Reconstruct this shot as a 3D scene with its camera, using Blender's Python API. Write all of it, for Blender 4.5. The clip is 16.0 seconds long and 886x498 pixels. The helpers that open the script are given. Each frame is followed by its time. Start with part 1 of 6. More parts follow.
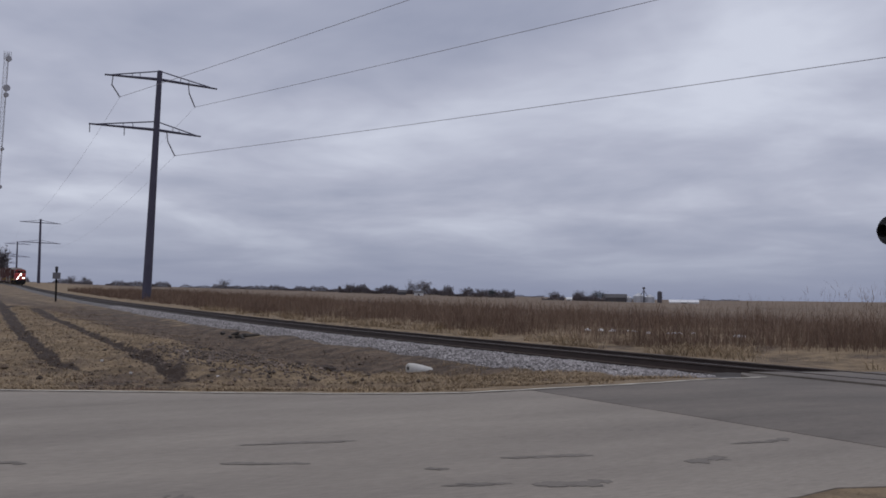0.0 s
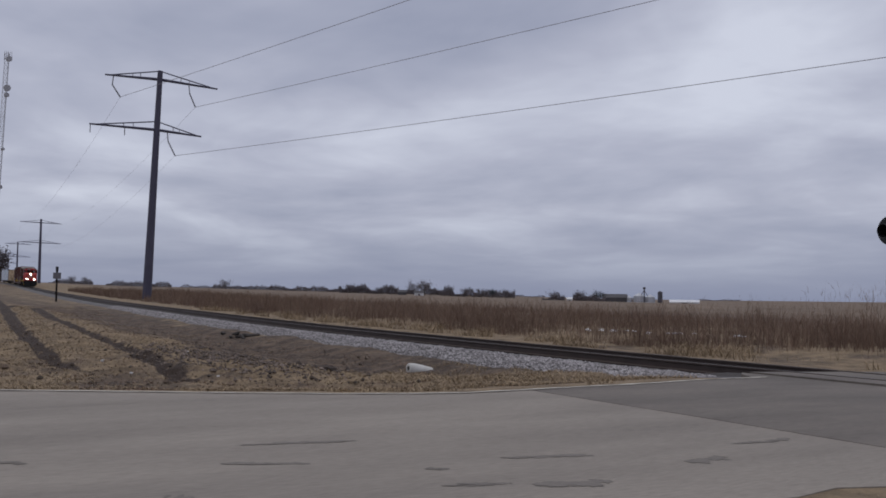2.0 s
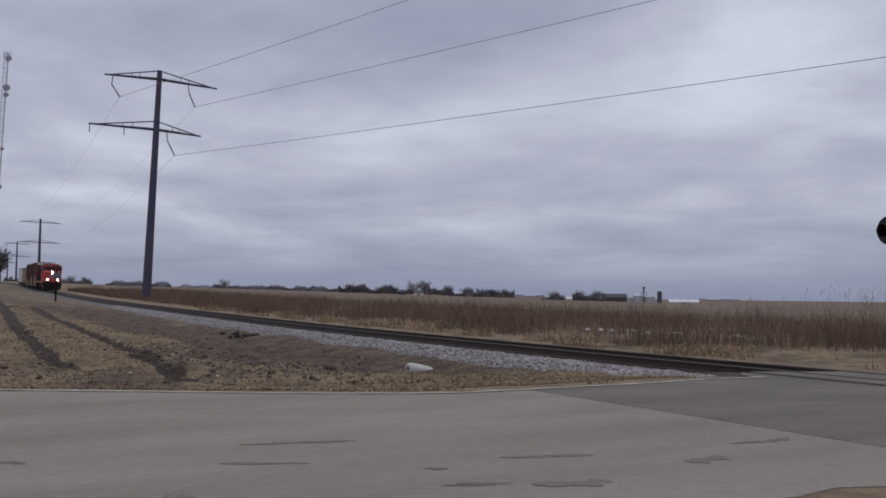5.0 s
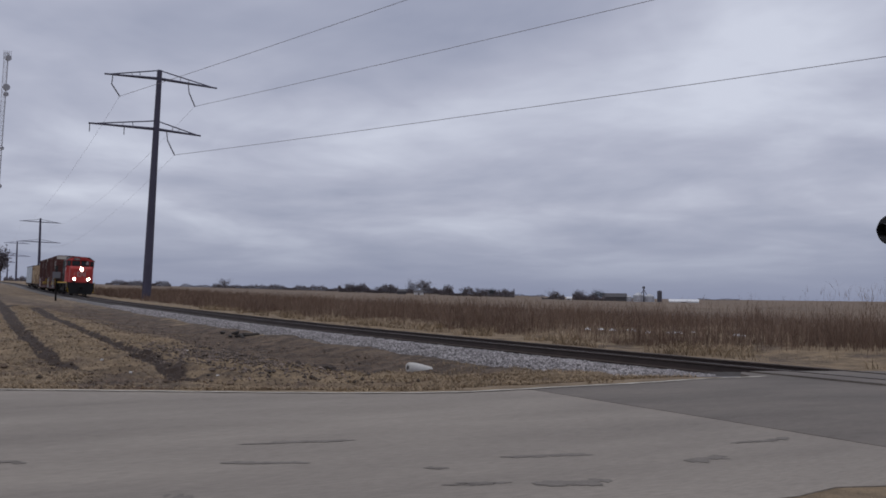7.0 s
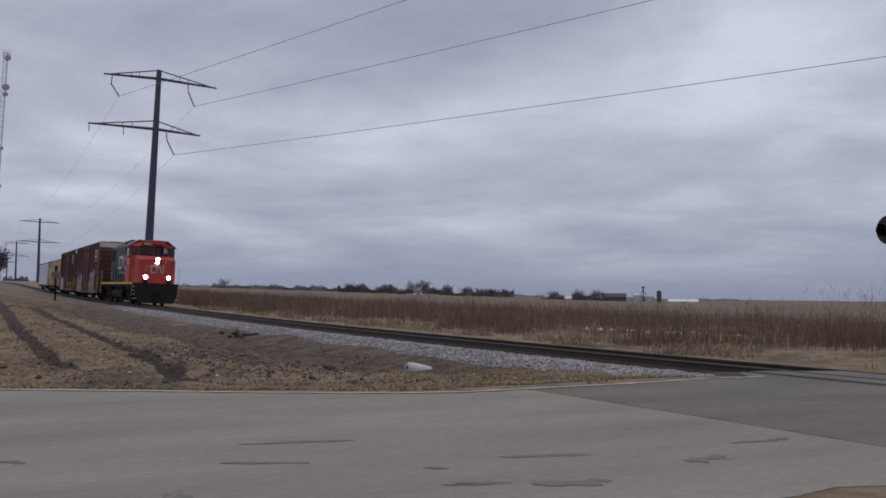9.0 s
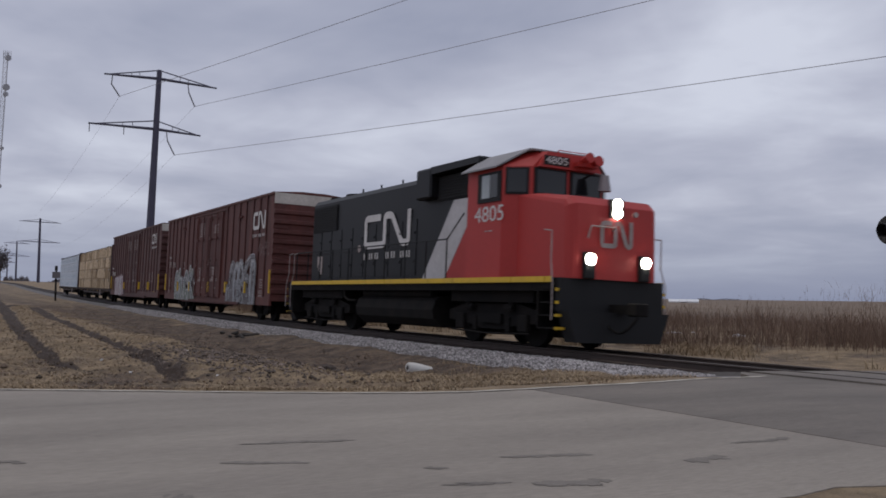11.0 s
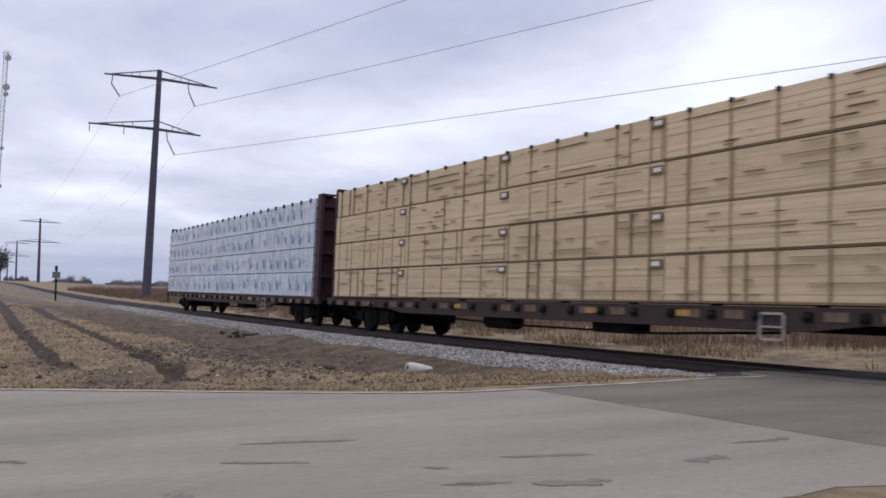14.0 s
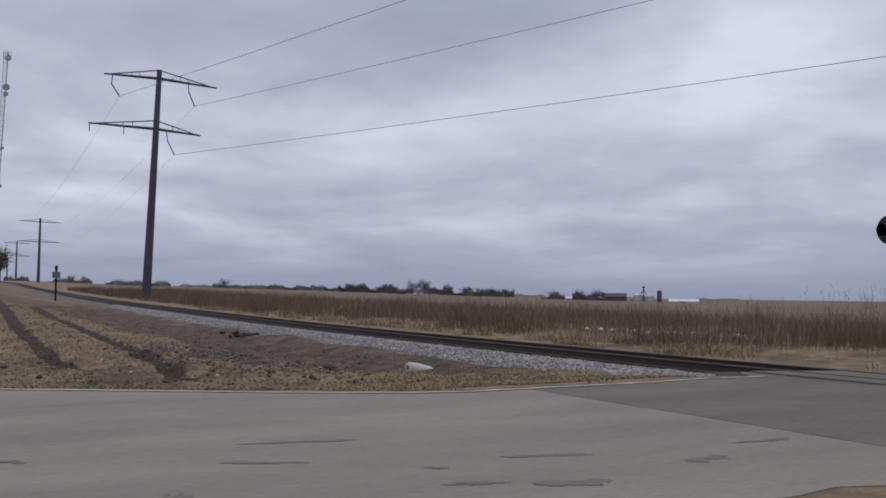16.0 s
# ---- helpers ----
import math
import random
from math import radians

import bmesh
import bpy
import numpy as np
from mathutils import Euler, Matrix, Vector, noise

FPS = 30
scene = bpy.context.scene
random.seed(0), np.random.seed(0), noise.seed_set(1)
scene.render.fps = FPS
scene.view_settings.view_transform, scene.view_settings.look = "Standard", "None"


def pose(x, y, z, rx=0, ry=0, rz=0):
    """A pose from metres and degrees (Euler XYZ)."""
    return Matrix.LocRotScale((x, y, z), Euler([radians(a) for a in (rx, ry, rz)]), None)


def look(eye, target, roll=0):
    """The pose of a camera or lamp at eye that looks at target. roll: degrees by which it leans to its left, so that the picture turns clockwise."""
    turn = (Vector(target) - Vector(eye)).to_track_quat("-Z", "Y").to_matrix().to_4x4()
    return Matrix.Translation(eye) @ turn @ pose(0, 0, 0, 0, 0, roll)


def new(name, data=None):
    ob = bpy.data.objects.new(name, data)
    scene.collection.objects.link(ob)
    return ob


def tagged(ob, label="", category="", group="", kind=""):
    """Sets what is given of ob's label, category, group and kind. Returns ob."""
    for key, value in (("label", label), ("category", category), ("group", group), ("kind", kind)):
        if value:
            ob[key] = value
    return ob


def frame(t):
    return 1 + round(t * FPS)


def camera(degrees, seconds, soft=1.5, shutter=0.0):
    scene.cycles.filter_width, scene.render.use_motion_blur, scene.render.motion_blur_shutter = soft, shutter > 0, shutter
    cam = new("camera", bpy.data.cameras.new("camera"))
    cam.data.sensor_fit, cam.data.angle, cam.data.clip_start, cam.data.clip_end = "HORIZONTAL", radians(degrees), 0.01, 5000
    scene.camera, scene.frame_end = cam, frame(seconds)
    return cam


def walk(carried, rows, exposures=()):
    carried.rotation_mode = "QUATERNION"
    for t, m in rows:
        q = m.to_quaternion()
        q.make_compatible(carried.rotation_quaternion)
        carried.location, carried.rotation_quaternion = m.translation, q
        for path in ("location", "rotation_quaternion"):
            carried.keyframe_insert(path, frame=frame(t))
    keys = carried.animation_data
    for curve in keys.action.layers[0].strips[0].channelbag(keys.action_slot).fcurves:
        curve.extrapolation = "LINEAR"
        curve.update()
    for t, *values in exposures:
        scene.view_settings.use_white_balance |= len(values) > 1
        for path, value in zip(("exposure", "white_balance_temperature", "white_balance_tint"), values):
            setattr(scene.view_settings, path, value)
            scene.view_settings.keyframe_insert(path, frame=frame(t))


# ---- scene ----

# ---------------- camera ----------------
cam = camera(52.18, 16.0, soft=1.7, shutter=0.12)
EYE = Vector((0.0, -12.9, 1.038))


def aim(yaw, pitch):
    a, b = radians(yaw), radians(pitch)
    return EYE + Vector((-math.sin(a) * math.cos(b), math.cos(a) * math.cos(b), math.sin(b)))


def still(yaw=59.848, pitch=3.025):
    return look(EYE, aim(yaw, pitch), 0.684)


walk(cam, [(0, still()), (0.6, still()), (1.2, still(59.91)), (1.8, still(59.87)), (3.0, still(59.9)),
           (4.2, still(59.85)), (7.0, still(59.84, 2.98)), (9.0, still(59.81, 2.98)), (11.5, still(59.83, 2.98)),
           (16.0, still(59.83, 2.97))],
     exposures=[(0, 0.0, 6500, 10), (9.3, 0.0, 6500, 10), (10.6, 0.02, 6500, 10), (11.3, 0.05, 6550, 10), (11.6, 0.24, 6500, 10), (12.0, 0.74, 6540, 10), (12.5, 0.93, 6480, 10),
                (13.2, 0.92, 6360, 10), (14.0, 0.69, 6500, 10), (14.8, 0.52, 6500, 10), (15.4, 0.34, 6500, 10), (16.0, 0.15, 6480, 10)])

# ---------------- sky and sun ----------------
world = bpy.data.worlds.new("overcast_sky")
scene.world = world
world.use_nodes = True
wn, wl = world.node_tree.nodes, world.node_tree.links
wn.clear()


def wnode(kind, **kw):
    n = wn.new(kind)
    for k, v in kw.items():
        if k in n.inputs:
            n.inputs[k].default_value = v
    return n


def wmath(op, a, b=None):
    n = wn.new("ShaderNodeMath")
    n.operation = op
    for i, v in enumerate((a, b)):
        if v is None:
            continue
        if isinstance(v, (int, float)):
            n.inputs[i].default_value = v
        else:
            wl.new(v, n.inputs[i])
    return n.outputs[0]


sky = wn.new("ShaderNodeTexSky")
sky.sky_type = "NISHITA"
sky.sun_disc = False
sky.sun_elevation, sky.sun_rotation = radians(70), radians(-139)
coord = wn.new("ShaderNodeTexCoord")
sep = wn.new("ShaderNodeSeparateXYZ")
wl.new(coord.outputs["Generated"], sep.inputs[0])
up = wmath("MAXIMUM", sep.outputs["Z"], 0.0)
den = wmath("ADD", up, 0.13)
flat = wn.new("ShaderNodeCombineXYZ")
wl.new(wmath("DIVIDE", sep.outputs["X"], den), flat.inputs[0])
wl.new(wmath("DIVIDE", sep.outputs["Y"], den), flat.inputs[1])
big = wnode("ShaderNodeTexNoise", Scale=0.72, Detail=5.0, Roughness=0.5, Distortion=0.3)
fine = wnode("ShaderNodeTexNoise", Scale=1.7, Detail=6.0, Roughness=0.52, Distortion=0.6)
drift = wn.new("ShaderNodeVectorMath")
drift.operation = "ADD"
wl.new(flat.outputs[0], drift.inputs[0])
drift.inputs[1].default_value = (-1.6, 0.4, 0.0)
wl.new(drift.outputs[0], big.inputs["Vector"])
wl.new(drift.outputs[0], fine.inputs["Vector"])
mixed = wmath("ADD", wmath("MULTIPLY", big.outputs["Fac"], 0.78), wmath("MULTIPLY", fine.outputs["Fac"], 0.22))
ramp = wn.new("ShaderNodeValToRGB")
e = ramp.color_ramp.elements
e[0].position, e[0].color = 0.34, (0.3, 0.325, 0.43, 1)
e[1].position, e[1].color = 0.64, (0.62, 0.65, 0.755, 1)
mid = e.new(0.5)
mid.color = (0.44, 0.46, 0.565, 1)
wl.new(mixed, ramp.inputs[0])
low = wn.new("ShaderNodeMapRange")
low.inputs["From Min"].default_value, low.inputs["From Max"].default_value = 0.0, 0.10
wl.new(up, low.inputs["Value"])
band = wn.new("ShaderNodeMix")
band.data_type = "RGBA"
wl.new(low.outputs[0], band.inputs["Factor"])
band.inputs["A"].default_value = (0.245, 0.275, 0.39, 1)
wl.new(ramp.outputs[0], band.inputs["B"])
b_cloud = wn.new("ShaderNodeBackground")
b_sky = wn.new("ShaderNodeBackground")
b_sky.inputs["Strength"].default_value = 0.1
b_cloud.inputs["Strength"].default_value = 1.0
wl.new(band.outputs["Result"], b_cloud.inputs["Color"])
wl.new(sky.outputs[0], b_sky.inputs["Color"])
cover = wn.new("ShaderNodeMixShader")
cover.inputs[0].default_value = 0.95
wl.new(b_sky.outputs[0], cover.inputs[1])
wl.new(b_cloud.outputs[0], cover.inputs[2])
out = wn.new("ShaderNodeOutputWorld")
wl.new(cover.outputs[0], out.inputs["Surface"])

sun = new("sun", bpy.data.lights.new("sun", "SUN"))
sun.data.energy, sun.data.angle, sun.data.color = 0.6, radians(40), (1.0, 0.96, 0.9)
sun.matrix_world = look((-14, -16, 60), (0, 0, 0))

# ---------------- materials ----------------


def mat(name, color, rough=0.8, metal=0.0, second=None, scale=1.0, grain=40.0, amount=0.35, bump=0.25, stretch=None, emit=0.0, random_tint=0.0, coords="Object", gloss=0.5, island=0.0):
    """A procedural surface: two noises of real size mix two tones and give relief."""
    m = bpy.data.materials.new(name)
    m.use_nodes = True
    n, l = m.node_tree.nodes, m.node_tree.links
    p = n["Principled BSDF"]
    p.inputs["Roughness"].default_value, p.inputs["Metallic"].default_value = rough, metal
    p.inputs["Specular IOR Level"].default_value = gloss
    second = second or tuple(c * 0.62 for c in color)
    tc = n.new("ShaderNodeTexCoord")
    vec = tc.outputs[coords]
    if stretch:
        mp = n.new("ShaderNodeMapping")
        mp.inputs["Scale"].default_value = stretch
        l.new(vec, mp.inputs["Vector"])
        vec = mp.outputs[0]
    a, b = n.new("ShaderNodeTexNoise"), n.new("ShaderNodeTexNoise")
    a.inputs["Scale"].default_value, a.inputs["Detail"].default_value, a.inputs["Roughness"].default_value = scale, 6, 0.6
    b.inputs["Scale"].default_value, b.inputs["Detail"].default_value, b.inputs["Roughness"].default_value = grain, 4, 0.7
    l.new(vec, a.inputs["Vector"])
    l.new(vec, b.inputs["Vector"])
    mr = n.new("ShaderNodeMapRange")
    mr.inputs["From Min"].default_value, mr.inputs["From Max"].default_value = 0.35, 0.68
    l.new(a.outputs["Fac"], mr.inputs["Value"])
    m1 = n.new("ShaderNodeMix")
    m1.data_type = "RGBA"
    m1.inputs["A"].default_value, m1.inputs["B"].default_value = (*color, 1), (*second, 1)
    f = n.new("ShaderNodeMath")
    f.operation = "MULTIPLY"
    f.inputs[1].default_value = min(1.0, amount * 2)
    l.new(mr.outputs[0], f.inputs[0])
    l.new(f.outputs[0], m1.inputs["Factor"])
    hs = n.new("ShaderNodeHueSaturation")
    v = n.new("ShaderNodeMapRange")
    v.inputs["To Min"].default_value, v.inputs["To Max"].default_value = 1 - amount, 1 + amount
    l.new(b.outputs["Fac"], v.inputs["Value"])
    val = v.outputs[0]
    if random_tint:
        oi = n.new("ShaderNodeObjectInfo")
        r = n.new("ShaderNodeMapRange")
        r.inputs["To Min"].default_value, r.inputs["To Max"].default_value = 1 - random_tint, 1 + random_tint
        l.new(oi.outputs["Random"], r.inputs["Value"])
        mm = n.new("ShaderNodeMath")
        mm.operation = "MULTIPLY"
        l.new(val, mm.inputs[0])
        l.new(r.outputs[0], mm.inputs[1])
        val = mm.outputs[0]
    if island:
        geo = n.new("ShaderNodeNewGeometry")
        r = n.new("ShaderNodeMapRange")
        r.inputs["To Min"].default_value, r.inputs["To Max"].default_value = 1 - island, 1 + island
        l.new(geo.outputs["Random Per Island"], r.inputs["Value"])
        mm = n.new("ShaderNodeMath")
        mm.operation = "MULTIPLY"
        l.new(val, mm.inputs[0])
        l.new(r.outputs[0], mm.inputs[1])
        val = mm.outputs[0]
    l.new(val, hs.inputs["Value"])
    l.new(m1.outputs["Result"], hs.inputs["Color"])
    l.new(hs.outputs[0], p.inputs["Base Color"])
    if bump:
        bp = n.new("ShaderNodeBump")
        bp.inputs["Strength"].default_value, bp.inputs["Distance"].default_value = bump, 0.02
        l.new(b.outputs["Fac"], bp.inputs["Height"])
        l.new(bp.outputs[0], p.inputs["Normal"])
    if emit:
        p.inputs["Emission Color"].default_value = (*color, 1)
        p.inputs["Emission Strength"].default_value = emit
    return m


ASPHALT = mat("worn_asphalt", (0.295, 0.258, 0.216), 0.9, second=(0.165, 0.143, 0.121), scale=0.7, grain=30, amount=0.36, bump=0.6, stretch=(1.2, 0.27, 1))
PATCH = mat("newer_asphalt", (0.18, 0.155, 0.13), 0.9, second=(0.102, 0.087, 0.074), scale=1.1, grain=26, amount=0.38, bump=0.5, stretch=(1.2, 0.3, 1))
TAR = mat("tar_stain", (0.19, 0.167, 0.143), 0.9, second=(0.155, 0.136, 0.117), scale=3, grain=30, amount=0.3, bump=0.5)
PAINT_WHITE = mat("worn_road_paint", (0.62, 0.575, 0.49), 0.8, second=(0.27, 0.24, 0.2), scale=1.6, grain=14, amount=0.5)
STEEL_RAIL = mat("rusty_rail", (0.07, 0.05, 0.042), 0.6, 0.3, scale=3, amount=0.3)
RAIL_TOP = mat("polished_railhead", (0.13, 0.115, 0.11), 0.5, 0.5, scale=3, amount=0.2)
TIE = mat("creosoted_wood", (0.05, 0.042, 0.036), 0.9, scale=4, grain=30, amount=0.4, stretch=(1, 6, 1), random_tint=0.3)
BALLAST = mat("ballast_bed", (0.16, 0.15, 0.147), 0.95, second=(0.1, 0.092, 0.088), scale=1.2, grain=14, amount=0.55, bump=0.9)
FOULED = mat("fouled_ballast", (0.062, 0.054, 0.05), 0.95, second=(0.035, 0.03, 0.028), scale=1.2, grain=16, amount=0.5, bump=0.9)
STONE = mat("ballast_stone", (0.36, 0.335, 0.33), 0.9, second=(0.2, 0.184, 0.178), scale=3, grain=40, amount=0.35, island=0.55)
WEED = mat("dry_weed_stalk", (0.145, 0.092, 0.067), 0.95, second=(0.235, 0.163, 0.112), scale=0.35, grain=3, amount=0.4, bump=0, island=0.35)
MUD = mat("dark_mud", (0.075, 0.056, 0.045), 0.95, second=(0.04, 0.03, 0.026), scale=5, grain=25, amount=0.4, bump=0.6)
STRAW = mat("dry_grass", (0.34, 0.256, 0.16), 0.95, second=(0.215, 0.157, 0.098), scale=0.5, grain=4, amount=0.4, bump=0, island=0.4)
BARK = mat("bare_bark", (0.095, 0.08, 0.075), 0.95, scale=2, grain=20, amount=0.4)
# distance haze is mixed into the twig colour, lighter and slightly bluish
HAZY_TWIGS = mat("bare_twigs", (0.135, 0.115, 0.12), 0.95, scale=0.3, grain=3, amount=0.3, bump=0)
CONIFER = mat("dark_conifer", (0.06, 0.075, 0.08), 0.95, scale=0.4, grain=4, amount=0.3, bump=0)
POLE_STEEL = mat("weathered_steel_pole", (0.085, 0.08, 0.118), 0.7, 0.2, scale=0.6, grain=12, amount=0.2)
WIRE = mat("aluminium_cable", (0.3, 0.3, 0.33), 0.6, 0.5, scale=1, amount=0.1, bump=0)
GALV = mat("galvanised_steel", (0.42, 0.42, 0.44), 0.6, 0.4, scale=1, amount=0.2, bump=0.1)
INSUL = mat("grey_insulator", (0.16, 0.155, 0.17), 0.5, scale=2, amount=0.2)
DARK = mat("black_running_gear", (0.006, 0.0055, 0.0055), 0.85, 0.0, second=(0.016, 0.013, 0.011), scale=2, grain=18, amount=0.4, gloss=0.2)
BOX_BROWN = mat("oxide_red_paint", (0.122, 0.037, 0.029), 0.7, second=(0.06, 0.025, 0.023), scale=0.7, grain=5, amount=0.38, bump=0.15, stretch=(2.2, 1, 0.32))
BOX_BROWN2 = mat("faded_oxide_paint", (0.108, 0.039, 0.032), 0.7, second=(0.055, 0.027, 0.026), scale=0.7, grain=5, amount=0.4, bump=0.15, stretch=(2.2, 1, 0.32))
SCRAPE2 = mat("thin_pale_spray", (0.27, 0.2, 0.19), 0.8, second=(0.14, 0.08, 0.075), scale=3, grain=12, amount=0.4)
SCRAPE = mat("peeling_pale_paint", (0.2, 0.13, 0.125), 0.8, second=(0.1, 0.05, 0.048), scale=4, grain=14, amount=0.4)
# dark brown for weld seams, and for post shade drawn over the graffiti
SEAM_AND_SHADE = mat("dark_seam", (0.045, 0.02, 0.02), 0.85, scale=2, amount=0.3)
END_WHITE = mat("reflective_white_end", (0.62, 0.59, 0.53), 0.7, second=(0.4, 0.37, 0.32), scale=1.2, grain=10, amount=0.3)
LETTER = mat("white_lettering", (0.66, 0.64, 0.62), 0.7, second=(0.45, 0.42, 0.4), scale=2, grain=12, amount=0.25)
LETTER_DIM = mat("faded_lettering", (0.40, 0.35, 0.33), 0.75, second=(0.26, 0.2, 0.19), scale=4, grain=14, amount=0.35)
YELLOW = mat("safety_yellow", (0.72, 0.46, 0.03), 0.6, second=(0.5, 0.32, 0.04), scale=2, grain=12, amount=0.2)
LOCO_BLACK = mat("black_hood_paint", (0.0075, 0.008, 0.0095), 0.5, second=(0.012, 0.012, 0.0125), scale=0.7, grain=9, amount=0.25, bump=0.06, gloss=0.3)
LOCO_RED = mat("bright_red_paint", (0.43, 0.03, 0.025), 0.55, second=(0.29, 0.03, 0.026), scale=0.6, grain=9, amount=0.12, bump=0.05)
LOCO_WHITE = mat("soiled_white_paint", (0.55, 0.53, 0.53), 0.6, second=(0.36, 0.34, 0.33), scale=1.4, grain=9, amount=0.22, bump=0.05)
ROOF_GREY = mat("grey_cab_roof", (0.27, 0.26, 0.265), 0.7, scale=1, grain=8, amount=0.2)
GRILLE = mat("dark_grille", (0.01, 0.01, 0.011), 0.8, scale=2, amount=0.2)
LAMP = mat("headlight_glow", (1.0, 0.93, 0.8), 0.3, scale=1, amount=0.05, bump=0, emit=60.0)
LUMBER = mat("fresh_sawn_lumber", (0.66, 0.515, 0.345), 0.85, second=(0.5, 0.375, 0.24), scale=1.6, grain=11, amount=0.26, bump=0.3, stretch=(0.35, 1, 8), random_tint=0.07)
GAP = mat("board_gap", (0.22, 0.15, 0.092), 0.9, scale=3, amount=0.3)
STRAP = mat("brown_strap", (0.34, 0.25, 0.155), 0.7, scale=3, amount=0.2)
TAG = mat("white_tag", (0.72, 0.7, 0.68), 0.7, scale=6, amount=0.1)
WRAP = mat("white_lumber_wrap", (0.62, 0.68, 0.75), 0.45, second=(0.41, 0.47, 0.545), scale=2.2, grain=5, amount=0.26, bump=0.5, stretch=(1.6, 1, 0.7), random_tint=0.06)
# grey for the hooked print and for shade painted along the wrap's creases
PRINT_AND_SHADE = mat("grey_wrap_crease", (0.17, 0.21, 0.25), 0.6, second=(0.42, 0.47, 0.53), scale=5, amount=0.3, bump=0)
TEAL = mat("teal_print", (0.045, 0.2, 0.33), 0.6, second=(0.15, 0.33, 0.45), scale=4, grain=12, amount=0.35)
PRINT = mat("grey_print", (0.47, 0.53, 0.59), 0.6, scale=5, amount=0.2)
BULK_BROWN = mat("brown_bulkhead_paint", (0.062, 0.026, 0.029), 0.8, second=(0.035, 0.018, 0.02), scale=0.9, grain=9, amount=0.28)
RUST_PATCH = mat("rubbed_rust", (0.19, 0.13, 0.09), 0.85, second=(0.07, 0.038, 0.03), scale=2.5, grain=9, amount=0.42)
DULL_YELLOW = mat("grimy_yellow_strip", (0.42, 0.27, 0.06), 0.7, second=(0.2, 0.13, 0.06), scale=5, grain=14, amount=0.35)
BEAM_BROWN = mat("brown_flatcar_paint", (0.042, 0.023, 0.02), 0.8, second=(0.024, 0.015, 0.014), scale=0.8, grain=9, amount=0.25)
G_GREY = mat("grey_spray_paint", (0.33, 0.34, 0.355), 0.7, second=(0.17, 0.165, 0.175), scale=1.8, grain=7, amount=0.4, bump=0)
G_WHITE = mat("white_spray_paint", (0.55, 0.54, 0.55), 0.7, second=(0.36, 0.33, 0.34), scale=2, grain=6, amount=0.3, bump=0)
G_GREEN = mat("green_spray_paint", (0.17, 0.2, 0.165), 0.7, second=(0.24, 0.25, 0.19), scale=1.5, grain=6, amount=0.3, bump=0)
G_PINK = mat("pink_spray_paint", (0.46, 0.4, 0.42), 0.7, second=(0.34, 0.21, 0.235), scale=2, grain=6, amount=0.25, bump=0)
G_DARKGREY = mat("slate_spray_paint", (0.13, 0.135, 0.15), 0.7, second=(0.2, 0.21, 0.21), scale=2, grain=6, amount=0.3, bump=0)
G_SLATE = mat("mid_grey_spray_paint", (0.2, 0.2, 0.215), 0.7, second=(0.1, 0.075, 0.075), scale=1.8, grain=7, amount=0.42, bump=0)
G_PALE = mat("pale_spray_paint", (0.46, 0.47, 0.47), 0.7, second=(0.2, 0.17, 0.17), scale=2.4, grain=8, amount=0.4, bump=0)
G_RED = mat("crimson_spray_paint", (0.27, 0.11, 0.125), 0.7, scale=2, amount=0.3, bump=0)
G_DARK = mat("dark_spray_paint", (0.055, 0.042, 0.045), 0.7, scale=2, amount=0.3, bump=0)
G_FADE = mat("slate_to_green_spray_paint", (0.14, 0.155, 0.17), 0.7, second=(0.23, 0.275, 0.18), scale=1.5, grain=7, amount=0.42, bump=0, stretch=(0.6, 1, 1.6))
CONCRETE = mat("pale_concrete", (0.62, 0.60, 0.56), 0.85, second=(0.45, 0.43, 0.39), scale=3, grain=20, amount=0.2)
BARN_WHITE = mat("white_metal_siding", (0.75, 0.75, 0.76), 0.6, scale=0.1, grain=1, amount=0.1, bump=0)
BARN_DARK = mat("dark_barn_siding", (0.09, 0.085, 0.09), 0.8, scale=0.2, grain=1, amount=0.2, bump=0)
SILO = mat("dark_silo_stave", (0.10, 0.095, 0.11), 0.7, scale=0.3, grain=2, amount=0.2, bump=0)
BIN = mat("corrugated_bin", (0.52, 0.53, 0.56), 0.5, 0.3, scale=0.2, grain=2, amount=0.15, bump=0)
SIGNAL_BLACK = mat("black_signal_paint", (0.015, 0.015, 0.017), 0.6, scale=3, amount=0.2)
GLASS = bpy.data.materials.new("dark_cab_glass")
GLASS.use_nodes = True
gp = GLASS.node_tree.nodes["Principled BSDF"]
gp.inputs["Base Color"].default_value, gp.inputs["Roughness"].default_value = (0.01, 0.011, 0.013, 1), 0.08
PANE = mat("pale_window_blind", (0.38, 0.42, 0.43), 0.3, scale=2, amount=0.2, bump=0)


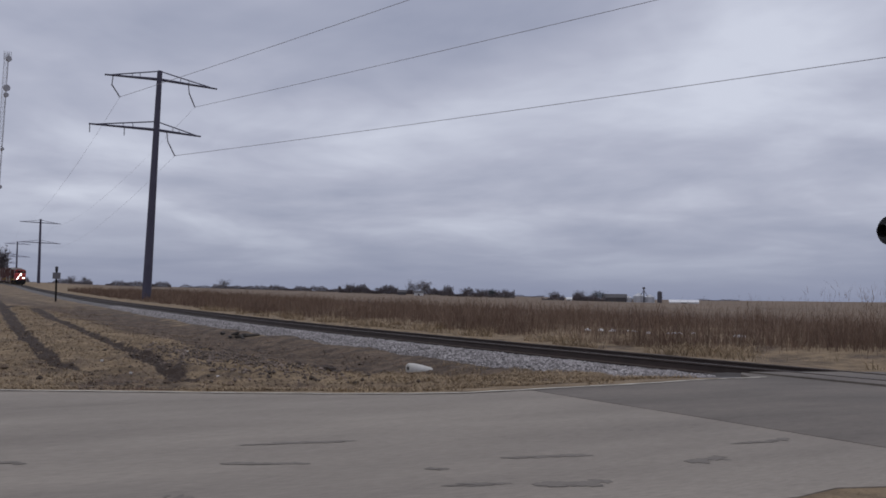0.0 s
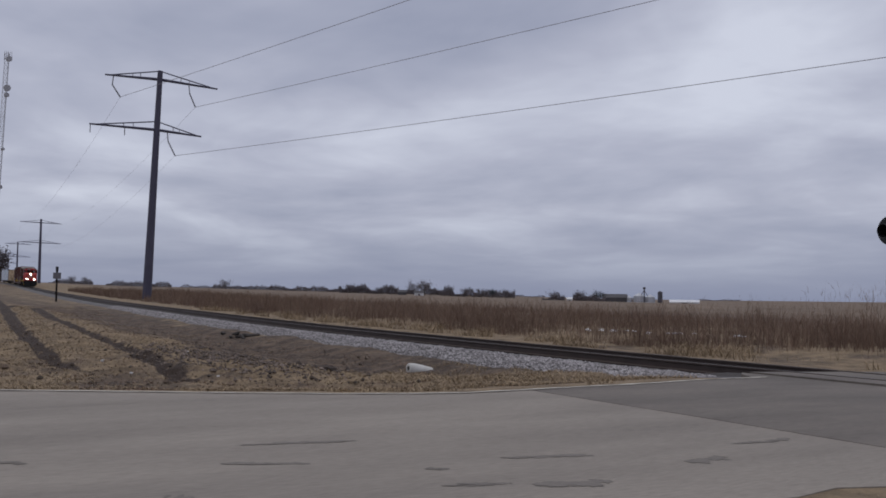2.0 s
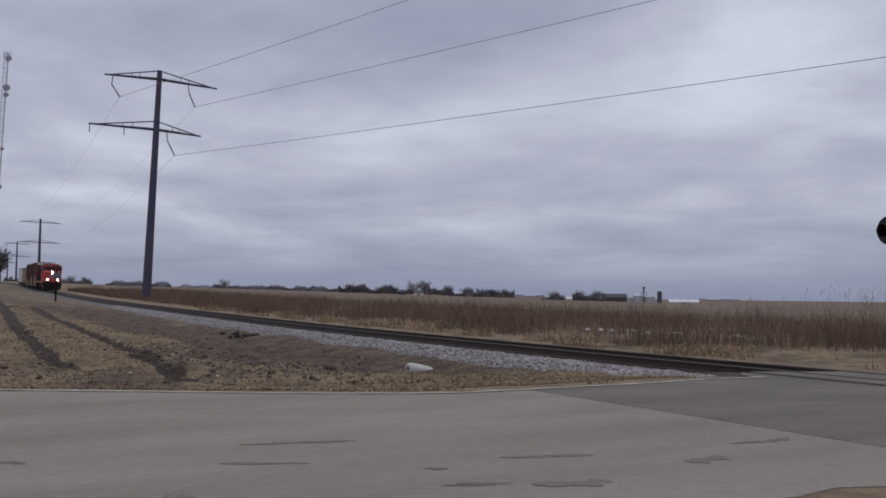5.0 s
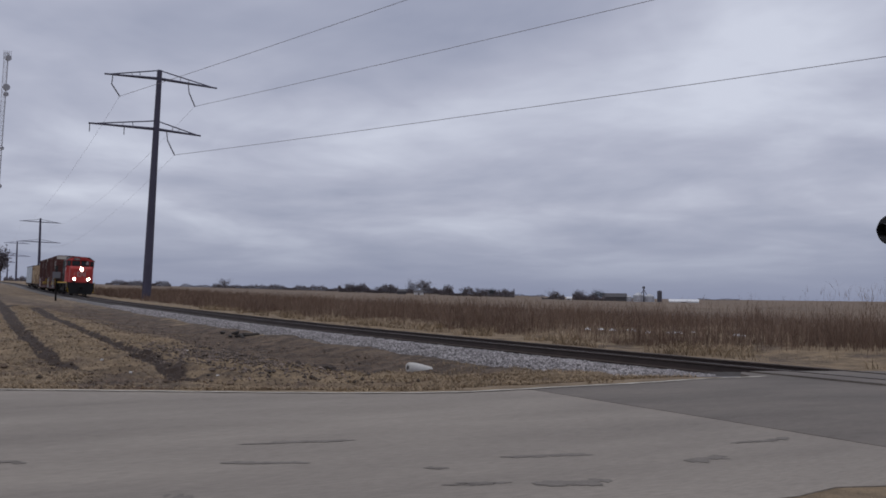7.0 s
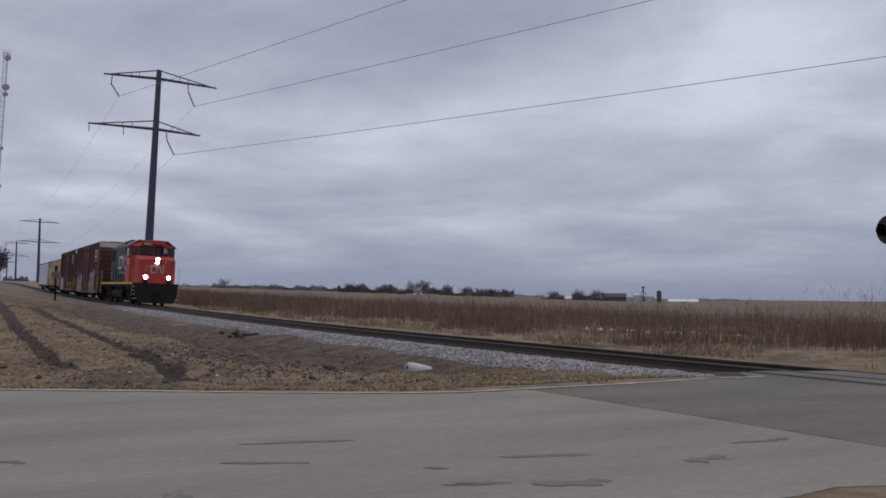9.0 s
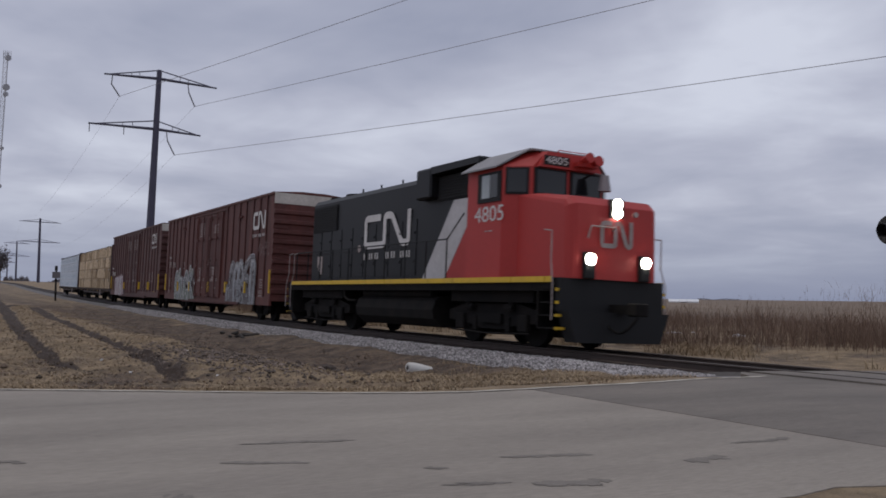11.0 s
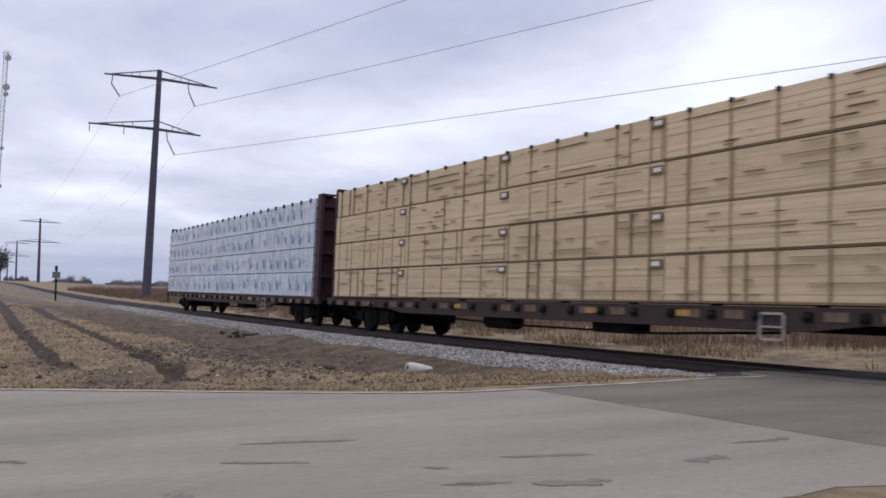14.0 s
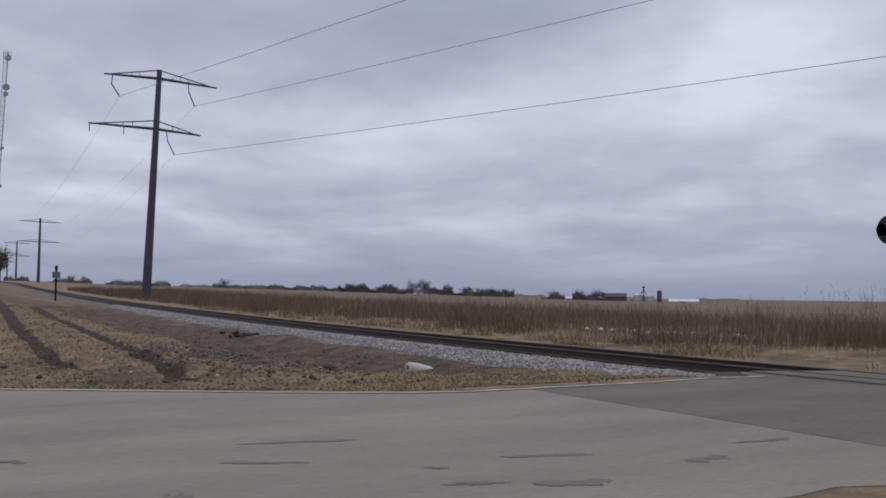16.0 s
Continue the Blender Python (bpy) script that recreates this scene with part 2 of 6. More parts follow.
def ground_material():
    """Dry grass, bare soil, mud and stubble, told apart by the soil map kept with the mesh."""
    m = bpy.data.materials.new("roadside_soil")
    m.use_nodes = True
    n, l = m.node_tree.nodes, m.node_tree.links
    p = n["Principled BSDF"]
    p.inputs["Roughness"].default_value = 0.95
    tc = n.new("ShaderNodeTexCoord")
    at = n.new("ShaderNodeAttribute")
    at.attribute_name = "soil"
    sp = n.new("ShaderNodeSeparateXYZ")
    l.new(at.outputs["Vector"], sp.inputs[0])

    def noise_at(scale, detail=6, rough=0.65):
        t = n.new("ShaderNodeTexNoise")
        t.inputs["Scale"].default_value, t.inputs["Detail"].default_value, t.inputs["Roughness"].default_value = scale, detail, rough
        l.new(tc.outputs["Object"], t.inputs["Vector"])
        return t.outputs["Fac"]

    def mix(fac, a, b):
        x = n.new("ShaderNodeMix")
        x.data_type = "RGBA"
        for k, v in (("Factor", fac), ("A", a), ("B", b)):
            if isinstance(v, tuple):
                x.inputs[k].default_value = (*v, 1)
            else:
                l.new(v, x.inputs[k])
        return x.outputs["Result"]

    def ramp_of(v, lo, hi):
        r = n.new("ShaderNodeMapRange")
        r.inputs["From Min"].default_value, r.inputs["From Max"].default_value = lo, hi
        l.new(v, r.inputs["Value"])
        return r.outputs[0]

    def added(v, w, k):
        x = n.new("ShaderNodeMath")
        x.operation = "MULTIPLY_ADD"
        l.new(w, x.inputs[0])
        x.inputs[1].default_value = k
        l.new(v, x.inputs[2])
        return x.outputs[0]

    n1, n2, n3 = noise_at(0.55), noise_at(1.9, 8, 0.7), noise_at(16, 6, 0.78)
    dirt = mix(ramp_of(n2, 0.38, 0.6), (0.148, 0.104, 0.07), (0.056, 0.038, 0.026))
    grass = mix(ramp_of(n2, 0.35, 0.65), (0.31, 0.226, 0.134), (0.14, 0.098, 0.059))
    col = mix(ramp_of(added(added(sp.outputs["X"], n1, 1.5), n3, 0.35), 1.16, 1.34), dirt, grass)
    mud = mix(ramp_of(n3, 0.3, 0.7), (0.03, 0.0185, 0.0125), (0.056, 0.035, 0.024))
    col = mix(ramp_of(added(sp.outputs["Y"], n2, 0.9), 0.8, 0.98), col, mud)
    field = mix(ramp_of(noise_at(0.05), 0.4, 0.6), (0.195, 0.139, 0.092), (0.13, 0.091, 0.062))
    col = mix(ramp_of(sp.outputs["Z"], 0.3, 0.7), col, field)
    hs = n.new("ShaderNodeHueSaturation")
    mr = n.new("ShaderNodeMapRange")
    mr.inputs["To Min"].default_value, mr.inputs["To Max"].default_value = 0.45, 1.55
    l.new(n3, mr.inputs["Value"])
    l.new(mr.outputs[0], hs.inputs["Value"])
    l.new(col, hs.inputs["Color"])
    l.new(hs.outputs[0], p.inputs["Base Color"])
    bp = n.new("ShaderNodeBump")
    bp.inputs["Strength"].default_value, bp.inputs["Distance"].default_value = 0.7, 0.05
    l.new(n3, bp.inputs["Height"])
    l.new(bp.outputs[0], p.inputs["Normal"])
    return m


GROUND = ground_material()

# ---------------- small mesh helpers ----------------


def link(name, bm, material, parent=None, label="", smooth=False):
    me = bpy.data.meshes.new(name)
    bm.to_mesh(me)
    bm.free()
    for m in material if isinstance(material, (list, tuple)) else (material,):
        me.materials.append(m)
    if smooth:
        for f in me.polygons:
            f.use_smooth = True
    ob = new(name, me)
    ob.parent = parent
    return tagged(ob, label)


def part(name, bm, material, parent, label=""):
    return link(name, bm, material, parent, label)


def again(ob, parent, m=None):
    """Another part with the same mesh."""
    o = new(ob.name.split(".")[0], ob.data)
    o.parent = parent
    if m is not None:
        o.matrix_basis = m
    return tagged(o, ob.get("label", ""))


def thing(name, label, category, group="", kind="", m=None):
    ob = new(name)
    ob.empty_display_size = 0.2
    if m is not None:
        ob.matrix_basis = m
    return tagged(ob, label, category, group, kind)


def box(bm, x0, x1, y0, y1, z0, z1, bevel=0.0):
    v = [bm.verts.new((x, y, z)) for x in (x0, x1) for y in (y0, y1) for z in (z0, z1)]
    fs = [bm.faces.new([v[i] for i in q]) for q in ((0, 1, 3, 2), (4, 6, 7, 5), (0, 4, 5, 1), (2, 3, 7, 6), (0, 2, 6, 4), (1, 5, 7, 3))]
    if bevel:
        bmesh.ops.bevel(bm, geom=list({e for f in fs for e in f.edges}), offset=bevel, segments=1, affect="EDGES", profile=0.5)
    return bm


def tube(bm, p, q, r0, r1=None, n=8, caps=True):
    p, q = Vector(p), Vector(q)
    r1 = r0 if r1 is None else r1
    w = (q - p).normalized()
    u = w.cross(Vector((0, 0, 1)) if abs(w.z) < 0.9 else Vector((1, 0, 0))).normalized()
    v = w.cross(u)
    ring = []
    for c, r in ((p, r0), (q, r1)):
        ring.append([bm.verts.new(c + r * (math.cos(2 * math.pi * i / n) * u + math.sin(2 * math.pi * i / n) * v)) for i in range(n)])
    for i in range(n):
        bm.faces.new((ring[0][i], ring[0][(i + 1) % n], ring[1][(i + 1) % n], ring[1][i]))
    if caps:
        bm.faces.new(ring[0][::-1])
        bm.faces.new(ring[1])
    return bm


def path(bm, pts, r, n=6):
    for a, b in zip(pts, pts[1:]):
        tube(bm, a, b, r, r, n)
    return bm


def prism(bm, outline, y0, y1):
    """An outline in x and z, thick from y0 to y1."""
    a = [bm.verts.new((x, y0, z)) for x, z in outline]
    b = [bm.verts.new((x, y1, z)) for x, z in outline]
    k = len(outline)
    bm.faces.new(a)
    bm.faces.new(b[::-1])
    for i in range(k):
        bm.faces.new((a[i], b[i], b[(i + 1) % k], a[(i + 1) % k]))
    bmesh.ops.recalc_face_normals(bm, faces=bm.faces)
    return bm


def prism_x(bm, outline, x0, x1):
    """An outline in y and z, long from x0 to x1."""
    a = [bm.verts.new((x0, y, z)) for y, z in outline]
    b = [bm.verts.new((x1, y, z)) for y, z in outline]
    k = len(outline)
    bm.faces.new(a)
    bm.faces.new(b[::-1])
    for i in range(k):
        bm.faces.new((a[i], b[i], b[(i + 1) % k], a[(i + 1) % k]))
    bmesh.ops.recalc_face_normals(bm, faces=bm.faces)
    return bm


B = bmesh.new


# ---------------- the lie of the land ----------------


def grade(x):
    """The railway's right of way: sideways place and height."""
    x = max(-430.0, min(200.0, x))
    u = x + 12
    sway = 0.45 * ease(-265, -305, x) - 0.5 * math.exp(-((x + 215) / 45) ** 2)
    return (sway - 0.007 * u + 3.6714e-4 * u * u + 8.0704e-7 * u ** 3 if u < 0 else 0.6e-4 * u * u - 0.007 * u,
            -0.002838 * u + 0.38e-4 * u * u + 0.2921e-7 * u ** 3 if u < 0 else -0.002838 * u * math.exp(-u / 12))


CANT = 0.03      # the curve's outer rail lies higher
RISE = 0.05      # height of the car bodies on their springs


LOCO_RISE = 0.09
FLAT_RISE = 0.045


def bend(x):
    """The track's middle line: sideways place and height of the railhead."""
    y, z = grade(x)
    return y, z - 0.085 - 0.02 * ease(-5, -14, x) - 0.05 * math.exp(-((x + 32) / 16) ** 2) + 0.045 * ease(-70, -120, x)


def ease(a, b, x):
    t = max(0.0, min(1.0, (x - a) / (b - a)))
    return t * t * (3 - 2 * t)


def road_edge(y):
    """The road's far edge line."""
    u = min(12.0, max(0.0, -y - 7.4))
    return -8.65 - 0.6 * u * u / (u + 1.2) - 0.05 * max(0.0, y + 5.2) - 0.17 * max(0.0, y + 4.5)


def road_top(x, y):
    """The road's surface, which dips to the rails."""
    return -0.03 - 0.07 * ease(-4.6, -1.4, y) - 0.03 * ease(0, 2, y) + 0.004 * noise.noise((x * 0.4, y * 0.4, 7))


RUTS = [((-95, -6.6), (-73.6, -7.6), (-48.6, -9.0), (-27.8, -10.3), (-20.5, -10.6), (-16.9, -10.7), (-15.2, -10.6)),
        ((-61.3, -6.5), (-40.1, -7.9), (-33.9, -8.1), (-27.4, -8.55), (-22.9, -8.8), (-18.7, -9.0), (-15.7, -9.3), (-13.3, -9.45)),
        ((-70, -6.8), (-60.9, -8.4), (-48, -8.9))]


def seg_dist(x, y, line):
    d = 1e9
    for (ax, ay), (bx, by) in zip(line, line[1:]):
        t = max(0.0, min(1.0, ((x - ax) * (bx - ax) + (y - ay) * (by - ay)) / ((bx - ax) ** 2 + (by - ay) ** 2)))
        d = min(d, math.hypot(x - ax - t * (bx - ax), y - ay - t * (by - ay)))
    return d


def land(x, y):
    """Height of the ground, and its soil: grass, mud, field."""
    yt, zt = grade(x)
    d = y - yt
    rut = 9.0
    if -100 < x < -8 and -14 < y < -3:
        rut = min(seg_dist(x, y, r) for r in RUTS)
    wide = 0.1 + 0.0042 * abs(x) + 0.08 * noise.noise((x * 0.9, y * 0.9, 8))
    lump = noise.noise((x * 0.35, y * 0.35, 0)) * 0.06 + noise.noise((x * 1.3, y * 1.3, 3)) * 0.035
    rough = noise.noise((x * 3.1, y * 3.1, 11)) * 0.04 + noise.noise((x * 5.7, y * 5.7, 12)) * 0.022 + noise.noise((x * 0.9, y * 0.9, 13)) * 0.018
    grass, mud, field = 0.0, 0.0, 0.0
    if d < 0:
        ditch = math.exp(-((d + 4.9) / 1.9) ** 2) * ease(-10.8, -15.6, x) * ease(-75, -30, x)
        z = zt - 0.17 - 0.42 * ditch - 0.12 * ease(-3.4, -2.4, d)
        z += (lump + rough * (0.6 + 1.2 * math.exp(-((x + 17) / 6) ** 2 - ((y + 8) / 2.2) ** 2))) * ease(-9.0, -11.5, x) * (0.5 + ease(-60, -20, x))
        z -= (0.13 + 0.06 * noise.noise((x * 1.1, y * 1.1, 31))) * math.exp(-(rut / wide) ** 2)
        k = ease(2.0, 0.1, road_edge(y) - x)
        z = z * (1 - k) + (road_top(x, y) - 0.006 + 0.012 * noise.noise((x * 2.3, y * 2.3, 4))) * k
        mud = math.exp(-(rut / (wide * 1.15)) ** 2) * 0.95 + 0.36 * math.exp(-((x + 15.8) / 1.6) ** 2 - ((y + 9.0) / 0.55) ** 2) + 0.3 * math.exp(-((x + 14.4) / 0.9) ** 2 - ((y + 6.75) / 0.5) ** 2) + 0.22 * math.exp(-((x + 19) / 5.0) ** 2 - ((y + 8.0) / 1.2) ** 2)
        grass = 0.34 + 0.45 * ease(1.9, 0.4, road_edge(y) - x - 0.2) - 0.45 * ditch + 0.3 * ease(-5.5, -8.5, y) * ease(-14, -22, x) - 0.15 * math.exp(-((y + 5.8) / 1.6) ** 2) + 0.55 * ease(-17.5, -14.5, x) * ease(-8.6, -6.8, y) * ease(-3.2, -4.0, y)
    else:
        far = ease(6, 90, d)
        plane = max(-0.3, 0.0105 * -x - 0.0119 * max(0.0, y)) - 2.3 * math.exp(-((x + 547) / 240) ** 2 - ((y - 486) / 240) ** 2)
        z = (zt - 0.22) * (1 - far) + (plane - 0.2) * far - 0.18 * math.exp(-((d - 4.5) / 2.2) ** 2) * ease(-9.5, -12.5, x)
        z += lump * 0.6 * (1 - far) * ease(-9.5, -12, x)
        grass = 0.5 - 0.1 * ease(-30, -14, x) * ease(9, 6, d)
        field = ease(15, 26, d)
    if abs(d) < 2.75:
        z = min(z, bend(x)[1] - 0.45 + 0.34 * ease(-11.8, -9.9, x))
    if road_edge(y) + 0.12 < x < -3.6 and abs(d) > 0:
        z = min(z, -0.2)
    elif x > -3.6:
        z = -0.035 + 0.12 * lump
        grass = 0.85
    return z, max(0.0, grass), min(1.0, mud), field


def make_ground():
    def axis(stops):
        r = []
        for a, b, s in stops:
            k = max(1, int(round((b - a) / s)))
            r += [a + (b - a) * i / k for i in range(k)]
        return r + [stops[-1][1]]
    xs = axis([(-4000, -1500, 250), (-1500, -420, 60), (-420, -160, 10), (-160, -80, 2.0), (-80, -40, 0.45), (-40, -24, 0.2), (-24, -8.0, 0.11), (-8, -4.0, 1.0), (-4.0, 1.0, 0.1), (1, 60, 4), (60, 400, 40), (400, 3000, 400)])
    ys = axis([(-1500, -200, 200), (-200, -40, 20), (-40, -14, 2), (-14, -2.6, 0.11), (-2.6, 9.0, 0.4), (9, 40, 1.6), (40, 200, 12), (200, 1200, 80), (1200, 4000, 300)])
    verts, soil = [], []
    for x in xs:
        for y in ys:
            z, g, m, f = land(x, y)
            verts.append((x, y, z))
            soil.append((g, m, f))
    k = len(ys)
    faces = [(i * k + j, (i + 1) * k + j, (i + 1) * k + j + 1, i * k + j + 1) for i in range(len(xs) - 1) for j in range(k - 1)]
    me = bpy.data.meshes.new("ground")
    me.from_pydata(verts, [], faces)
    a = me.attributes.new("soil", "FLOAT_VECTOR", "POINT")
    a.data.foreach_set("vector", np.array(soil, dtype=np.float32).ravel())
    for p in me.polygons:
        p.use_smooth = True
    me.materials.append(GROUND)
    tagged(new("ground", me), "rutted dry grass, bare soil and stubble field", "ground", kind="structure")


make_ground()


def strip(name, inner, outer, y0, y1, top, material, label, thick=0.18, step=0.4):
    """A slab of paving between two edges that are given along y."""
    bm = B()
    k = int((y1 - y0) / step) + 1
    rows = []
    for i in range(k + 1):
        y = y0 + (y1 - y0) * i / k
        a, b = inner(y), outer(y)
        ends = []
        for j in range(9):
            x = a + (b - a) * j / 8
            ends.append((bm.verts.new((x, y, top(x, y))), bm.verts.new((x, y, top(x, y) - thick))))
        rows.append(ends)
    for r, s in zip(rows, rows[1:]):
        for j in range(8):
            bm.faces.new((r[j][0], r[j + 1][0], s[j + 1][0], s[j][0]))
        for j in (0, 8):
            bm.faces.new((r[j][0], s[j][0], s[j][1], r[j][1]))
    for r in (rows[0], rows[-1]):
        for j in range(8):
            bm.faces.new((r[j][0], r[j][1], r[j + 1][1], r[j + 1][0]))
    bmesh.ops.recalc_face_normals(bm, faces=bm.faces)
    return tagged(link(name, bm, material, smooth=False), label, "road", kind="structure")


strip("road", lambda y: road_edge(y) - 0.06, lambda y: -3.34 + 0.05 * math.sin(y * 3.1) + 0.05 * math.sin(y * 7.7), -60, -6.7, road_top, ASPHALT, "worn grey asphalt road with faded edge line")
strip("road_patch", lambda y: road_edge(y) - 0.09 - 0.6 * ease(-2.3, -1.7, y), lambda y: -3.35, -6.7, -1.62, lambda x, y: road_top(x, y) + 0.004, PATCH, "newer dark asphalt before the railway crossing", step=0.3)
strip("crossing_panel", lambda y: -9.85, lambda y: -2.6, -0.62, 0.62, lambda x, y: bend(x)[1] - CANT * y - 0.012, PATCH, "dark asphalt panel between the rails", step=0.3)
strip("crossing_apron", lambda y: -9.85, lambda y: -2.6, -1.62, -0.80, lambda x, y: bend(x)[1] - CANT * y - 0.012, PATCH, "dark asphalt apron along the rail", step=0.3)
strip("crossing_apron", lambda y: -9.85, lambda y: -2.6, 0.80, 1.62, lambda x, y: bend(x)[1] - CANT * y - 0.012, PATCH, "dark asphalt apron along the rail", step=0.3)
strip("road_beyond", lambda y: -9.6, lambda y: -3.2, 1.62, 60, road_top, ASPHALT, "worn grey asphalt road beyond the crossing")


def edge_line():
    bm = B()
    ys = [-20 + 0.1 * i for i in range(181)]
    rows = [(bm.verts.new((road_edge(y) - 0.02 + 0.012 * math.sin(9 * y), y, road_top(road_edge(y), y) + 0.011)), bm.verts.new((road_edge(y) + 0.055 + 0.012 * math.sin(13 * y), y, road_top(road_edge(y), y) + 0.011))) for y in ys]
    for r, s in zip(rows, rows[1:]):
        bm.faces.new((r[0], r[1], s[1], s[0]))
    tagged(link("edge_line", bm, PAINT_WHITE), "worn white line along the road edge", "road marking", kind="structure")


edge_line()


STAINS = [(-5.65, -11.12, -5.39, -10.64, 0.06), (-6.31, -10.77, -6.14, -10.08, 0.06), (-5.06, -9.48, -4.9, -8.96, 0.07), (-4.4, -8.42, -4.4, -8.1, 0.09), (-4.97, -10.1, -4.89, -10.02, 0.06), (-6.33, -12.41, -6.2, -12.23, 0.05), (-4.48, -10.29, -4.37, -9.97, 0.05), (-4.29, -9.72, -4.08, -9.4, 0.1), (-4.89, -11.71, -4.8, -11.6, 0.06), (-4.79, -7.59, -4.76, -7.05, 0.07)]


def road_stains():
    rng = random.Random(41)
    for ax, ay, bx, by, w in STAINS:
        a, b = Vector((ax, ay)), Vector((bx, by))
        bm = B()
        for k in range(7):
            f = rng.uniform(0.05, 0.95)
            mid = a.lerp(b, f) + Vector((rng.gauss(0, w * 0.3), rng.gauss(0, w * 0.3)))
            half = (b - a) * rng.uniform(0.08, 0.3)
            side = Vector((-half.y, half.x)).normalized() * w * rng.uniform(0.25, 0.7)
            ring = []
            for i in range(34):
                t = 2 * math.pi * i / 34
                r = 1 + 0.8 * noise.noise((math.cos(t) * 2.6 + ax + k, math.sin(t) * 2.6, ay)) + 0.6 * noise.noise((math.cos(t) * 8 + k, math.sin(t) * 8, ax))
                q = mid + half * math.cos(t) * (0.6 + 0.4 * r) + side * r * math.sin(t)
                ring.append(bm.verts.new((q.x, q.y, road_top(q.x, q.y) + 0.0018 + 0.0003 * k)))
            bm.faces.new(ring)
        tagged(link("tar_stain", bm, TAR), "dark smeared tar stain on the road", "road stain", "tar stains", kind="structure")


road_stains()


# ---------------- railway ----------------
XS = [-430 + 10 * i for i in range(33)] + [-110 + 2.5 * i for i in range(44)] + [0 + 5 * i for i in range(37)]


def sweep(bm, outline, xs, closed=True, wobble=0.0, seed=0, ramp=0.0):
    """An outline in sideways place and height, carried along the track."""
    rows = []
    for i, x in enumerate(xs):
        y, z = bend(x)
        z += ramp * ease(-11.6, -9.9, x)
        row = []
        for j, (a, b) in enumerate(outline):
            w = wobble * noise.noise((x * 1.7, j * 3.1, seed))
            row.append(bm.verts.new((x, y + a + w, z + b - CANT * a + w * 0.5)))
        rows.append(row)
    k = len(outline)
    for r, s in zip(rows, rows[1:]):
        for j in range(k if closed else k - 1):
            bm.faces.new((r[j], s[j], s[(j + 1) % k], r[(j + 1) % k]))
    bmesh.ops.recalc_face_normals(bm, faces=bm.faces)
    return bm


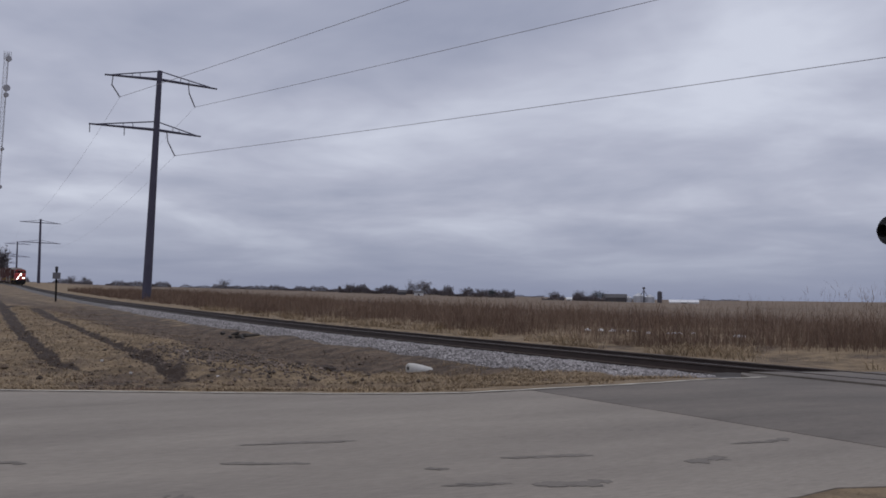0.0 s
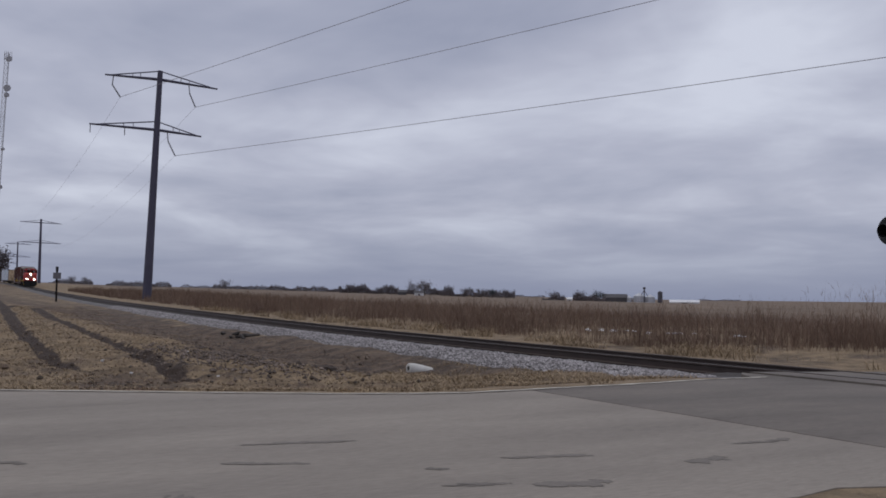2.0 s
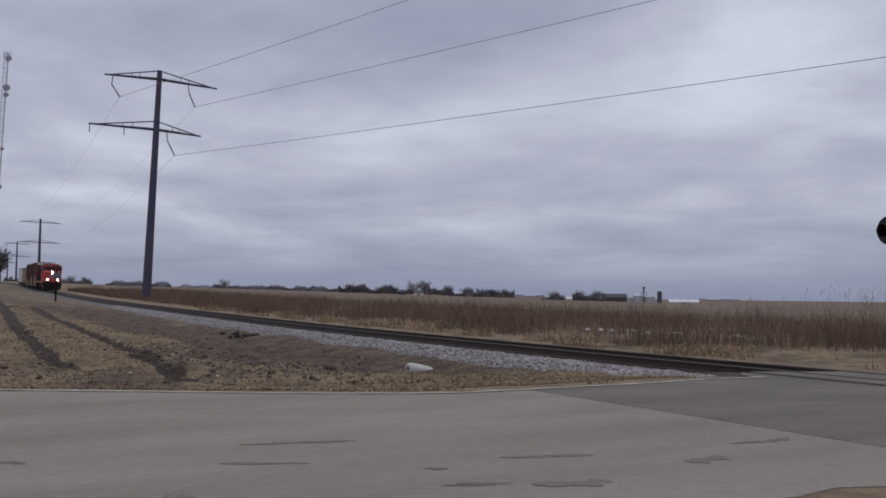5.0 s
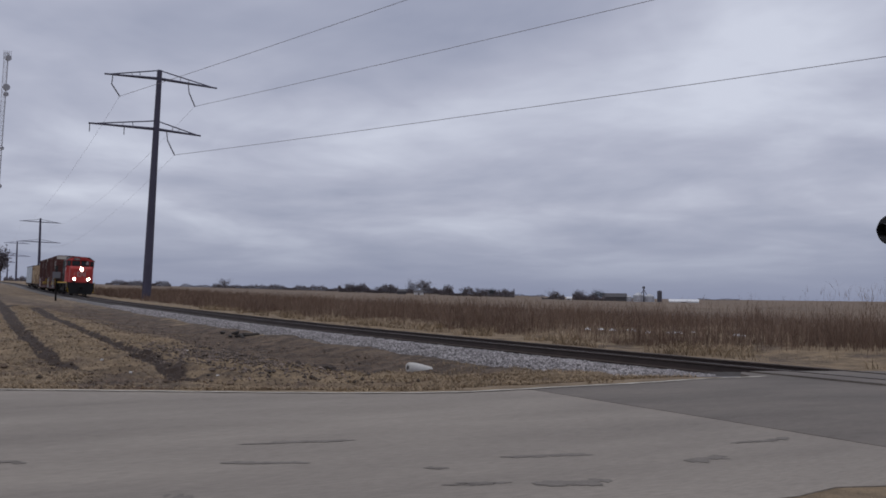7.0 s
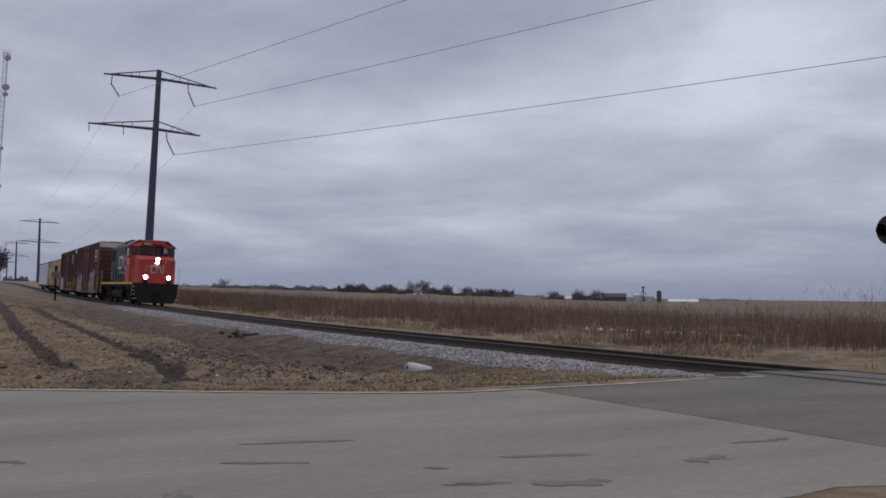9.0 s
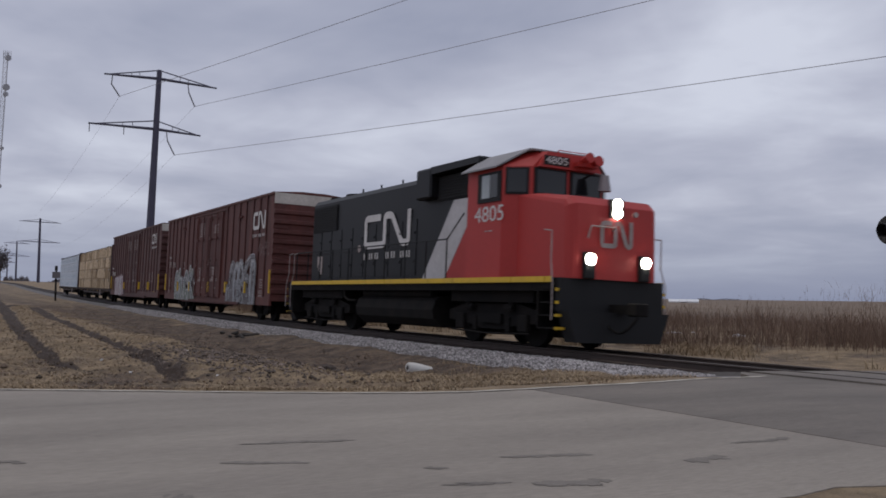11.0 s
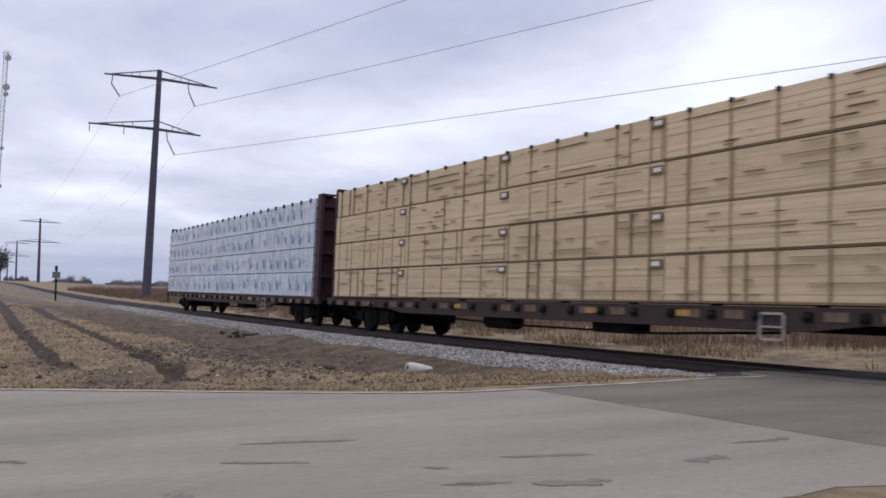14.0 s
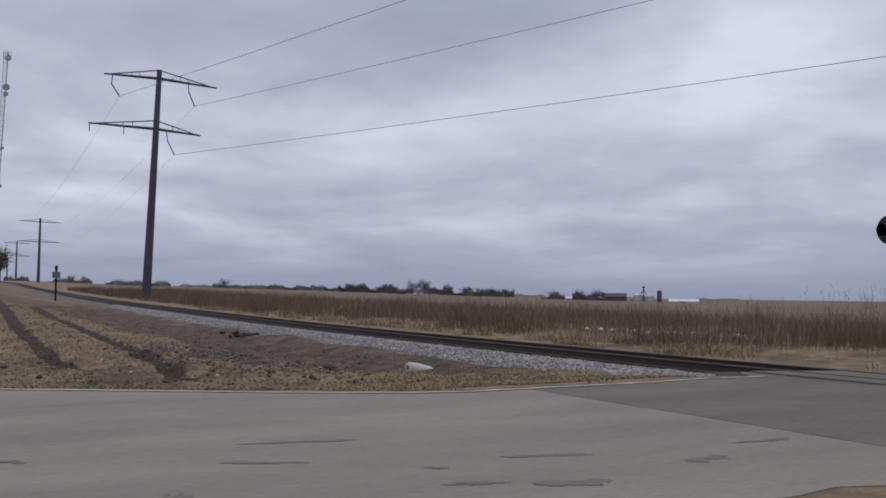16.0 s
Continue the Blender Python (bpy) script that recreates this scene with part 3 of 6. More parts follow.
def make_track():
    track = thing("railway_track", "single railway track with rusty rails on dark wooden ties", "railway track", kind="structure")
    for s in (-1, 1):
        c = 0.755 * s
        o = [(c - 0.07, -0.17), (c + 0.07, -0.17), (c + 0.07, -0.155), (c + 0.012, -0.13), (c + 0.012, -0.045), (c + 0.036, -0.03), (c + 0.036, -0.004), (c + 0.03, 0), (c - 0.03, 0), (c - 0.036, -0.004), (c - 0.036, -0.03), (c - 0.012, -0.045), (c - 0.012, -0.13), (c - 0.07, -0.155)]
        r = part("rail", sweep(B(), o, XS), STEEL_RAIL, track, "rust-brown steel rail")
        part("railhead", sweep(B(), [(c - 0.028, -0.001), (c + 0.028, -0.001), (c + 0.028, 0.002), (c - 0.028, 0.002)], XS), RAIL_TOP, r, "polished running surface")
    bm = box(B(), -0.115, 0.115, -1.3, 1.3, -0.33, -0.172, 0.012)
    first = None
    rng = random.Random(4)
    x, n = -10.1, 0
    rest = B()
    while x > -420:
        y, z = bend(x)
        slope = math.degrees(math.atan2(bend(x + 1)[0] - bend(x - 1)[0], 2))
        m = pose(x, y + rng.uniform(-0.05, 0.05), z + rng.uniform(-0.012, 0.006), -1.72, 0, slope + rng.uniform(-1.2, 1.2))
        if n < 180:
            if first is None:
                first = part("tie", bm, TIE, track)
                first.matrix_basis = m
            else:
                again(first, track, m)
        else:
            v = [rest.verts.new(m @ Vector(c)) for c in ((-0.11, -1.3, -0.17), (0.11, -1.3, -0.17), (0.11, 1.3, -0.17), (-0.11, 1.3, -0.17), (-0.11, -1.3, -0.33), (0.11, -1.3, -0.33))]
            rest.faces.new(v[:4])
            rest.faces.new((v[0], v[4], v[5], v[1]))
        x -= 0.535 if x > -160 else 0.8
        n += 1
    x = -2.6
    while x < 60:
        y, z = bend(x)
        again(first, track, pose(x, y, z, -1.72))
        x += 0.55
    tagged(part("far_ties", rest, TIE, track, "row of dark wooden ties"), kind="stuff")
    xs = [-430 + 10 * i for i in range(37)] + [-70 + 0.5 * i for i in range(123)]
    prof = [(-2.95, -0.75), (-2.6, -0.52), (-2.2, -0.33), (-1.85, -0.21), (-1.55, -0.18), (-1.2, -0.2), (-0.9, -0.26), (0, -0.26), (0.9, -0.26), (1.5, -0.26), (1.9, -0.25), (2.4, -0.33), (3.0, -0.52), (3.4, -0.7)]
    bed = link("ballast_bed", sweep(B(), prof, xs, False, 0.07, 0, 0.08), BALLAST, smooth=True)
    tagged(bed, "grey crushed stone ballast bed under the track", "ballast", kind="structure")
    foul = link("fouled_bed", sweep(B(), [(-1.6, -0.24), (-1.42, -0.165), (-1.1, -0.19), (0, -0.205), (0.9, -0.21), (1.65, -0.225), (1.85, -0.3)], [q for q in xs if q < -10] + [-10.0, -9.7, -9.4], False, 0.06, 5, 0.12), FOULED, smooth=True)
    tagged(foul, "dark soot-stained ballast between and beside the rails", "ballast", kind="structure")
    bed2 = link("ballast_bed", sweep(B(), prof, [-2.9 + 2 * i for i in range(90)], False, 0.08), BALLAST, smooth=True)
    tagged(bed2, "grey crushed stone ballast bed under the track", "ballast", kind="structure")
    # loose stones on the shoulders
    verts, faces = [], []
    rng = random.Random(9)
    for i in range(42000):
        x = -10.6 - 60 * rng.random() ** 1.6
        d = -1.4 - 1.5 * rng.random() ** 0.9 + 0.12 * noise.noise((x * 2, 0, 3)) if i % 9 else rng.uniform(1.75, 3.0)
        a = abs(d)
        h = np.interp(a, [0, 1.2, 1.4, 1.75, 2.2, 2.6, 2.9], [-0.22, -0.19, -0.17, -0.19, -0.33, -0.5, -0.6]) - CANT * d
        y, z = bend(x)
        r = rng.uniform(0.014, 0.042)
        k = len(verts)
        t = rng.uniform(0, 3)
        for c in ((1, 0, 0), (0, 1, 0), (-1, 0, 0), (0, -1, 0), (0, 0, 0.8), (0, 0, -0.8)):
            q = rng.uniform(0.7, 1.2) * r
            ca, sa = math.cos(t), math.sin(t)
            verts.append((x + q * (c[0] * ca - c[1] * sa), y + d + q * (c[0] * sa + c[1] * ca), z + h + 0.02 + q * c[2]))
        for f in ((0, 1, 4), (1, 2, 4), (2, 3, 4), (3, 0, 4), (1, 0, 5), (2, 1, 5), (3, 2, 5), (0, 3, 5)):
            faces.append([k + j for j in f])
    me = bpy.data.meshes.new("ballast_stones")
    me.from_pydata(verts, [], faces)
    me.materials.append(STONE)
    tagged(new("ballast_stones", me), "loose grey crushed ballast stones beside the rails", "gravel", kind="stuff")


make_track()


# ---------------- writing and marks ----------------


def lettering(text, size, x, z, y, parent, material, width=None, label="", spin=0.0, align="CENTER"):
    """Built-in font, turned into a thin mesh that stands on the near side (towards -y)."""
    cu = bpy.data.curves.new("lettering", "FONT")
    cu.body, cu.size, cu.align_x, cu.align_y, cu.extrude = text, size, align, "CENTER", 0.002
    tmp = bpy.data.objects.new("tmp", cu)
    scene.collection.objects.link(tmp)
    me = bpy.data.meshes.new_from_object(tmp.evaluated_get(bpy.context.evaluated_depsgraph_get()))
    bpy.data.objects.remove(tmp)
    me.materials.append(material)
    xs = [v.co.x for v in me.vertices]
    k = width / (max(xs) - min(xs)) if width else 1.0
    for v in me.vertices:
        v.co.x *= k
    ob = new("lettering", me)
    ob.parent = parent
    ob.matrix_basis = pose(x, y, z, 90, 0, spin)
    return tagged(ob, label)


def bars(bm, x0, x1, z0, z1, rows, y, seed, fill=0.8):
    """Unreadable small writing: plain bars."""
    rng = random.Random(seed)
    h = (z1 - z0) / rows
    for r in range(rows):
        a = x0 + (x1 - x0) * rng.uniform(0, 0.15)
        b = x1 - (x1 - x0) * rng.uniform(0, 0.2)
        while a < b - 0.03:
            w = rng.uniform(0.08, 0.35) * (x1 - x0) + 0.02
            e = min(b, a + w)
            box(bm, a, e, y - 0.003, y + 0.003, z0 + h * (r + 0.2), z0 + h * (r + 0.2 + 0.55 * fill))
            a = e + 0.04 * (x1 - x0) + 0.01
    return bm


def word_bars(x0, x1, z0, z1, y):
    """A line of writing as short blocks."""
    bm = B()
    k = (x1 - x0) / 10.2
    for a in (0, 1.3, 2.6, 5.0, 6.3, 8.2, 9.4):
        for b in (0.0, 0.5):
            box(bm, x0 + (a + b) * k, x0 + (a + b + 0.22) * k, y - 0.003, y + 0.003, z0 + 0.12 * (z1 - z0), z1 - 0.12 * (z1 - z0))
    return bm


def ribbon(bm, pts, w, y, thick=0.006):
    """A flat painted stroke along points in x and z."""
    n = len(pts)
    L, R = [], []
    for i, (x, z) in enumerate(pts):
        a, b = pts[max(0, i - 1)], pts[min(n - 1, i + 1)]
        dx, dz = b[0] - a[0], b[1] - a[1]
        d = math.hypot(dx, dz) or 1
        k = 1.0
        if 0 < i < n - 1:
            ux, uz = x - a[0], z - a[1]
            du = math.hypot(ux, uz) or 1
            k = 1 / max(0.5, abs((ux * dx + uz * dz) / (du * d)))
        L.append((x - dz / d * w * k / 2, z + dx / d * w * k / 2))
        R.append((x + dz / d * w * k / 2, z - dx / d * w * k / 2))
    vl = [bm.verts.new((x, y, z)) for x, z in L]
    vr = [bm.verts.new((x, y, z)) for x, z in R]
    for i in range(n - 1):
        bm.faces.new((vl[i], vr[i], vr[i + 1], vl[i + 1]))
    return bm


def round_path(pts, r, k=4):
    """A polyline with rounded corners."""
    res = [pts[0]]
    for a, b, c in zip(pts, pts[1:], pts[2:]):
        A, Bv, C = Vector(a), Vector(b), Vector(c)
        p, q = Bv + (A - Bv).normalized() * r, Bv + (C - Bv).normalized() * r
        for i in range(k + 1):
            t = i / k
            v = (1 - t) ** 2 * p + 2 * t * (1 - t) * Bv + t * t * q
            res.append((v.x, v.y))
    return res + [pts[-1]]


def mark(parent, x0, x1, z0, z1, y, material, stroke):
    """The railway's emblem as one bent white band."""
    w, h = x1 - x0, z1 - z0
    s = stroke / 2
    f = lambda a, b: (x0 + s + a * (w - 2 * s), z0 + s + b * (h - 2 * s))
    bm = B()
    pts = round_path([f(0.36, 0.93), f(0.0, 0.93), f(0.0, 0.0), f(0.46, 0.0), f(0.46, 0.96), f(0.62, 0.96), f(0.86, 0.0), f(1.0, 0.0), f(1.0, 1.06)], min(w, h) * 0.13)
    ribbon(bm, pts, stroke, y)
    part("emblem", bm, material, parent, "white bent band painted as emblem")


def smooth_line(pts, k=5):
    """A curve through points in x and z."""
    p = [pts[0]] + list(pts) + [pts[-1]]
    res = []
    for a, b, c, d in zip(p, p[1:], p[2:], p[3:]):
        for i in range(k):
            t = i / k
            res.append(tuple(0.5 * (2 * b[q] + (c[q] - a[q]) * t + (2 * a[q] - 5 * b[q] + 4 * c[q] - d[q]) * t * t + (3 * b[q] - a[q] - 3 * c[q] + d[q]) * t ** 3) for q in (0, 1)))
    return res + [pts[-1]]


def swollen(pts, w, y, low):
    """A painted stroke with round ends, kept above the sill."""
    bm = ribbon(B(), pts, w, y)
    for (x, z) in (pts[0], pts[-1]):
        bm.faces.new([bm.verts.new((x + 0.5 * w * math.cos(2 * math.pi * q / 14), y + 0.0003, z + 0.5 * w * math.sin(2 * math.pi * q / 14))) for q in range(14)])
    for v in bm.verts:
        v.co.z = max(low, v.co.z)
    return bm


def graffiti(parent, x0, x1, z0, z1, y, strokes, halo, edge, fills, shine, seed, ground=None, posts=()):
    """Swollen spray-painted strokes with halo, outline and highlight; strokes lie in a unit box."""
    rng = random.Random(seed)
    w, h = x1 - x0, z1 - z0
    if ground:
        bb = B()
        top = [bb.verts.new((x0 + u / 59 * w, y + 0.004, z0 + h * (0.4 + 0.35 * noise.noise((u / 7, seed, 0)) + 0.3 * noise.noise((u / 2, seed, 0))))) for u in range(60)]
        bb.faces.new(top + [bb.verts.new((x1, y + 0.004, z0)), bb.verts.new((x0, y + 0.004, z0))])
        part("graffiti_ground", bb, ground, parent, "cloudy spray-painted ground")
    for i, (pts, wide) in enumerate(strokes):
        line = smooth_line([(x0 + u * w, z0 + v * h) for u, v in pts])
        yy = y - 0.004 * i
        form = part("graffiti_form", swollen(line, wide + 0.13, yy, z0), halo, parent, "spray-painted stroke with a halo")
        part("graffiti_outline", swollen(line, wide + 0.06, yy - 0.001, z0), edge, form, "sprayed outline")
        part("graffiti_fill", swollen(line, wide, yy - 0.002, z0), fills[i % len(fills)], form, "spray-painted fill")
        k = len(line)
        a = rng.randrange(0, max(1, k // 3))
        arc = [(x - 0.24 * wide, z + 0.12 * wide) for x, z in line[a:a + max(4, k // 2)]]
        part("graffiti_shine", swollen(arc, 0.05, yy - 0.003, z0), shine, form, "thin sprayed highlight")
    last = y - 0.004 * len(strokes)
    bm = B()
    for k in range(len(strokes) * 7):
        x, z = rng.uniform(x0, x1), z0 + h * rng.uniform(0.02, 0.8)
        a, L = rng.uniform(0, 6.28), rng.uniform(0.1, 0.4)
        q = [(x + L * math.cos(a + 0.35 * t) * t / 5, max(z0, z + L * math.sin(a + 0.35 * t) * t / 5)) for t in range(6)]
        ribbon(bm, q, rng.uniform(0.012, 0.04), last - 0.0002 * k)
    tagged(part("overspray", bm, edge, parent, "thin sprayed arcs and drips"), kind="stuff")
    # dark strips imitate the shaded edges of the posts the paint covers
    for x in posts:
        part("post_edge", box(B(), x + 0.035, x + 0.055, last - 0.014, last - 0.01, z0, z1 - 0.25 * h), SEAM_AND_SHADE, parent, "dark strip standing in for the shaded edge of a covered side post")


GREY_PIECE = [([(0.02, 0.05), (0.03, 0.3), (0.08, 0.32), (0.09, 0.05)], 0.2),
              ([(0.13, 0.02), (0.13, 0.45), (0.16, 0.78), (0.23, 0.84), (0.26, 0.62), (0.22, 0.42), (0.16, 0.4)], 0.26),
              ([(0.3, 0.02), (0.29, 0.5), (0.33, 0.8), (0.4, 0.78), (0.41, 0.5), (0.33, 0.4)], 0.25),
              ([(0.44, 0.02), (0.43, 0.55), (0.47, 0.86), (0.55, 0.8), (0.56, 0.5), (0.48, 0.38), (0.58, 0.02)], 0.27),
              ([(0.8, 0.93), (0.7, 0.82), (0.64, 0.6), (0.65, 0.2), (0.74, 0.06), (0.8, 0.15)], 0.25),
              ([(0.66, 0.5), (0.74, 0.56), (0.79, 0.5)], 0.2),
              ([(0.86, 0.02), (0.85, 0.5), (0.88, 0.86), (0.95, 0.84), (0.96, 0.45), (0.94, 0.04)], 0.26),
              ([(0.68, 0.84), (0.8, 0.98), (0.93, 1.0)], 0.12)]
GREEN_PIECE = [([(0.15, 0.62), (0.12, 0.78), (0.06, 0.72), (0.03, 0.42), (0.06, 0.12), (0.13, 0.08), (0.17, 0.26)], 0.26),
               ([(0.24, 0.86), (0.21, 0.5), (0.2, 0.04)], 0.24), ([(0.22, 0.46), (0.29, 0.58), (0.32, 0.42), (0.32, 0.04)], 0.22),
               ([(0.38, 0.6), (0.38, 0.22), (0.42, 0.08), (0.47, 0.2), (0.48, 0.6)], 0.2),
               ([(0.65, 0.56), (0.62, 0.76), (0.56, 0.74), (0.53, 0.45), (0.55, 0.12), (0.61, 0.06), (0.66, 0.22)], 0.26),
               ([(0.77, 0.92), (0.74, 0.5), (0.73, 0.03)], 0.27), ([(0.88, 0.82), (0.82, 0.62), (0.77, 0.48)], 0.24),
               ([(0.78, 0.46), (0.84, 0.3), (0.93, 0.04)], 0.24)]
PINK_PIECE = [([(0.03, 0.86), (0.02, 0.72)], 0.22), ([(0.06, 0.52), (0.09, 0.2), (0.08, 0.02)], 0.3),
              ([(0.16, 0.85), (0.16, 0.45), (0.15, 0.02)], 0.34), ([(0.3, 0.82), (0.28, 0.45), (0.29, 0.02)], 0.46),
              ([(0.44, 0.88), (0.43, 0.5), (0.42, 0.02)], 0.38), ([(0.58, 0.9), (0.57, 0.45), (0.56, 0.02)], 0.38),
              ([(0.72, 0.92), (0.72, 0.5), (0.71, 0.02)], 0.46), ([(0.86, 0.92), (0.9, 0.62), (0.86, 0.36), (0.84, 0.05)], 0.36)]


# ---------------- running gear ----------------


def wheelset(bm_axle_parent, x, r=0.44):
    bm = B()
    for s in (-1, 1):
        tube(bm, (x, s * 0.70, r), (x, s * 0.835, r), r, r * 0.985, 20)
        tube(bm, (x, s * 0.68, r), (x, s * 0.705, r), r + 0.028, r + 0.028, 20)
        tube(bm, (x, s * 0.83, r), (x, s * 0.90, r), 0.16, 0.13, 10)
    tube(bm, (x, -0.7, r), (x, 0.7, r), 0.085, 0.085, 8)
    return part("wheelset", bm, DARK, bm_axle_parent, "dark steel wheel pair on an axle")


def freight_truck(parent, x, rise):
    bm = B()
    for s in (-1, 1):
        y0, y1 = s * 0.93, s * 1.06
        prism(bm, [(x - 1.22, 0.36), (x - 1.22, 0.60), (x - 0.95, 0.66), (x - 0.42, 0.70), (x + 0.42, 0.70), (x + 0.95, 0.66), (x + 1.22, 0.60), (x + 1.22, 0.36), (x + 0.98, 0.34), (x + 0.45, 0.22), (x - 0.45, 0.22), (x - 0.98, 0.34)], min(y0, y1), max(y0, y1))
        for k in range(3):
            tube(bm, (x - 0.2 + 0.2 * k, s * 1.08, 0.26), (x - 0.2 + 0.2 * k, s * 1.08, 0.52), 0.075, 0.075, 8)
        for k in (-1, 1):
            box(bm, x + k * 0.9 - 0.14, x + k * 0.9 + 0.14, min(s * 0.96, s * 1.12), max(s * 0.96, s * 1.12), 0.34, 0.58)
    box(bm, x - 0.2, x + 0.2, -1.1, 1.1, 0.45, 0.68)
    box(bm, x - 0.75, x + 0.75, -0.55, 0.55, 0.3, 0.52, 0.03)
    for s in (-1, 1):
        for k in (-1, 1):
            box(bm, x + k * 0.4 - 0.05, x + k * 0.4 + 0.05, *sorted((s * 0.66, s * 0.86)), 0.28, 0.62, 0.015)
    t = part("truck_frame", bm, DARK, parent, "black cast side frames with coil springs")
    t.matrix_basis = pose(0, 0, -rise)
    for k in (-0.9, 0.9):
        wheelset(t, x + k)


def coupler(parent, x, s):
    bm = B()
    box(bm, min(x, x + s * 0.75), max(x, x + s * 0.75), -0.09, 0.09, 0.72, 0.92)
    box(bm, min(x + s * 0.62, x + s * 0.95), max(x + s * 0.62, x + s * 0.95), -0.17, 0.17, 0.68, 0.96, 0.03)
    c = part("coupler", bm, DARK, parent, "dark knuckle coupler")
    bm = B()
    pts = [(x + s * (0.05 + 0.11 * i), -0.35 + 0.03 * i, 0.66 - 0.34 * math.sin(math.pi * i / 8)) for i in range(9)]
    path(bm, pts, 0.03, 6)
    part("air_hose", bm, DARK, c, "sagging black air hose")


# ---------------- box cars ----------------


def ladder(parent, x, y, z0, z1, n, material, wide=0.45):
    bm = B()
    for k in range(n):
        z = z0 + (z1 - z0) * k / (n - 1)
        path(bm, [(x - wide / 2, y, z), (x - wide / 2, y - 0.06, z), (x + wide / 2, y - 0.06, z), (x + wide / 2, y, z)], 0.014, 4)
    part("ladder", bm, material, parent, "row of grab irons")


def box_car(first, paint, label):
    car = thing("box_car", label, "box car", "freight cars of the train")
    H, Z0, ZT, W = 9.48, 0.66, 4.955, 1.56
    bm = B()
    box(bm, -H, H, -W, W, Z0 + 0.22, ZT - 0.05)
    part("body", bm, paint, car)
    bm = B()
    prism_x(bm, [(-W - 0.05, ZT - 0.09), (W + 0.05, ZT - 0.09), (W + 0.05, ZT), (0.5, ZT + 0.09), (-0.5, ZT + 0.09), (-W - 0.05, ZT)], -H - 0.03, H + 0.03)
    for k in range(13):
        x = -H + 0.7 + k * (2 * H - 1.4) / 12
        box(bm, x - 0.04, x + 0.04, -W + 0.15, W - 0.15, ZT + 0.0, ZT + 0.085)
    part("roof", bm, paint, car, "flat ribbed steel roof")
    bm = B()
    for s in (-1, 1):
        a, b = sorted((s * (W - 0.08), s * (W + 0.02)))
        prism(bm, [(-H, Z0 - 0.08), (-H, Z0 + 0.24), (H, Z0 + 0.24), (H, Z0 - 0.08), (H - 3.9, Z0 - 0.1), (H - 4.4, Z0 - 0.16), (-H + 4.4, Z0 - 0.16), (-H + 3.9, Z0 - 0.1)], a, b)
    part("side_sill", bm, paint, car, "side sill deeper in the middle")
    bm = B()
    box(bm, -H + 0.2, H - 0.2, -0.25, 0.25, Z0 - 0.08, Z0 + 0.22)
    for x in (-4.6, -3.4, -1.5, 0.3, 2.2, 3.5, 4.6):
        box(bm, x - 0.06, x + 0.06, -1.35, 1.35, Z0 + 0.02, Z0 + 0.22)
    box(bm, -0.9, 0.3, -1.1, -0.6, Z0 - 0.22, Z0 + 0.1, 0.04)
    tube(bm, (0.8, -0.9, Z0 - 0.05), (1.9, -0.9, Z0 - 0.05), 0.2, 0.2, 12)
    path(bm, [(-5, -1.0, Z0 - 0.05), (-1, -1.0, Z0 - 0.16), (3, -1.0, Z0 - 0.12), (5.4, -1.0, Z0)], 0.025, 5)
    part("underframe", bm, DARK, car, "dark centre sill with brake gear")
    # upright posts of the side walls
    post = B()
    box(post, -0.045, 0.045, -0.055, 0.0, Z0 + 0.24, ZT - 0.09, 0.018)
    p0 = None
    xs = [-8.95, -8.05, -7.15, -6.2, -5.25, -4.3, -3.3, 3.0, 3.95, 4.95, 5.9, 6.9, 7.8, 8.7]
    for s in (-1, 1):
        for x in xs:
            m = pose(x, s * (W + (0.0 if s < 0 else 0.055)), 0)
            if p0 is None:
                p0 = part("side_post", post, paint, car)
                p0.matrix_basis = m
            else:
                again(p0, car, m)
    for x in xs:
        part("seam", box(B(), x + 0.05, x + 0.085, -W - 0.004, -W + 0.002, Z0 + 0.26, ZT - 0.12), SEAM_AND_SHADE, car, "dark weld seam beside a post")
    # plug doors
    for i, (a, b) in enumerate(((-2.42, -0.14), (-0.04, 2.36))):
        bm = B()
        box(bm, a, b, -W - 0.05, -W + 0.01, Z0 + 0.12, 4.66)
        d = part("plug_door", bm, paint, car, "closed sliding plug door")
        for x in (a + 0.06, b - 0.06):
            part("door_stile", box(B(), x - 0.06, x + 0.06, -W - 0.09, -W - 0.048, Z0 + 0.125, 4.655), paint, d)
        for z in (0.86, 2.3, 3.56, 4.58):
            part("door_rail", box(B(), a + 0.122, b - 0.122, -W - 0.085, -W - 0.048, z - 0.05, z + 0.05), paint, d)
        bm = B()
        for x in (a + 0.62, b - 0.72):
            tube(bm, (x, -W - 0.13, Z0 + 0.14), (x, -W - 0.13, 4.63), 0.026, 0.026, 6)
            for z in (0.9, 1.7, 2.5, 3.5, 4.4):
                box(bm, x - 0.07, x + 0.07, -W - 0.15, -W - 0.085, z - 0.05, z + 0.05)
        part("lock_rod", bm, paint, d, "upright locking rods")
        for x, z, w, h in ((0.95, 1.52, 0.16, 0.24), (0.68, 1.52, 0.13, 0.13), (1.5, 1.2, 0.16, 0.04), (1.66, 1.62, 0.2, 0.035), (1.66, 1.54, 0.17, 0.035), (1.3, 0.95, 0.13, 0.03)):
            part("placard", box(B(), a + x, a + x + w, -W - 0.062, -W - 0.05, z, z + h, 0.004), LETTER_DIM, d, "small pale stencil or placard")
        bm = B()
        for k in range(6):
            z = 1.82 + 0.065 * k
            box(bm, a + 0.92 - 0.16 * (k == 5), a + 1.3 + 0.12 * (k == 5), -W - 0.058, -W - 0.049, z, z + 0.035)
        tagged(part("data_lines", bm, LETTER_DIM, d, "pale rows of small stencilled data"), kind="stuff")
    bm = B()
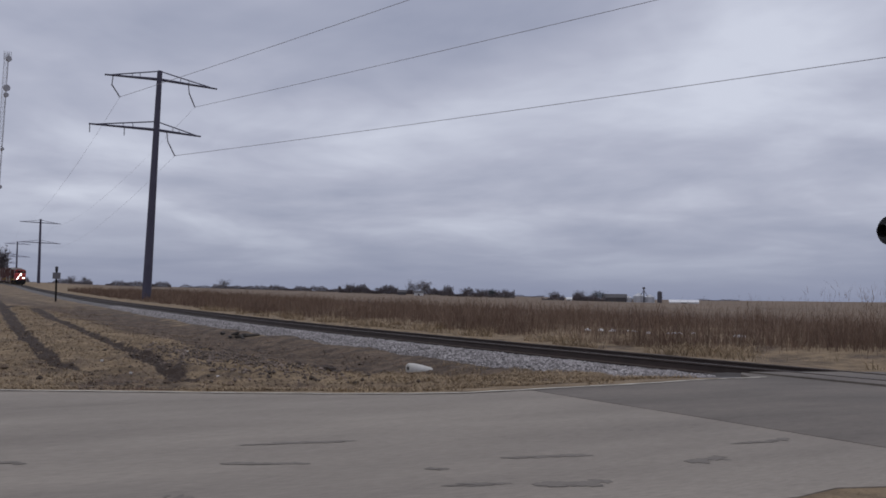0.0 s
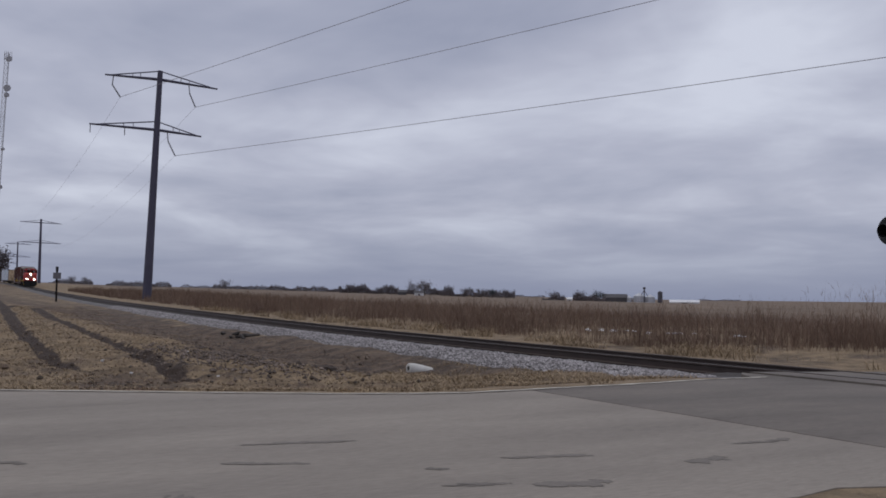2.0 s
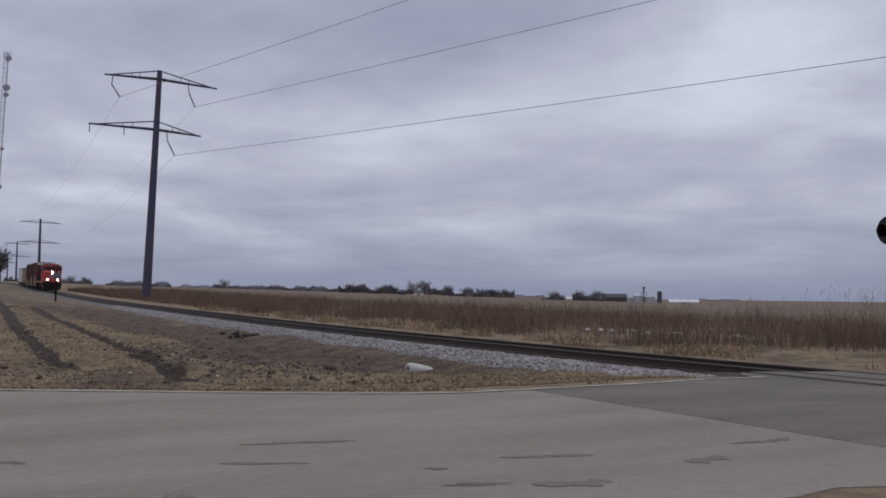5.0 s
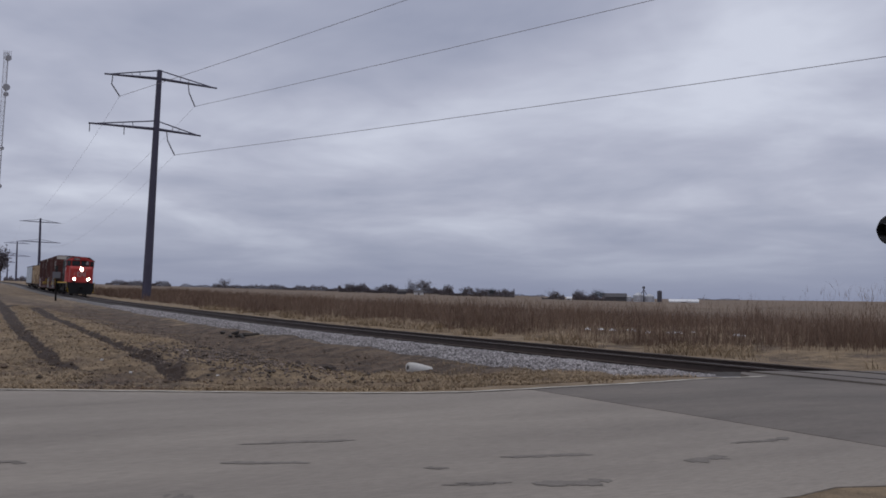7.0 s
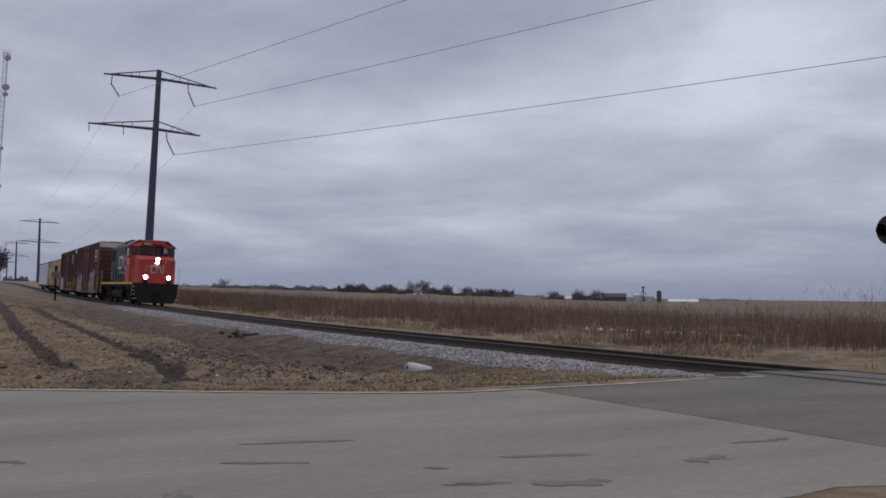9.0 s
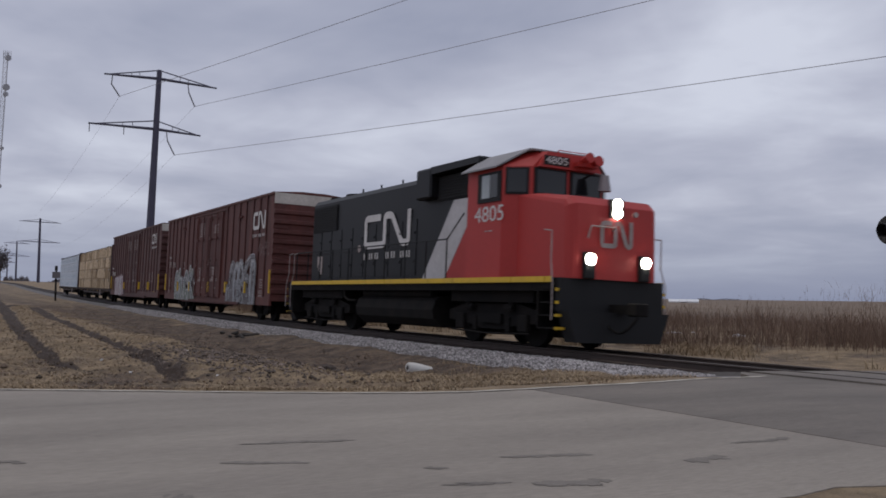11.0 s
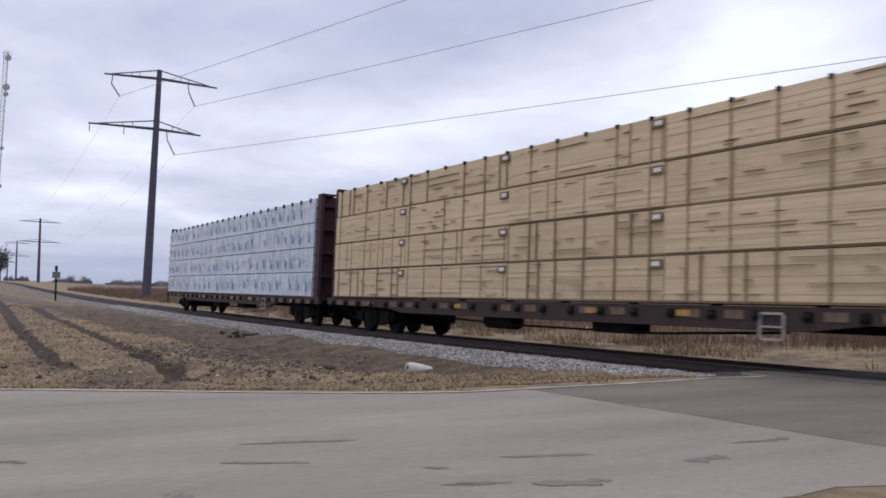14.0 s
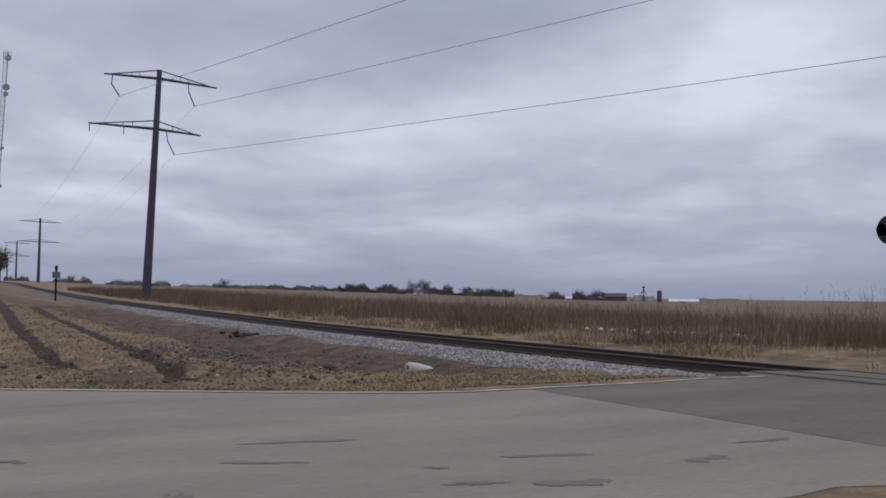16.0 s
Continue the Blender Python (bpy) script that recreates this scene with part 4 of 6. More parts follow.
    for a, b in ((4.7, 5.4), (-5.7, -4.95)):
        box(bm, a, b, -W - 0.075, -W, 4.2, 4.29)
        box(bm, 0.5 * (a + b) - 0.05, 0.5 * (a + b) + 0.1, -W - 0.11, -W - 0.07, 4.2, 4.36)
    box(bm, -3.0, 3.0, -W - 0.07, -W - 0.02, 4.7, 4.75)
    box(bm, -3.4, 5.6, -W - 0.1, -W + 0.02, Z0 - 0.1, Z0 - 0.02)
    part("door_track", bm, paint, car, "steel tracks above and below the doors")
    # ends
    for s in (-1, 1):
        line = [(0.0, Z0 + 0.1), (0.04, Z0 + 0.1)]
        for k in range(9):
            z = 1.12 + 0.385 * k
            line += [(0.04, z - 0.11), (0.12, z - 0.055), (0.12, z + 0.055), (0.04, z + 0.11)]
        line += [(0.04, ZT - 0.1), (0.0, ZT - 0.1)]
        bm = prism(B(), [(s * (H + c), z) for c, z in line], -W, W)
        en = part("end_wall", bm, paint, car, "end wall with horizontal corrugations")
        bm = B()
        box(bm, min(s * (H + 0.04), s * (H + 0.065)), max(s * (H + 0.04), s * (H + 0.065)), -W, W, 4.52, ZT - 0.02)
        part("white_band", bm, END_WHITE, en, "soiled white high-clearance band")
        bm = B()
        for r in range(5):
            box(bm, min(s * (H + 0.11), s * (H + 0.12)), max(s * (H + 0.11), s * (H + 0.12)), 0.15 - 0.02 * (r % 2), 0.95, 3.98 + 0.07 * r, 4.015 + 0.07 * r)
        tagged(part("notice", bm, LETTER_DIM, en, "faint small lettering bars"), kind="stuff")
        rung = None
        for z in (1.2, 1.6, 2.0, 2.4, 2.8, 3.2, 3.6):
            if rung is None:
                rung = part("grab_iron", path(B(), [(s * (H + 0.04), -W + 0.1, z), (s * (H + 0.15), -W + 0.1, z), (s * (H + 0.15), -W + 0.55, z), (s * (H + 0.04), -W + 0.55, z)], 0.015, 4), paint, en)
            else:
                again(rung, en, pose(0, 0, z - 1.2))
        coupler(car, s * H, s)
        freight_truck(car, s * 6.95, RISE)
        bm = B()
        path(bm, [(s * 9.0, -W + 0.02, Z0 + 0.1), (s * 9.0, -W + 0.02, 0.42), (s * 9.4, -W + 0.02, 0.42), (s * 9.4, -W + 0.02, Z0 + 0.1)], 0.02, 5)
        part("sill_step", bm, DARK, car, "hanging step iron")
        bm = B()
        box(bm, s * (H - 0.06) - 0.04, s * (H - 0.06) + 0.04, -W - 0.05, -W, 1.05, 1.95)
        part("reflector", bm, YELLOW, car, "yellow reflective strip")
    return car, W


def refl(car, W, xs, z0=1.03, z1=1.5):
    for x in xs:
        part("reflector", box(B(), x - 0.055, x + 0.055, -W - 0.11, -W - 0.002, z0, z1), YELLOW, car, "yellow reflective strip")


def first_box_car():
    car, W = box_car(31, BOX_BROWN, "oxide-brown ribbed box car with two plug doors and graffiti")
    mark(car, 7.08, 8.68, 3.58, 4.34, -W - 0.06, LETTER, 0.15)
    tagged(part("web_line", word_bars(7.1, 8.68, 3.26, 3.42, -W - 0.06), LETTER, car, "short white bars of writing"), kind="stuff")
    lettering("793", 0.42, -8.15, 2.42, -W - 0.062, car, LETTER_DIM, 0.62, "faded car number")
    lettering("598", 0.42, -7.2, 2.40, -W - 0.062, car, LETTER_DIM, 0.62, "faded car number")
    part("stencil", bars(B(), -8.5, -7.9, 2.72, 2.98, 1, -W - 0.06, 5), LETTER_DIM, car, "faded reporting bars")
    bm = B()
    bars(bm, -1.75, -0.85, 3.68, 4.38, 8, -W - 0.056, 8)
    bars(bm, 0.85, 1.7, 3.74, 4.17, 5, -W - 0.056, 9)
    bars(bm, -8.5, -7.9, 1.25, 1.75, 5, -W - 0.008, 19)
    bars(bm, -2.3, -1.7, 2.4, 2.55, 3, -W - 0.056, 12)
    bars(bm, 0.1, 0.6, 2.4, 2.6, 3, -W - 0.056, 13)
    tagged(part("notice", bm, LETTER_DIM, car, "small pale lettering bars on the doors"), kind="stuff")
    bm = B()
    for a, b, z0, z1 in ((8.15, 8.62, 1.27, 1.57), (8.1, 8.72, 1.05, 1.13), (8.1, 8.68, 0.9, 0.96), (-8.5, -7.95, 0.95, 1.05)):
        for q in (z0, z1):
            box(bm, a, b, -W - 0.01, -W - 0.004, q - 0.014, q + 0.014)
        for q in (a, b):
            box(bm, q - 0.014, q + 0.014, -W - 0.01, -W - 0.004, z0, z1)
    for q in (2.2, 2.5):
        box(bm, -5.3, -4.98, -W - 0.01, -W - 0.004, q - 0.014, q + 0.014)
    for q in (-5.3, -4.98):
        box(bm, q - 0.014, q + 0.014, -W - 0.01, -W - 0.004, 2.2, 2.5)
    bars(bm, 8.22, 8.55, 1.32, 1.52, 2, -W - 0.008, 21)
    tagged(part("stencil_frame", bm, LETTER_DIM, car, "pale stencilled data boxes"), kind="stuff")
    graffiti(car, 3.5, 7.8, 0.58, 2.5, -W - 0.058, GREY_PIECE, G_PALE, G_DARK, (G_GREY, G_SLATE, G_GREY), G_WHITE, 6, G_SLATE, (3.95, 4.95, 5.9, 6.9, 7.8))
    graffiti(car, -6.85, -2.3, 0.58, 2.3, -W - 0.058, GREEN_PIECE, G_WHITE, G_WHITE, (G_FADE,), G_DARKGREY, 8, G_GREEN, (-6.2, -5.25, -4.3, -3.3))
    bm = B()
    rng = random.Random(3)
    for k in range(42):
        x, z = rng.uniform(7.95, 9.3), rng.gauss(2.72, 0.14)
        r, a = rng.uniform(0.05, 0.2), rng.gauss(1.3, 0.7)
        pts = [(x + r * math.cos(a) * j / 3 + 0.02 * math.sin(2 * j + k), z + r * math.sin(a) * j / 3) for j in range(4)]
        ribbon(bm, pts, rng.uniform(0.012, 0.04), -W - 0.058 - 0.0002 * k)
    tagged(part("scrawl", bm, SCRAPE2, car, "faded pale scrawl"), kind="stuff")
    refl(car, W, (3.39, 6.4, -6.0, -3.4, 0.36))
    return car


def second_box_car():
    car, W = box_car(57, BOX_BROWN2, "weathered brown ribbed box car with pink graffiti")
    mark(car, 7.0, 8.32, 3.8, 4.44, -W - 0.06, LETTER, 0.125)
    tagged(part("web_line", word_bars(7.0, 8.4, 3.5, 3.66, -W - 0.06), LETTER, car, "short white bars of writing"), kind="stuff")
    lettering("793", 0.42, -8.35, 2.12, -W - 0.062, car, LETTER, 0.6, "white car number")
    lettering("961", 0.42, -7.45, 2.10, -W - 0.062, car, LETTER, 0.6, "white car number")
    part("stencil", bars(B(), -8.7, -8.05, 2.42, 2.66, 1, -W - 0.06, 6), LETTER, car, "white reporting bars")
    bm = B()
    bars(bm, -1.8, -0.75, 3.66, 4.34, 7, -W - 0.056, 28)
    bars(bm, 0.6, 1.85, 3.66, 4.36, 7, -W - 0.056, 29)
    bars(bm, 6.42, 6.85, 1.45, 2.05, 6, -W - 0.008, 30)
    bars(bm, 7.2, 7.62, 1.5, 2.1, 6, -W - 0.008, 32)
    bars(bm, 1.3, 2.2, 2.72, 2.85, 2, -W - 0.09, 33)
    tagged(part("notice", bm, LETTER_DIM, car, "small pale lettering bars on the doors"), kind="stuff")
    graffiti(car, -7.15, -3.1, 0.58, 1.9, -W - 0.058, PINK_PIECE, G_PINK, G_RED, (G_WHITE, G_PINK, G_WHITE), G_GREY, 14, G_PINK, (-6.2, -5.25, -4.3))
    bm = B()
    for k, (cx, cz, rx, rz, a0, a1) in enumerate(((4.2, 1.55, 0.4, 0.5, -0.6, 5.2), (4.22, 1.5, 0.2, 0.3, 0.4, 6.0), (4.75, 1.25, 0.3, 0.42, 2.2, 7.0), (4.45, 0.98, 0.45, 0.2, 3.0, 6.4), (4.6, 1.75, 0.18, 0.25, -1.0, 3.6))):
        ribbon(bm, [(cx + rx * math.cos(a0 + (a1 - a0) * q / 20), cz + rz * math.sin(a0 + (a1 - a0) * q / 20)) for q in range(21)], 0.035, -W - 0.062 - 0.001 * k)
    part("scrawl", bm, SCRAPE, car, "faded round spray-painted figure")
    refl(car, W, (-2.95, 3.1, 6.35))
    bm = box(B(), 8.42, 8.5, -W - 0.012, -W - 0.004, 0.82, 1.8)
    box(bm, 7.9, 8.42, -W - 0.012, -W - 0.004, 0.82, 0.94)
    part("corner_mark", bm, DULL_YELLOW, car, "yellow painted corner mark")
    part("corner_mark", box(B(), -8.72, -8.64, -W - 0.012, -W - 0.004, 0.85, 1.75), DULL_YELLOW, car, "yellow painted corner mark")
    bm = B()
    rng = random.Random(71)
    for k in range(16):
        x, z = rng.uniform(9.02, 9.36), rng.uniform(1.9, 3.35)
        ribbon(bm, [(x + 0.05 * math.sin(2.3 * q + k), z - 0.09 * q) for q in range(6)], rng.uniform(0.03, 0.09), -W - 0.01 - 0.0005 * k)
    part("paint_scrape", bm, SCRAPE, car, "pale scraped and peeling paint")
    return car


# ---------------- centre-beam cars and their loads ----------------


def beam_car(label):
    car = thing("centerbeam_flat_car", label, "flat car", "freight cars of the train")
    L = 11.95
    bm = B()
    for s in (-1, 1):
        a, b = sorted((s * 1.32, s * 1.46))
        prism(bm, [(-L, 0.74), (-L, 0.95), (L, 0.95), (L, 0.74), (7.6, 0.70), (6.6, 0.58), (-6.6, 0.58), (-7.6, 0.70)], a, b)
    box(bm, -L, L, -1.4, 1.4, 0.86, 0.95)
    part("deck", bm, BEAM_BROWN, car, "brown steel deck with deep side sills")
    winch = part("winch", tube(box(B(), -0.08, 0.08, -1.49, -1.455, 0.72, 0.88), (-0.07, -1.49, 0.79), (0.07, -1.49, 0.79), 0.045, 0.05, 8), DARK, car, "dark strap winch")
    winch.matrix_basis = pose(-11.4, 0, 0)
    stencil = part("side_stencil", box(B(), -0.2, 0.2, -1.475, -1.455, 0.74, 0.88), RUST_PATCH, car, "rubbed rusty tan patch")
    stencil.matrix_basis = pose(-10.92, 0, 0)
    for k in range(1, 25):
        again(winch, car, pose(-11.4 + 0.95 * k, 0, 0))
        if k % 3:
            again(stencil, car, pose(-10.92 + 0.95 * k, 0, 0))
    bm = B()
    for p, q, u, v in ((5.75, 6.25, 0.42, 0.46), (5.75, 6.25, 0.82, 0.86), (5.75, 5.79, 0.42, 0.86), (6.21, 6.25, 0.42, 0.86), (5.75, 6.25, 0.62, 0.65)):
        box(bm, p, q, -1.50, -1.47, u, v)
    part("step_frame", bm, LETTER_DIM, car, "pale square step frame")
    for x in (-8.6, -3.6, 1.6, 4.1, 9.3):
        part("reflector", box(B(), x - 0.17, x + 0.17, -1.485, -1.46, 0.76, 0.86), DULL_YELLOW, car, "yellow reflective strip")
    bm = B()
    box(bm, -L + 0.3, L - 0.3, -0.3, 0.3, 0.56, 0.86)
    for x in (-5.0, -2.4, 0.2, 2.8, 5.2):
        box(bm, x - 0.08, x + 0.08, -1.3, 1.3, 0.62, 0.86)
    box(bm, 1.2, 2.4, -1.15, -0.6, 0.38, 0.7, 0.05)
    tube(bm, (-2.9, -0.95, 0.5), (-1.7, -0.95, 0.5), 0.19, 0.19, 12)
    path(bm, [(-6, -1.1, 0.55), (-2, -1.1, 0.42), (3, -1.1, 0.42), (6, -1.1, 0.55)], 0.025, 5)
    part("underframe", bm, DARK, car, "dark centre sill with brake gear")
    bm = B()
    box(bm, -11.5, 11.5, -0.08, 0.08, 4.2, 4.38)
    for k in range(10):
        x = -10.4 + 2.31 * k
        box(bm, x - 0.1, x + 0.1, -0.06, 0.06, 0.95, 4.2)
    part("center_beam", bm, BEAM_BROWN, car, "brown spine wall between the load halves")
    for s in (-1, 1):
        x0 = 11.42
        bm = B()
        a, b = sorted((s * x0, s * (x0 + 0.1)))
        box(bm, a, b, -1.45, 1.45, 0.95, 4.41)
        w = part("bulkhead", bm, BULK_BROWN, car, "braced brown end bulkhead")
        for y in (-1.4, -0.5, 0.5, 1.4):
            a, b = sorted((s * (x0 + 0.09), s * (x0 + (0.36 if s > 0 else 0.2))))
            part("upright", box(B(), a, b, y - 0.06, y + 0.06, 0.95, 4.4), BULK_BROWN, w)
        for z in (1.7, 2.5, 3.3, 4.1):
            a, b = sorted((s * (x0 + 0.09), s * (x0 + (0.28 if s > 0 else 0.18))))
            part("brace", box(B(), a, b, -1.38, 1.38, z - 0.06, z + 0.06), BULK_BROWN, w)
        part("top_plate", box(B(), min(s * x0, s * (x0 + 0.2 + 0.1 * (1 + s))), max(s * x0, s * (x0 + 0.2 + 0.1 * (1 + s))), -1.45, -0.95, 4.411, 4.48), BULK_BROWN, w)
        z = 1.2
        rung = part("grab_iron", path(B(), [(s * (x0 + 0.02), -1.45, z), (s * (x0 + 0.02), -1.52, z), (s * (x0 + 0.19), -1.52, z), (s * (x0 + 0.19), -1.45, z)], 0.014, 4), DARK, w)
        for k in range(1, 8):
            again(rung, w, pose(0, 0, 0.4 * k))
        coupler(car, s * 11.75, s)
        freight_truck(car, s * 9.15, FLAT_RISE)
        part("sill_step", path(B(), [(s * 11.5, -1.42, 0.75), (s * 11.5, -1.42, 0.40), (s * 11.85, -1.42, 0.40), (s * 11.85, -1.42, 0.75)], 0.02, 5), DARK, car, "hanging step iron")
    return car


TIERS = [0.97, 1.81, 2.655, 3.505, 4.36]


def lumber_load():
    load = thing("lumber_load", "stacked bundles of fresh yellow sawn lumber on a flat car", "lumber")
    cols = [-11.36, -6.45, -1.38, 3.62, 8.6, 11.34]
    strap = None
    rng = random.Random(12)
    W = 1.5
    for c, (a, b) in enumerate(zip(cols, cols[1:])):
        for r, (z0, z1) in enumerate(zip(TIERS, TIERS[1:])):
            for s in (-1, 1):
                layers = 14
                h = (z1 - z0 - 0.05) / layers
                o = W + rng.uniform(-0.02, 0.02)
                edge = [(s * 0.1, z0 + 0.05)]
                for k in range(layers):
                    q = o + rng.uniform(-0.005, 0.005)
                    b0 = z0 + 0.05 + h * k
                    edge += [(s * q, b0 + 0.001), (s * q, b0 + h - 0.004), (s * (q - 0.003), b0 + h - 0.002)]
                edge.append((s * 0.1, z1))
                bm = prism_x(B(), edge, a + 0.015, b - 0.015)
                bu = part("timber_pack", bm, LUMBER, load)
                if s > 0:
                    continue
                for k in range(24):
                    x = -11 + 0.95 * k
                    for q in (x, x + rng.uniform(0.25, 0.7)) if rng.random() < 0.35 else (x,):
                        if a < q < b and rng.random() < 0.85:
                            m = pose(q + rng.uniform(-0.02, 0.02), 0, z0)
                            if strap is None:
                                strap = part("strap", box(B(), -0.011, 0.011, -W - 0.03, -W + 0.01, 0.02, 0.84), STRAP, load, "thin brown binding strap")
                                strap.matrix_basis = m
                            else:
                                again(strap, load, m)
                bm = B()
                for k in range(int((b - a) * 3.4)):
                    x, z = rng.uniform(a + 0.1, b - 0.5), z0 + 0.05 + h * rng.randrange(1, layers)
                    long = rng.random() < 0.16
                    box(bm, x, min(b - 0.05, x + (rng.uniform(0.8, 2.6) if long else rng.uniform(0.06, 0.6) ** 1.4)), -W - 0.031, -W, z - 0.002, z + (0.003 if long else rng.choice((0.003, 0.004, 0.006, 0.011))))
                box(bm, a, b, -W + 0.01, -W + 0.05, z0 + 0.012, z0 + 0.052)
                tagged(part("board_gap", bm, GAP, bu, "dark gaps between boards"), kind="stuff")
                bm = B()
                box(bm, b - 0.34, b - 0.03, -W - 0.05, -W, z1 - 0.22, z1 - 0.06)
                tg = part("end_tag", bm, GAP, bu, "dark stapled end wrap")
                part("tag", box(B(), b - 0.25, b - 0.05, -W - 0.06, -W - 0.045, z1 - 0.18, z1 - 0.1), TAG, tg, "white paper tag")
    for k in range(24):
        x = -11 + 0.95 * k
        bm = box(B(), x - 0.035, x + 0.035, -W - 0.05, W + 0.05, TIERS[-1] + 0.0, TIERS[-1] + 0.015)
        box(bm, x - 0.025, x + 0.025, -W - 0.05, -W + 0.03, TIERS[-1] - 0.06, TIERS[-1] + 0.02)
        part("load_strap", bm, DARK, load, "dark steel tie-down over the top")
    bm = B()
    bmesh.ops.create_icosphere(bm, subdivisions=2, radius=1, matrix=Matrix.Translation((8.3, -1.2, TIERS[-1] + 0.07)) @ Matrix.Diagonal((0.28, 0.25, 0.14, 1)))
    for v in bm.verts:
        v.co += 0.05 * noise.noise_vector(v.co * 6)
    part("torn_wrap", bm, WRAP, load, "crumpled scrap of white wrap")
    return load


def wrapped_load():
    load = thing("wrapped_lumber_load", "stacked lumber bundles in white printed plastic wrap", "lumber")
    cols = [-11.36, -6.4, -1.3, 3.8, 8.9, 11.34]
    rng = random.Random(22)
    W = 1.5
    for c, (a, b) in enumerate(zip(cols, cols[1:])):
        for r, (z0, z1) in enumerate(zip(TIERS, TIERS[1:])):
            for s in (-1, 1):
                bm = B()
                n = max(4, int((b - a) / 0.095))
                rows = []
                edge = [(0.1, z0 + 0.012), (W - 0.015, z0 + 0.012)] + [(W, z0 + 0.03 + q * (z1 - z0 - 0.06) / 6) for q in range(7)] + [(W - 0.02, z1 - 0.008), (0.1, z1 - 0.008)]
                for i in range(n + 1):
                    x = a + 0.012 + (b - a - 0.024) * i / n
                    row = []
                    for j, (yy, zz) in enumerate(edge):
                        k = 0.016 * noise.noise((x * 2.2, zz * 3.5, c * 5 + r)) + 0.012 * noise.noise((x * 8, zz * 7, r))
                        k -= 0.026 * math.exp(-((((x + 11) / 0.95 + 0.5) % 1 - 0.5) * 0.95 / 0.05) ** 2)
                        side = 1 < j < len(edge) - 2
                        row.append(bm.verts.new((x, s * (yy + (k if side else 0)), zz + (0.012 * noise.noise((x * 3, r, c)) if j > 6 else 0))))
                    rows.append(row)
                for p, q in zip(rows, rows[1:]):
                    for j in range(len(edge) - 1):
                        bm.faces.new((p[j], q[j], q[j + 1], p[j + 1]))
                bm.faces.new(rows[0])
                bm.faces.new(rows[-1][::-1])
                bmesh.ops.recalc_face_normals(bm, faces=bm.faces)
                bu = part("wrapped_package", bm, WRAP, load)
                if s > 0:
                    continue
                bt, bp, bc = B(), B(), B()
                x = a + rng.uniform(0.25, 0.5)
                while x < b - 0.3:
                    z = z0 + rng.uniform(0.18, 0.3)
                    # a solid block, a small hooked mark above it and lines of faint print beside them
                    if rng.random() < 0.9:
                        u = rng.uniform(0.09, 0.13)
                        ribbon(bt, [(x, z - 0.04), (x + 0.004, z + 0.1), (x, z + rng.uniform(0.18, 0.24))], u, -W - 0.03)
                    if rng.random() < 0.8:
                        ribbon(bc, [(x - 0.2, z + 0.26), (x - 0.2, z + 0.36), (x - 0.19, z + 0.5)], 0.032, -W - 0.0305)
                        ribbon(bc, [(x - 0.2, z + 0.28), (x - 0.12, z + 0.285), (x - 0.06, z + 0.28)], 0.045, -W - 0.031)
                        ribbon(bt, [(x - 0.13, z + 0.24), (x - 0.05, z + 0.245)], 0.05, -W - 0.0315)
                    if rng.random() < 0.8:
                        for q in range(5):
                            u, v = x + 0.14 + rng.uniform(0, 0.05), z + 0.4 - 0.1 * q
                            ribbon(bp, [(u, v), (u + rng.uniform(0.12, 0.4), v + 0.004)], rng.uniform(0.014, 0.03), -W - 0.033)
                    # short wavy strokes: crease shade painted onto the wrap
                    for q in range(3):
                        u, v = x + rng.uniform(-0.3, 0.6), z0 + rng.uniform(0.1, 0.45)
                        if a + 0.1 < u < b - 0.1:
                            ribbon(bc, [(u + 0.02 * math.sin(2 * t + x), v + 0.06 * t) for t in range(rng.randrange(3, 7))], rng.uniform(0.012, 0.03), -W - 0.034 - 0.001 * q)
                    x += rng.uniform(0.78, 0.95)
                # tall thin strokes: the dark shade at each strap, painted as colour
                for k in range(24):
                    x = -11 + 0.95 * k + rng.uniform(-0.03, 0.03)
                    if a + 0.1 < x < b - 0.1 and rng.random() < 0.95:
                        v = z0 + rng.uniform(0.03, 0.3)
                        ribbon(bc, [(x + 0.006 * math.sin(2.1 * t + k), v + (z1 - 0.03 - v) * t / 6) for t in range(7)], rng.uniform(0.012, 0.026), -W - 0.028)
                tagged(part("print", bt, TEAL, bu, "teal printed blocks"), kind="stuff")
                tagged(part("fold", bc, PRINT_AND_SHADE, bu, "grey hooked print marks and painted crease shade on the wrap"), kind="stuff")
                tagged(part("small_print", bp, PRINT, bu, "grey printed bars"), kind="stuff")
                bm = box(B(), a, b, -W + 0.005, -W + 0.06, z0 - 0.008, z0 + 0.012)
                part("spacer", bm, BARN_DARK, bu, "dark spacer boards")
    for k in range(24):
        x = -11 + 0.95 * k
        bm = box(B(), x - 0.016, x + 0.016, -W - 0.02, W + 0.02, TIERS[-1] - 0.01, TIERS[-1] + 0.008)
        box(bm, x - 0.035, x + 0.035, -W - 0.04, -W + 0.03, TIERS[-1] - 0.12, TIERS[-1] + 0.01)
        part("load_strap", bm, DARK, load, "dark steel tie-down over the top")
    return load


# ---------------- locomotive ----------------


